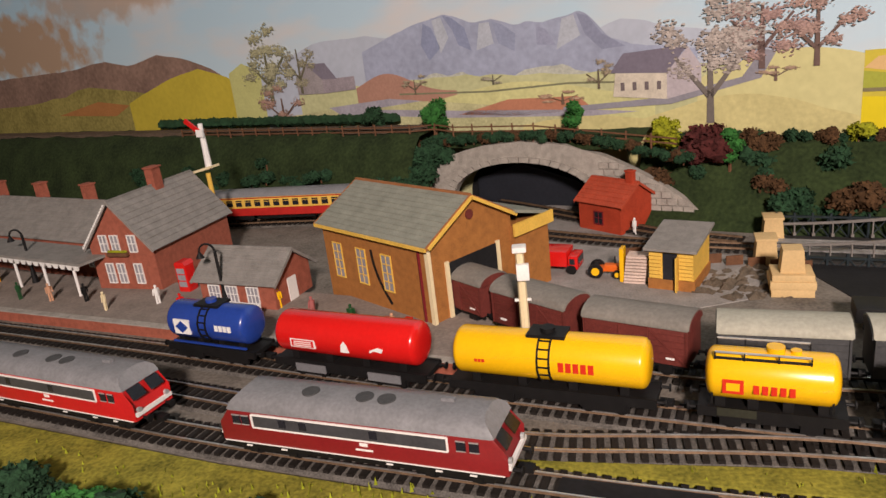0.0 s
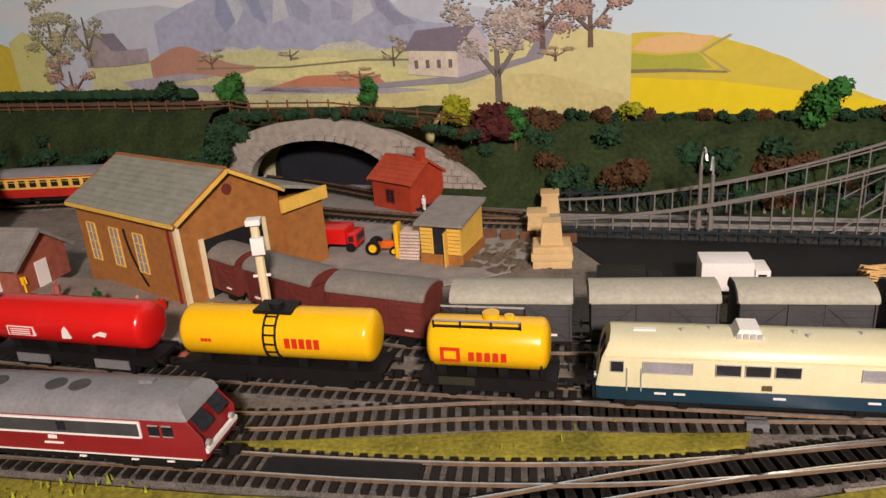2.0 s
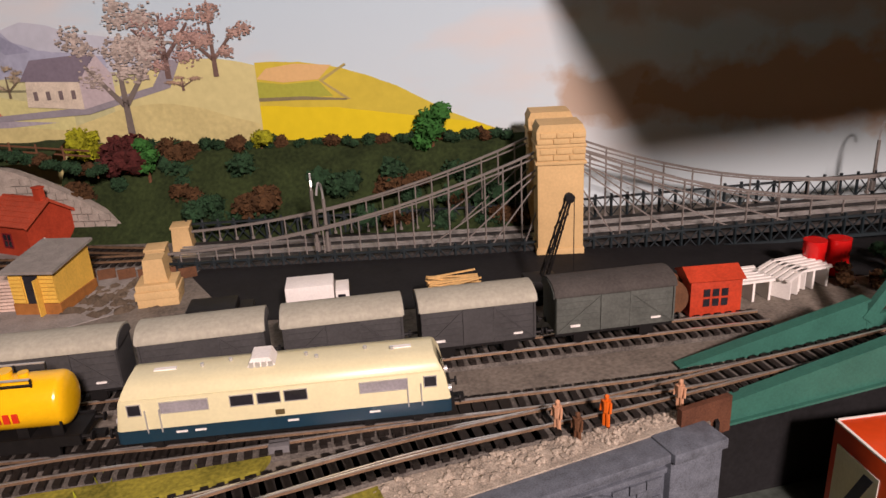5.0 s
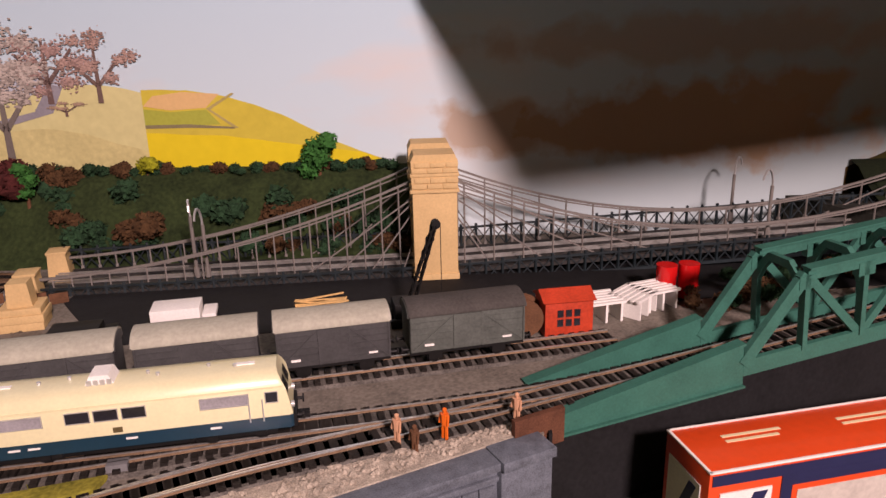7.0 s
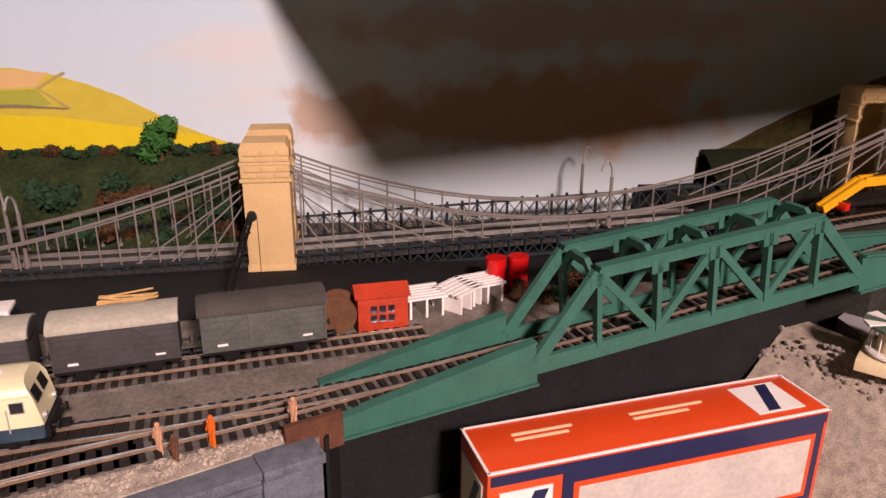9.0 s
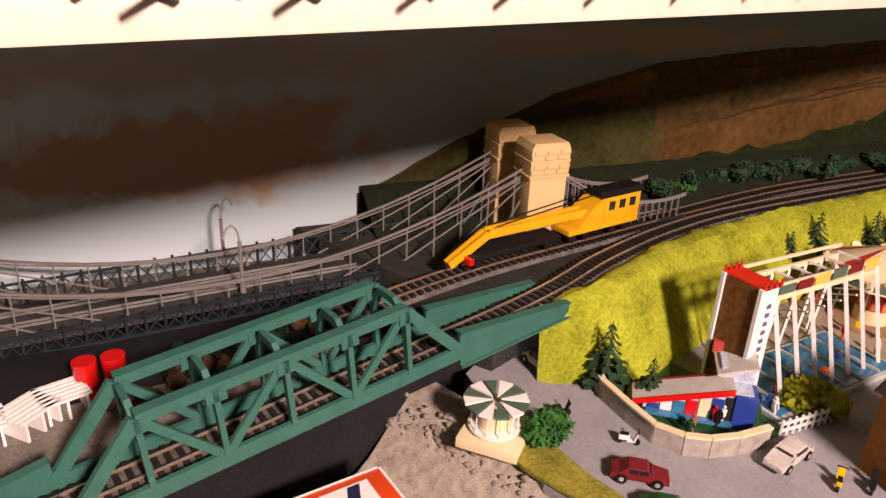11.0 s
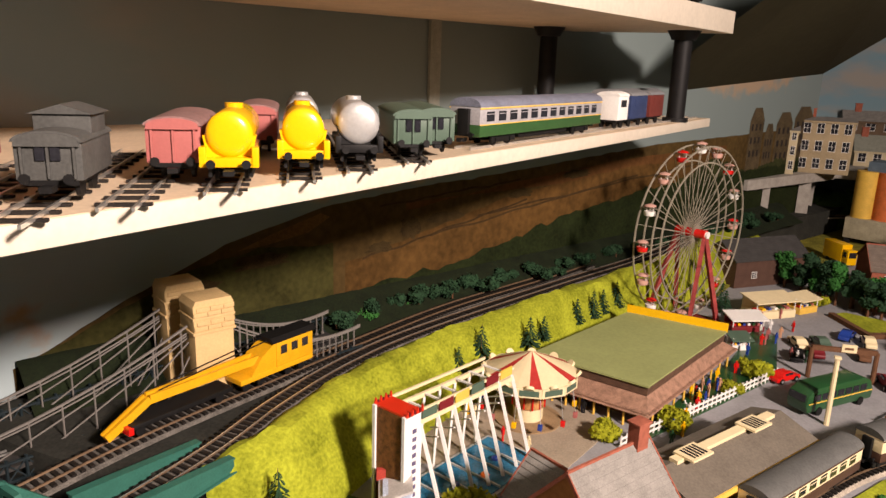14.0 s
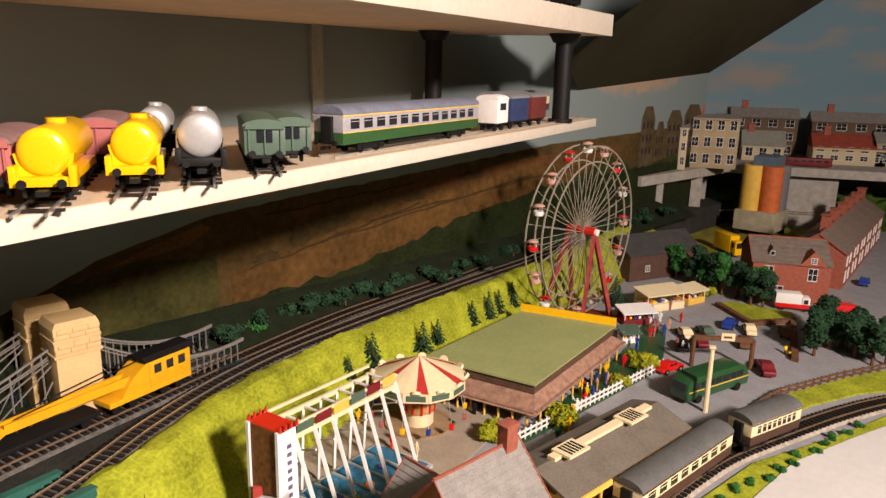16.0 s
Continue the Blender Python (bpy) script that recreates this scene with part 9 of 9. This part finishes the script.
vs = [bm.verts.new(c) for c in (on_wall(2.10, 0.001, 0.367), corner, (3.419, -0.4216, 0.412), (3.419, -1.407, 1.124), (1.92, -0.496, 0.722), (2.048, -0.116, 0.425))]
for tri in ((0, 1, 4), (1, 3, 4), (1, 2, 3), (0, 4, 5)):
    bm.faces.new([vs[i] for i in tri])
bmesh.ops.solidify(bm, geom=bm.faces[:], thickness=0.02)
# Olive darkened in the colour, for a slope facing away from the lamp.
solo("sloping_ceiling", bm, mat("shaded olive slope", (0.10, 0.085, 0.045), 0.85, 0, 0.1, 6, 0.05), "olive sloping attic ceiling, darkened as if turned from the lamp", "ceiling", "structure")

# ---- yellow crane train behind the main line ----
RAIL2 = curve_pts([(1.00, 0.300, 0.034), (1.15, 0.262, 0.048), (1.30, 0.226, 0.050), (1.45, 0.192, 0.050), (1.65, 0.14, 0.05), (1.9, 0.045, 0.05), (2.3, -0.09, 0.05)])
track(RAIL2, "second line beside the embankment", metal=rail_dull)
p, a, t = along(RAIL2, way_at_x(RAIL2, 1.31))
yc = thing("railway_crane", p.x, p.y, p.z, a, "yellow railway breakdown crane with a long jib", "crane")
B("truck", (-0.05, 0.055, -0.014, 0.014, 0.010, 0.016), crane_y, yc, 0.001)
B("cab", (0.0, 0.055, -0.014, 0.014, 0.016, 0.046), crane_y, yc, 0.001)
P("cab_nose", [(-0.035, 0.016), (0.0, 0.016), (0.0, 0.046), (-0.02, 0.034)], "y", -0.013, 0.013, crane_y, yc)
bm = bmesh.new()
add_prism(bm, [(-0.0165, 0.046), (-0.010, 0.0505), (0.010, 0.0505), (0.0165, 0.046)], "x", -0.006, 0.060)
part("cab_roof", bm, black_p, yc)
for k in range(3):
    B("cab_window", (0.006 + k * 0.016, 0.015 + k * 0.016, -0.0145, -0.0138, 0.030, 0.040), pane_d, yc)
for sgn in (-1, 1):
    L("jib", (-0.02, sgn * 0.006, 0.030), (-0.150, sgn * 0.004, 0.030), 0.003, crane_y, yc, 0.009)
    L("jib_tip", (-0.150, sgn * 0.004, 0.030), (-0.195, sgn * 0.003, 0.006), 0.003, crane_y, yc, 0.008)
    L("jib_stay", (0.0, sgn * 0.005, 0.048), (-0.14, sgn * 0.004, 0.036), 0.001, black_p, yc)
for k in range(8):
    L("jib_tie", (-0.03 - k * 0.016, -0.006, 0.030), (-0.03 - k * 0.016, 0.006, 0.030), 0.002, crane_y, yc)
B("match_truck", (-0.175, -0.06, -0.013, 0.013, 0.009, 0.014), black_p, yc, 0.0006)
for k in (-0.165, -0.075, -0.04, -0.02, 0.02, 0.04):
    wheelset(yc, k, 0.005)
B("red_buffer_beam", (-0.179, -0.174, -0.014, 0.014, 0.006, 0.013), red_t, yc)
for k in range(30):
    bush(1.55 + 0.9 * k / 30, 0.23 - 0.36 * k / 30 + 0.02 * rng.random(), 0.036, 0.010 + 0.008 * rng.random(), leaf_d if k % 3 else leaf_g, "dark green scrub behind the far tracks", seed=760 + k, n=3)

# ---- shelves with stored wagons ----
F0, F1 = Vector((0.70, 0.095, 0)), Vector((2.06, -0.172, 0))
U0, U1 = Vector((0.70, 0.165, 0)), Vector((1.985, -0.195, 0))
SD = (F1 - F0).normalized()
SN = Vector((-SD.y, SD.x, 0))
SA = math.degrees(math.atan2(SD.y, SD.x))
SL = (F1 - F0).length
ZS = 0.325
UP = 0.174
white_e = mat("pale shelf edge", (0.60, 0.53, 0.43), 0.5, 0, 0.08, 20, 0.05)


def shelf(a, b, z, th, label):
    """A board from its front edge back to the painted wall."""
    ang = math.atan2(b.y - a.y, b.x - a.x)
    e = thing("display_shelf", a.x, a.y, z, math.degrees(ang), label, "shelf", "display shelves")
    back = [Vector((p.x, WALL.y + (p.x - WALL.x) * WD.y / WD.x - 0.001, 0)) for p in (b, a)]
    plan = []
    for p in (a, b, *back):
        q = p - a
        plan.append((q.x * math.cos(ang) + q.y * math.sin(ang), -q.x * math.sin(ang) + q.y * math.cos(ang)))
    P("board", plan, "z", -th, 0, wood, e)
    B("front_edge", (-0.001, (b - a).length + 0.001, -0.002, -0.0004, -th, -0.0002), white_e, e, 0.0006)


shelf(F0, F1, ZS, 0.014, "pale pine display shelf carrying rails and wagons")
shelf(U0, U1, ZS + UP, 0.034, "upper pale pine display shelf")


def sp_at(s, back, z=ZS):
    p = F0 + SD * s + SN * back
    return p.x, p.y, z


UD = (U1 - U0).normalized()
UN, UL = Vector((-UD.y, UD.x, 0)), (U1 - U0).length
for s, b in ((UL - 0.085, 0.045), (UL - 0.20, 0.22)):
    x, y, z = U0 + UD * s + UN * b + Vector((0, 0, ZS))
    e = thing("shelf_post", x, y, z, SA, "black turned shelf support post", "post", "shelf posts")
    C("column", (0, 0, 0), (0, 0, 0.140), 0.014, black_p, e, 18)
    C("top_flange", (0, 0, 0.126), (0, 0, 0.140), 0.018, black_p, e, 18, 0.026)
    C("base_flange", (0, 0, 0), (0, 0, 0.006), 0.020, black_p, e, 18)
# cable duct on the wall
B("wall_duct", (0, 0.02, 0, 0.006, 0, 0.140), mat("grey duct paint", (0.26, 0.27, 0.23), 0.7), None)
ob = bpy.data.objects["wall_duct"]
ob.matrix_world = pose(*on_wall(1.385, 0.007, ZS), 0, 0, WANG)
tagged(ob, "grey painted cable duct on the wall", "duct", kind="structure")

# cross tracks on the shelf
ct = bmesh.new()
add_box(ct, -0.010, 0.010, -0.02, 0.26, 0.0, 0.0012)
CT = mesh_of("track_bed", ct, black_p)
cr1 = bmesh.new()
add_box(cr1, -0.0008, 0.0008, -0.02, 0.26, 0.0012, 0.0034)
CR = mesh_of("rail", cr1, rail_m)
cs = bmesh.new()
add_box(cs, -0.014, 0.014, -0.0018, 0.0018, 0.0004, 0.0020)
CS = mesh_of("sleeper", cs, sleeper_m)
slots = [0.01, 0.06, 0.11, 0.16, 0.208, 0.262, 0.325, 0.388, 0.445, 0.513]
for s in slots:
    x, y, z = sp_at(s, 0.0)
    e = thing("storage_track", x, y, z, SA - 44, "short storage track laid across the shelf", "track", "storage tracks")
    for dx in (-0.0083, 0.0083):
        o = new("rail", CR)
        o.parent, o.location = e, (dx, 0, 0)
    for k in range(14):
        o = new("sleeper", CS)
        o.parent, o.location = e, (0, 0.0 + k * 0.019, 0)


def stub(name, s, back, label, category, turn=46):
    x, y, z = sp_at(s, back)
    return thing(name, x, y, z + 0.0034, SA + turn, label, category, "stored wagons")


def end_tank(s, back, col, label, ln=0.10, r=0.0138, cradle=None):
    e = stub("stored_tank_wagon", s, back, label, "tank wagon")
    bm = bmesh.new()
    add_lathe(bm, capsule(ln, r, 0.3), 24, "x")
    bmesh.ops.translate(bm, verts=bm.verts, vec=(ln / 2, 0, 0.0150 + r))
    part("tank", bm, col, e, "", True)
    B("frame", (-0.004, ln + 0.004, -0.0135, 0.0135, 0.010, 0.0155), cradle or black_p, e, 0.0006)
    for y in (-0.015, 0.015):
        B("end_bracket", (-0.005, 0.006, y - 0.002, y + 0.002, 0.010, 0.022), cradle or black_p, e, 0.0006)
    P("saddle", [(-0.013, 0.0155), (0.013, 0.0155), (0.0155, 0.028), (-0.0155, 0.028)], "x", 0.004, 0.014, cradle or black_p, e)
    for k in (0.015, 0.03, ln - 0.03, ln - 0.015):
        wheelset(e, k)
    buffers(e, -0.004, -1)
    for y in (-0.0118, 0.0118):
        B("bogie_frame", (0.004, 0.042, y - 0.001, y + 0.001, 0.003, 0.009), black_p, e)
    C("filler_dome", (ln / 2, 0, 0.0140 + 2 * r), (ln / 2, 0, 0.0172 + 2 * r), 0.006, col, e, 12)


def end_van(s, back, col, roof, label, ln=0.09, win=False, h=0.033):
    e = stub("stored_van", s, back, label, "goods wagon")
    B("body", (0, ln, -0.0155, 0.0155, 0.011, h), col, e, 0.0005)
    bm = bmesh.new()
    add_prism(bm, [(-0.0165, h)] + [(0.0165 * -math.cos(math.pi * j / 10), h + 0.0055 * math.sin(math.pi * j / 10)) for j in range(1, 10)] + [(0.0165, h)], "x", -0.001, ln + 0.001)
    part("roof", bm, roof, e, "", True)
    P("end_gable", [(-0.0150, h - 0.002)] + [(0.0150 * -math.cos(math.pi * j / 10), h + 0.0045 * math.sin(math.pi * j / 10)) for j in range(1, 10)] + [(0.0150, h - 0.002)], "x", -0.0022, -0.0009, col, e)
    if win:
        for y in (-0.0035, 0.0035):
            B("end_window", (-0.0012, 0.0006, y - 0.0022, y + 0.0022, 0.021, 0.030), pane_d, e)
    for y in (-0.012, 0.0, 0.012):
        L("end_stanchion", (-0.0008, y, 0.012), (-0.0008, y, h), 0.0012, col, e)
    for k in (0.018, ln - 0.018):
        wheelset(e, k, 0.006)
    buffers(e, 0, -1)
    B("solebar", (0, ln, -0.013, 0.013, 0.0085, 0.011), black_p, e)


dark_g = mat("dark pewter paint", (0.075, 0.075, 0.07), 0.6)
end_van(0.235, 0.018, dark_g, dark_g, "pewter grey end-platform guard van on the shelf", 0.06, True, 0.030)
e = stub("stored_lookout", 0.252, 0.034, "grey lookout cabin wagon behind the guard van", "goods wagon")
B("cabin", (0, 0.03, -0.014, 0.014, 0.028, 0.042), dark_g, e, 0.001)
P("cabin_roof", [(-0.016, 0.042), (0.016, 0.042), (0.0, 0.047)], "x", -0.002, 0.032, dark_g, e)
end_van(0.316, 0.032, pink_v, mat("rose-grey roof", (0.24, 0.14, 0.13), 0.6), "faded rose goods van on the shelf")
end_van(0.195, 0.085, pink_v, MATS["rose-grey roof"], "faded rose goods van on the shelf")
end_tank(0.334, 0.004, yellow_t, "yellow tank wagon with yellow end cradle on the shelf", cradle=yellow_t)
end_tank(0.394, 0.003, yellow_t, "yellow and silver tank wagon on the shelf", cradle=yellow_t)
end_tank(0.447, 0.001, silver_t, "silver tank wagon on the shelf", r=0.0152)
end_van(0.513, 0.002, green_c, green_c, "dull green ribbed van on the shelf", 0.10, True)
end_van(0.548, 0.004, green_c, green_c, "dull green ribbed van on the shelf", 0.10, True)
end_van(0.44, 0.10, pink_v, MATS["rose-grey roof"], "salmon goods van further back on the shelf")
end_tank(0.50, 0.11, silver_t, "silver tank wagon further back on the shelf")
e = stub("stored_hopper", 0.160, 0.035, "long brown bogie hopper wagon on the shelf", "goods wagon", 0)
brown_h = mat("oxide brown hopper", (0.10, 0.032, 0.024), 0.6)
P("body", [(-0.10, 0.014), (0.03, 0.014), (0.045, 0.037), (-0.115, 0.037)], "y", -0.0155, 0.0155, brown_h, e)
for k in range(12):
    L("rib", (-0.105 + k * 0.0125, -0.0162, 0.016), (-0.108 + k * 0.013, -0.0162, 0.037), 0.0016, brown_h, e)
B("orange_panel", (-0.03, -0.012, -0.0166, -0.0156, 0.020, 0.028), orange_p, e)
B("frame", (-0.12, 0.05, -0.012, 0.012, 0.009, 0.014), black_p, e)
for k in (-0.105, -0.085, 0.02, 0.04):
    wheelset(e, k)
end_van(0.10, 0.16, brown_h, roof_br, "brown goods van on the shelf")
end_van(0.05, 0.12, grey_v, groof, "dark grey goods van on the shelf")
end_van(0.0, 0.10, brown_h, roof_br, "brown goods van on the shelf")
x, y, z = sp_at(0.765, 0.024)
coach(x, y, z + 0.002, SA, 0.285, mat("bottle green coach", (0.03, 0.085, 0.025), 0.4), mat("pale grey coach", (0.33, 0.32, 0.33), 0.5), mat("blue-grey coach roof", (0.16, 0.17, 0.215), 0.5), "green and grey express coach with a yellow line", "stored coaches", 12, yellowpaint)
for s, ln, m, lb in ((0.985, 0.036, white_p, "white guard van on the shelf"), (1.045, 0.065, mat("dark blue van", (0.03, 0.045, 0.11), 0.5), "dark blue van on the shelf"), (1.12, 0.06, brown_v, "maroon van on the shelf")):
    x, y, z = sp_at(s, 0.024)
    e = thing("stored_wagon", x, y, z + 0.002, SA, lb, "goods wagon", "stored wagons")
    B("body", (-ln / 2, ln / 2, -0.0155, 0.0155, 0.011, 0.042), m, e, 0.0006)
    bm = bmesh.new()
    add_prism(bm, [(-0.0165, 0.042)] + [(0.0165 * -math.cos(math.pi * j / 10), 0.042 + 0.006 * math.sin(math.pi * j / 10)) for j in range(1, 10)] + [(0.0165, 0.042)], "x", -ln / 2, ln / 2)
    part("roof", bm, m if ln < 0.05 else groof, e, "", True)
    B("window", (-ln * 0.25, ln * 0.25, -0.0162, -0.0150, 0.028, 0.037), pane_d if ln < 0.05 else m, e)
    for k in (-0.3, 0.3):
        wheelset(e, k * ln, 0.006)
    B("solebar", (-ln / 2, ln / 2, -0.013, 0.013, 0.0085, 0.011), black_p, e)
x, y, z = sp_at(1.25, 0.10)
coach(x, y, z + 0.002, SA, 0.24, mat("chocolate coach paint", (0.07, 0.035, 0.025)), cream_w, groof, "chocolate and cream coach at the back of the shelf", "stored coaches", 10)
e = thing("shelf_front_track", F0.x, F0.y, ZS, SA, "track along the front of the shelf", "track")
for dy in (0.0157, 0.0323):
    B("rail", (0.62, SL - 0.02, dy - 0.0008, dy + 0.0008, 0.0002, 0.003), rail_m, e)
# engines on the upper shelf, seen from below
for s, m, w in ((0.80, red_t, 0.03), (0.88, green_b, 0.06), (0.97, black_p, 0.05), (1.05, yellow_t, 0.02), (1.11, black_p, 0.09), (1.22, black_p, 0.07), (0.6, black_p, 0.08)):
    x, y, z = U0 + UD * s + UN * 0.035 + Vector((0, 0, ZS + UP))
    e = thing("stored_engine", x, y, z, SA, "steam engine model standing on the upper shelf", "locomotive", "stored engines")
    B("footplate", (-w / 2, w / 2, -0.013, 0.013, 0.009, 0.012), black_p, e)
    C("boiler", (-w / 2, 0, 0.024), (w * 0.2, 0, 0.024), 0.010, m, e, 14)
    B("cab", (w * 0.2, w / 2, -0.014, 0.014, 0.012, 0.042), m, e, 0.001)
    C("chimney", (-w * 0.35, 0, 0.032), (-w * 0.35, 0, 0.044), 0.003, black_p, e, 10)
    for k in (-0.3, 0.0, 0.3):
        wheelset(e, k * w, 0.007)
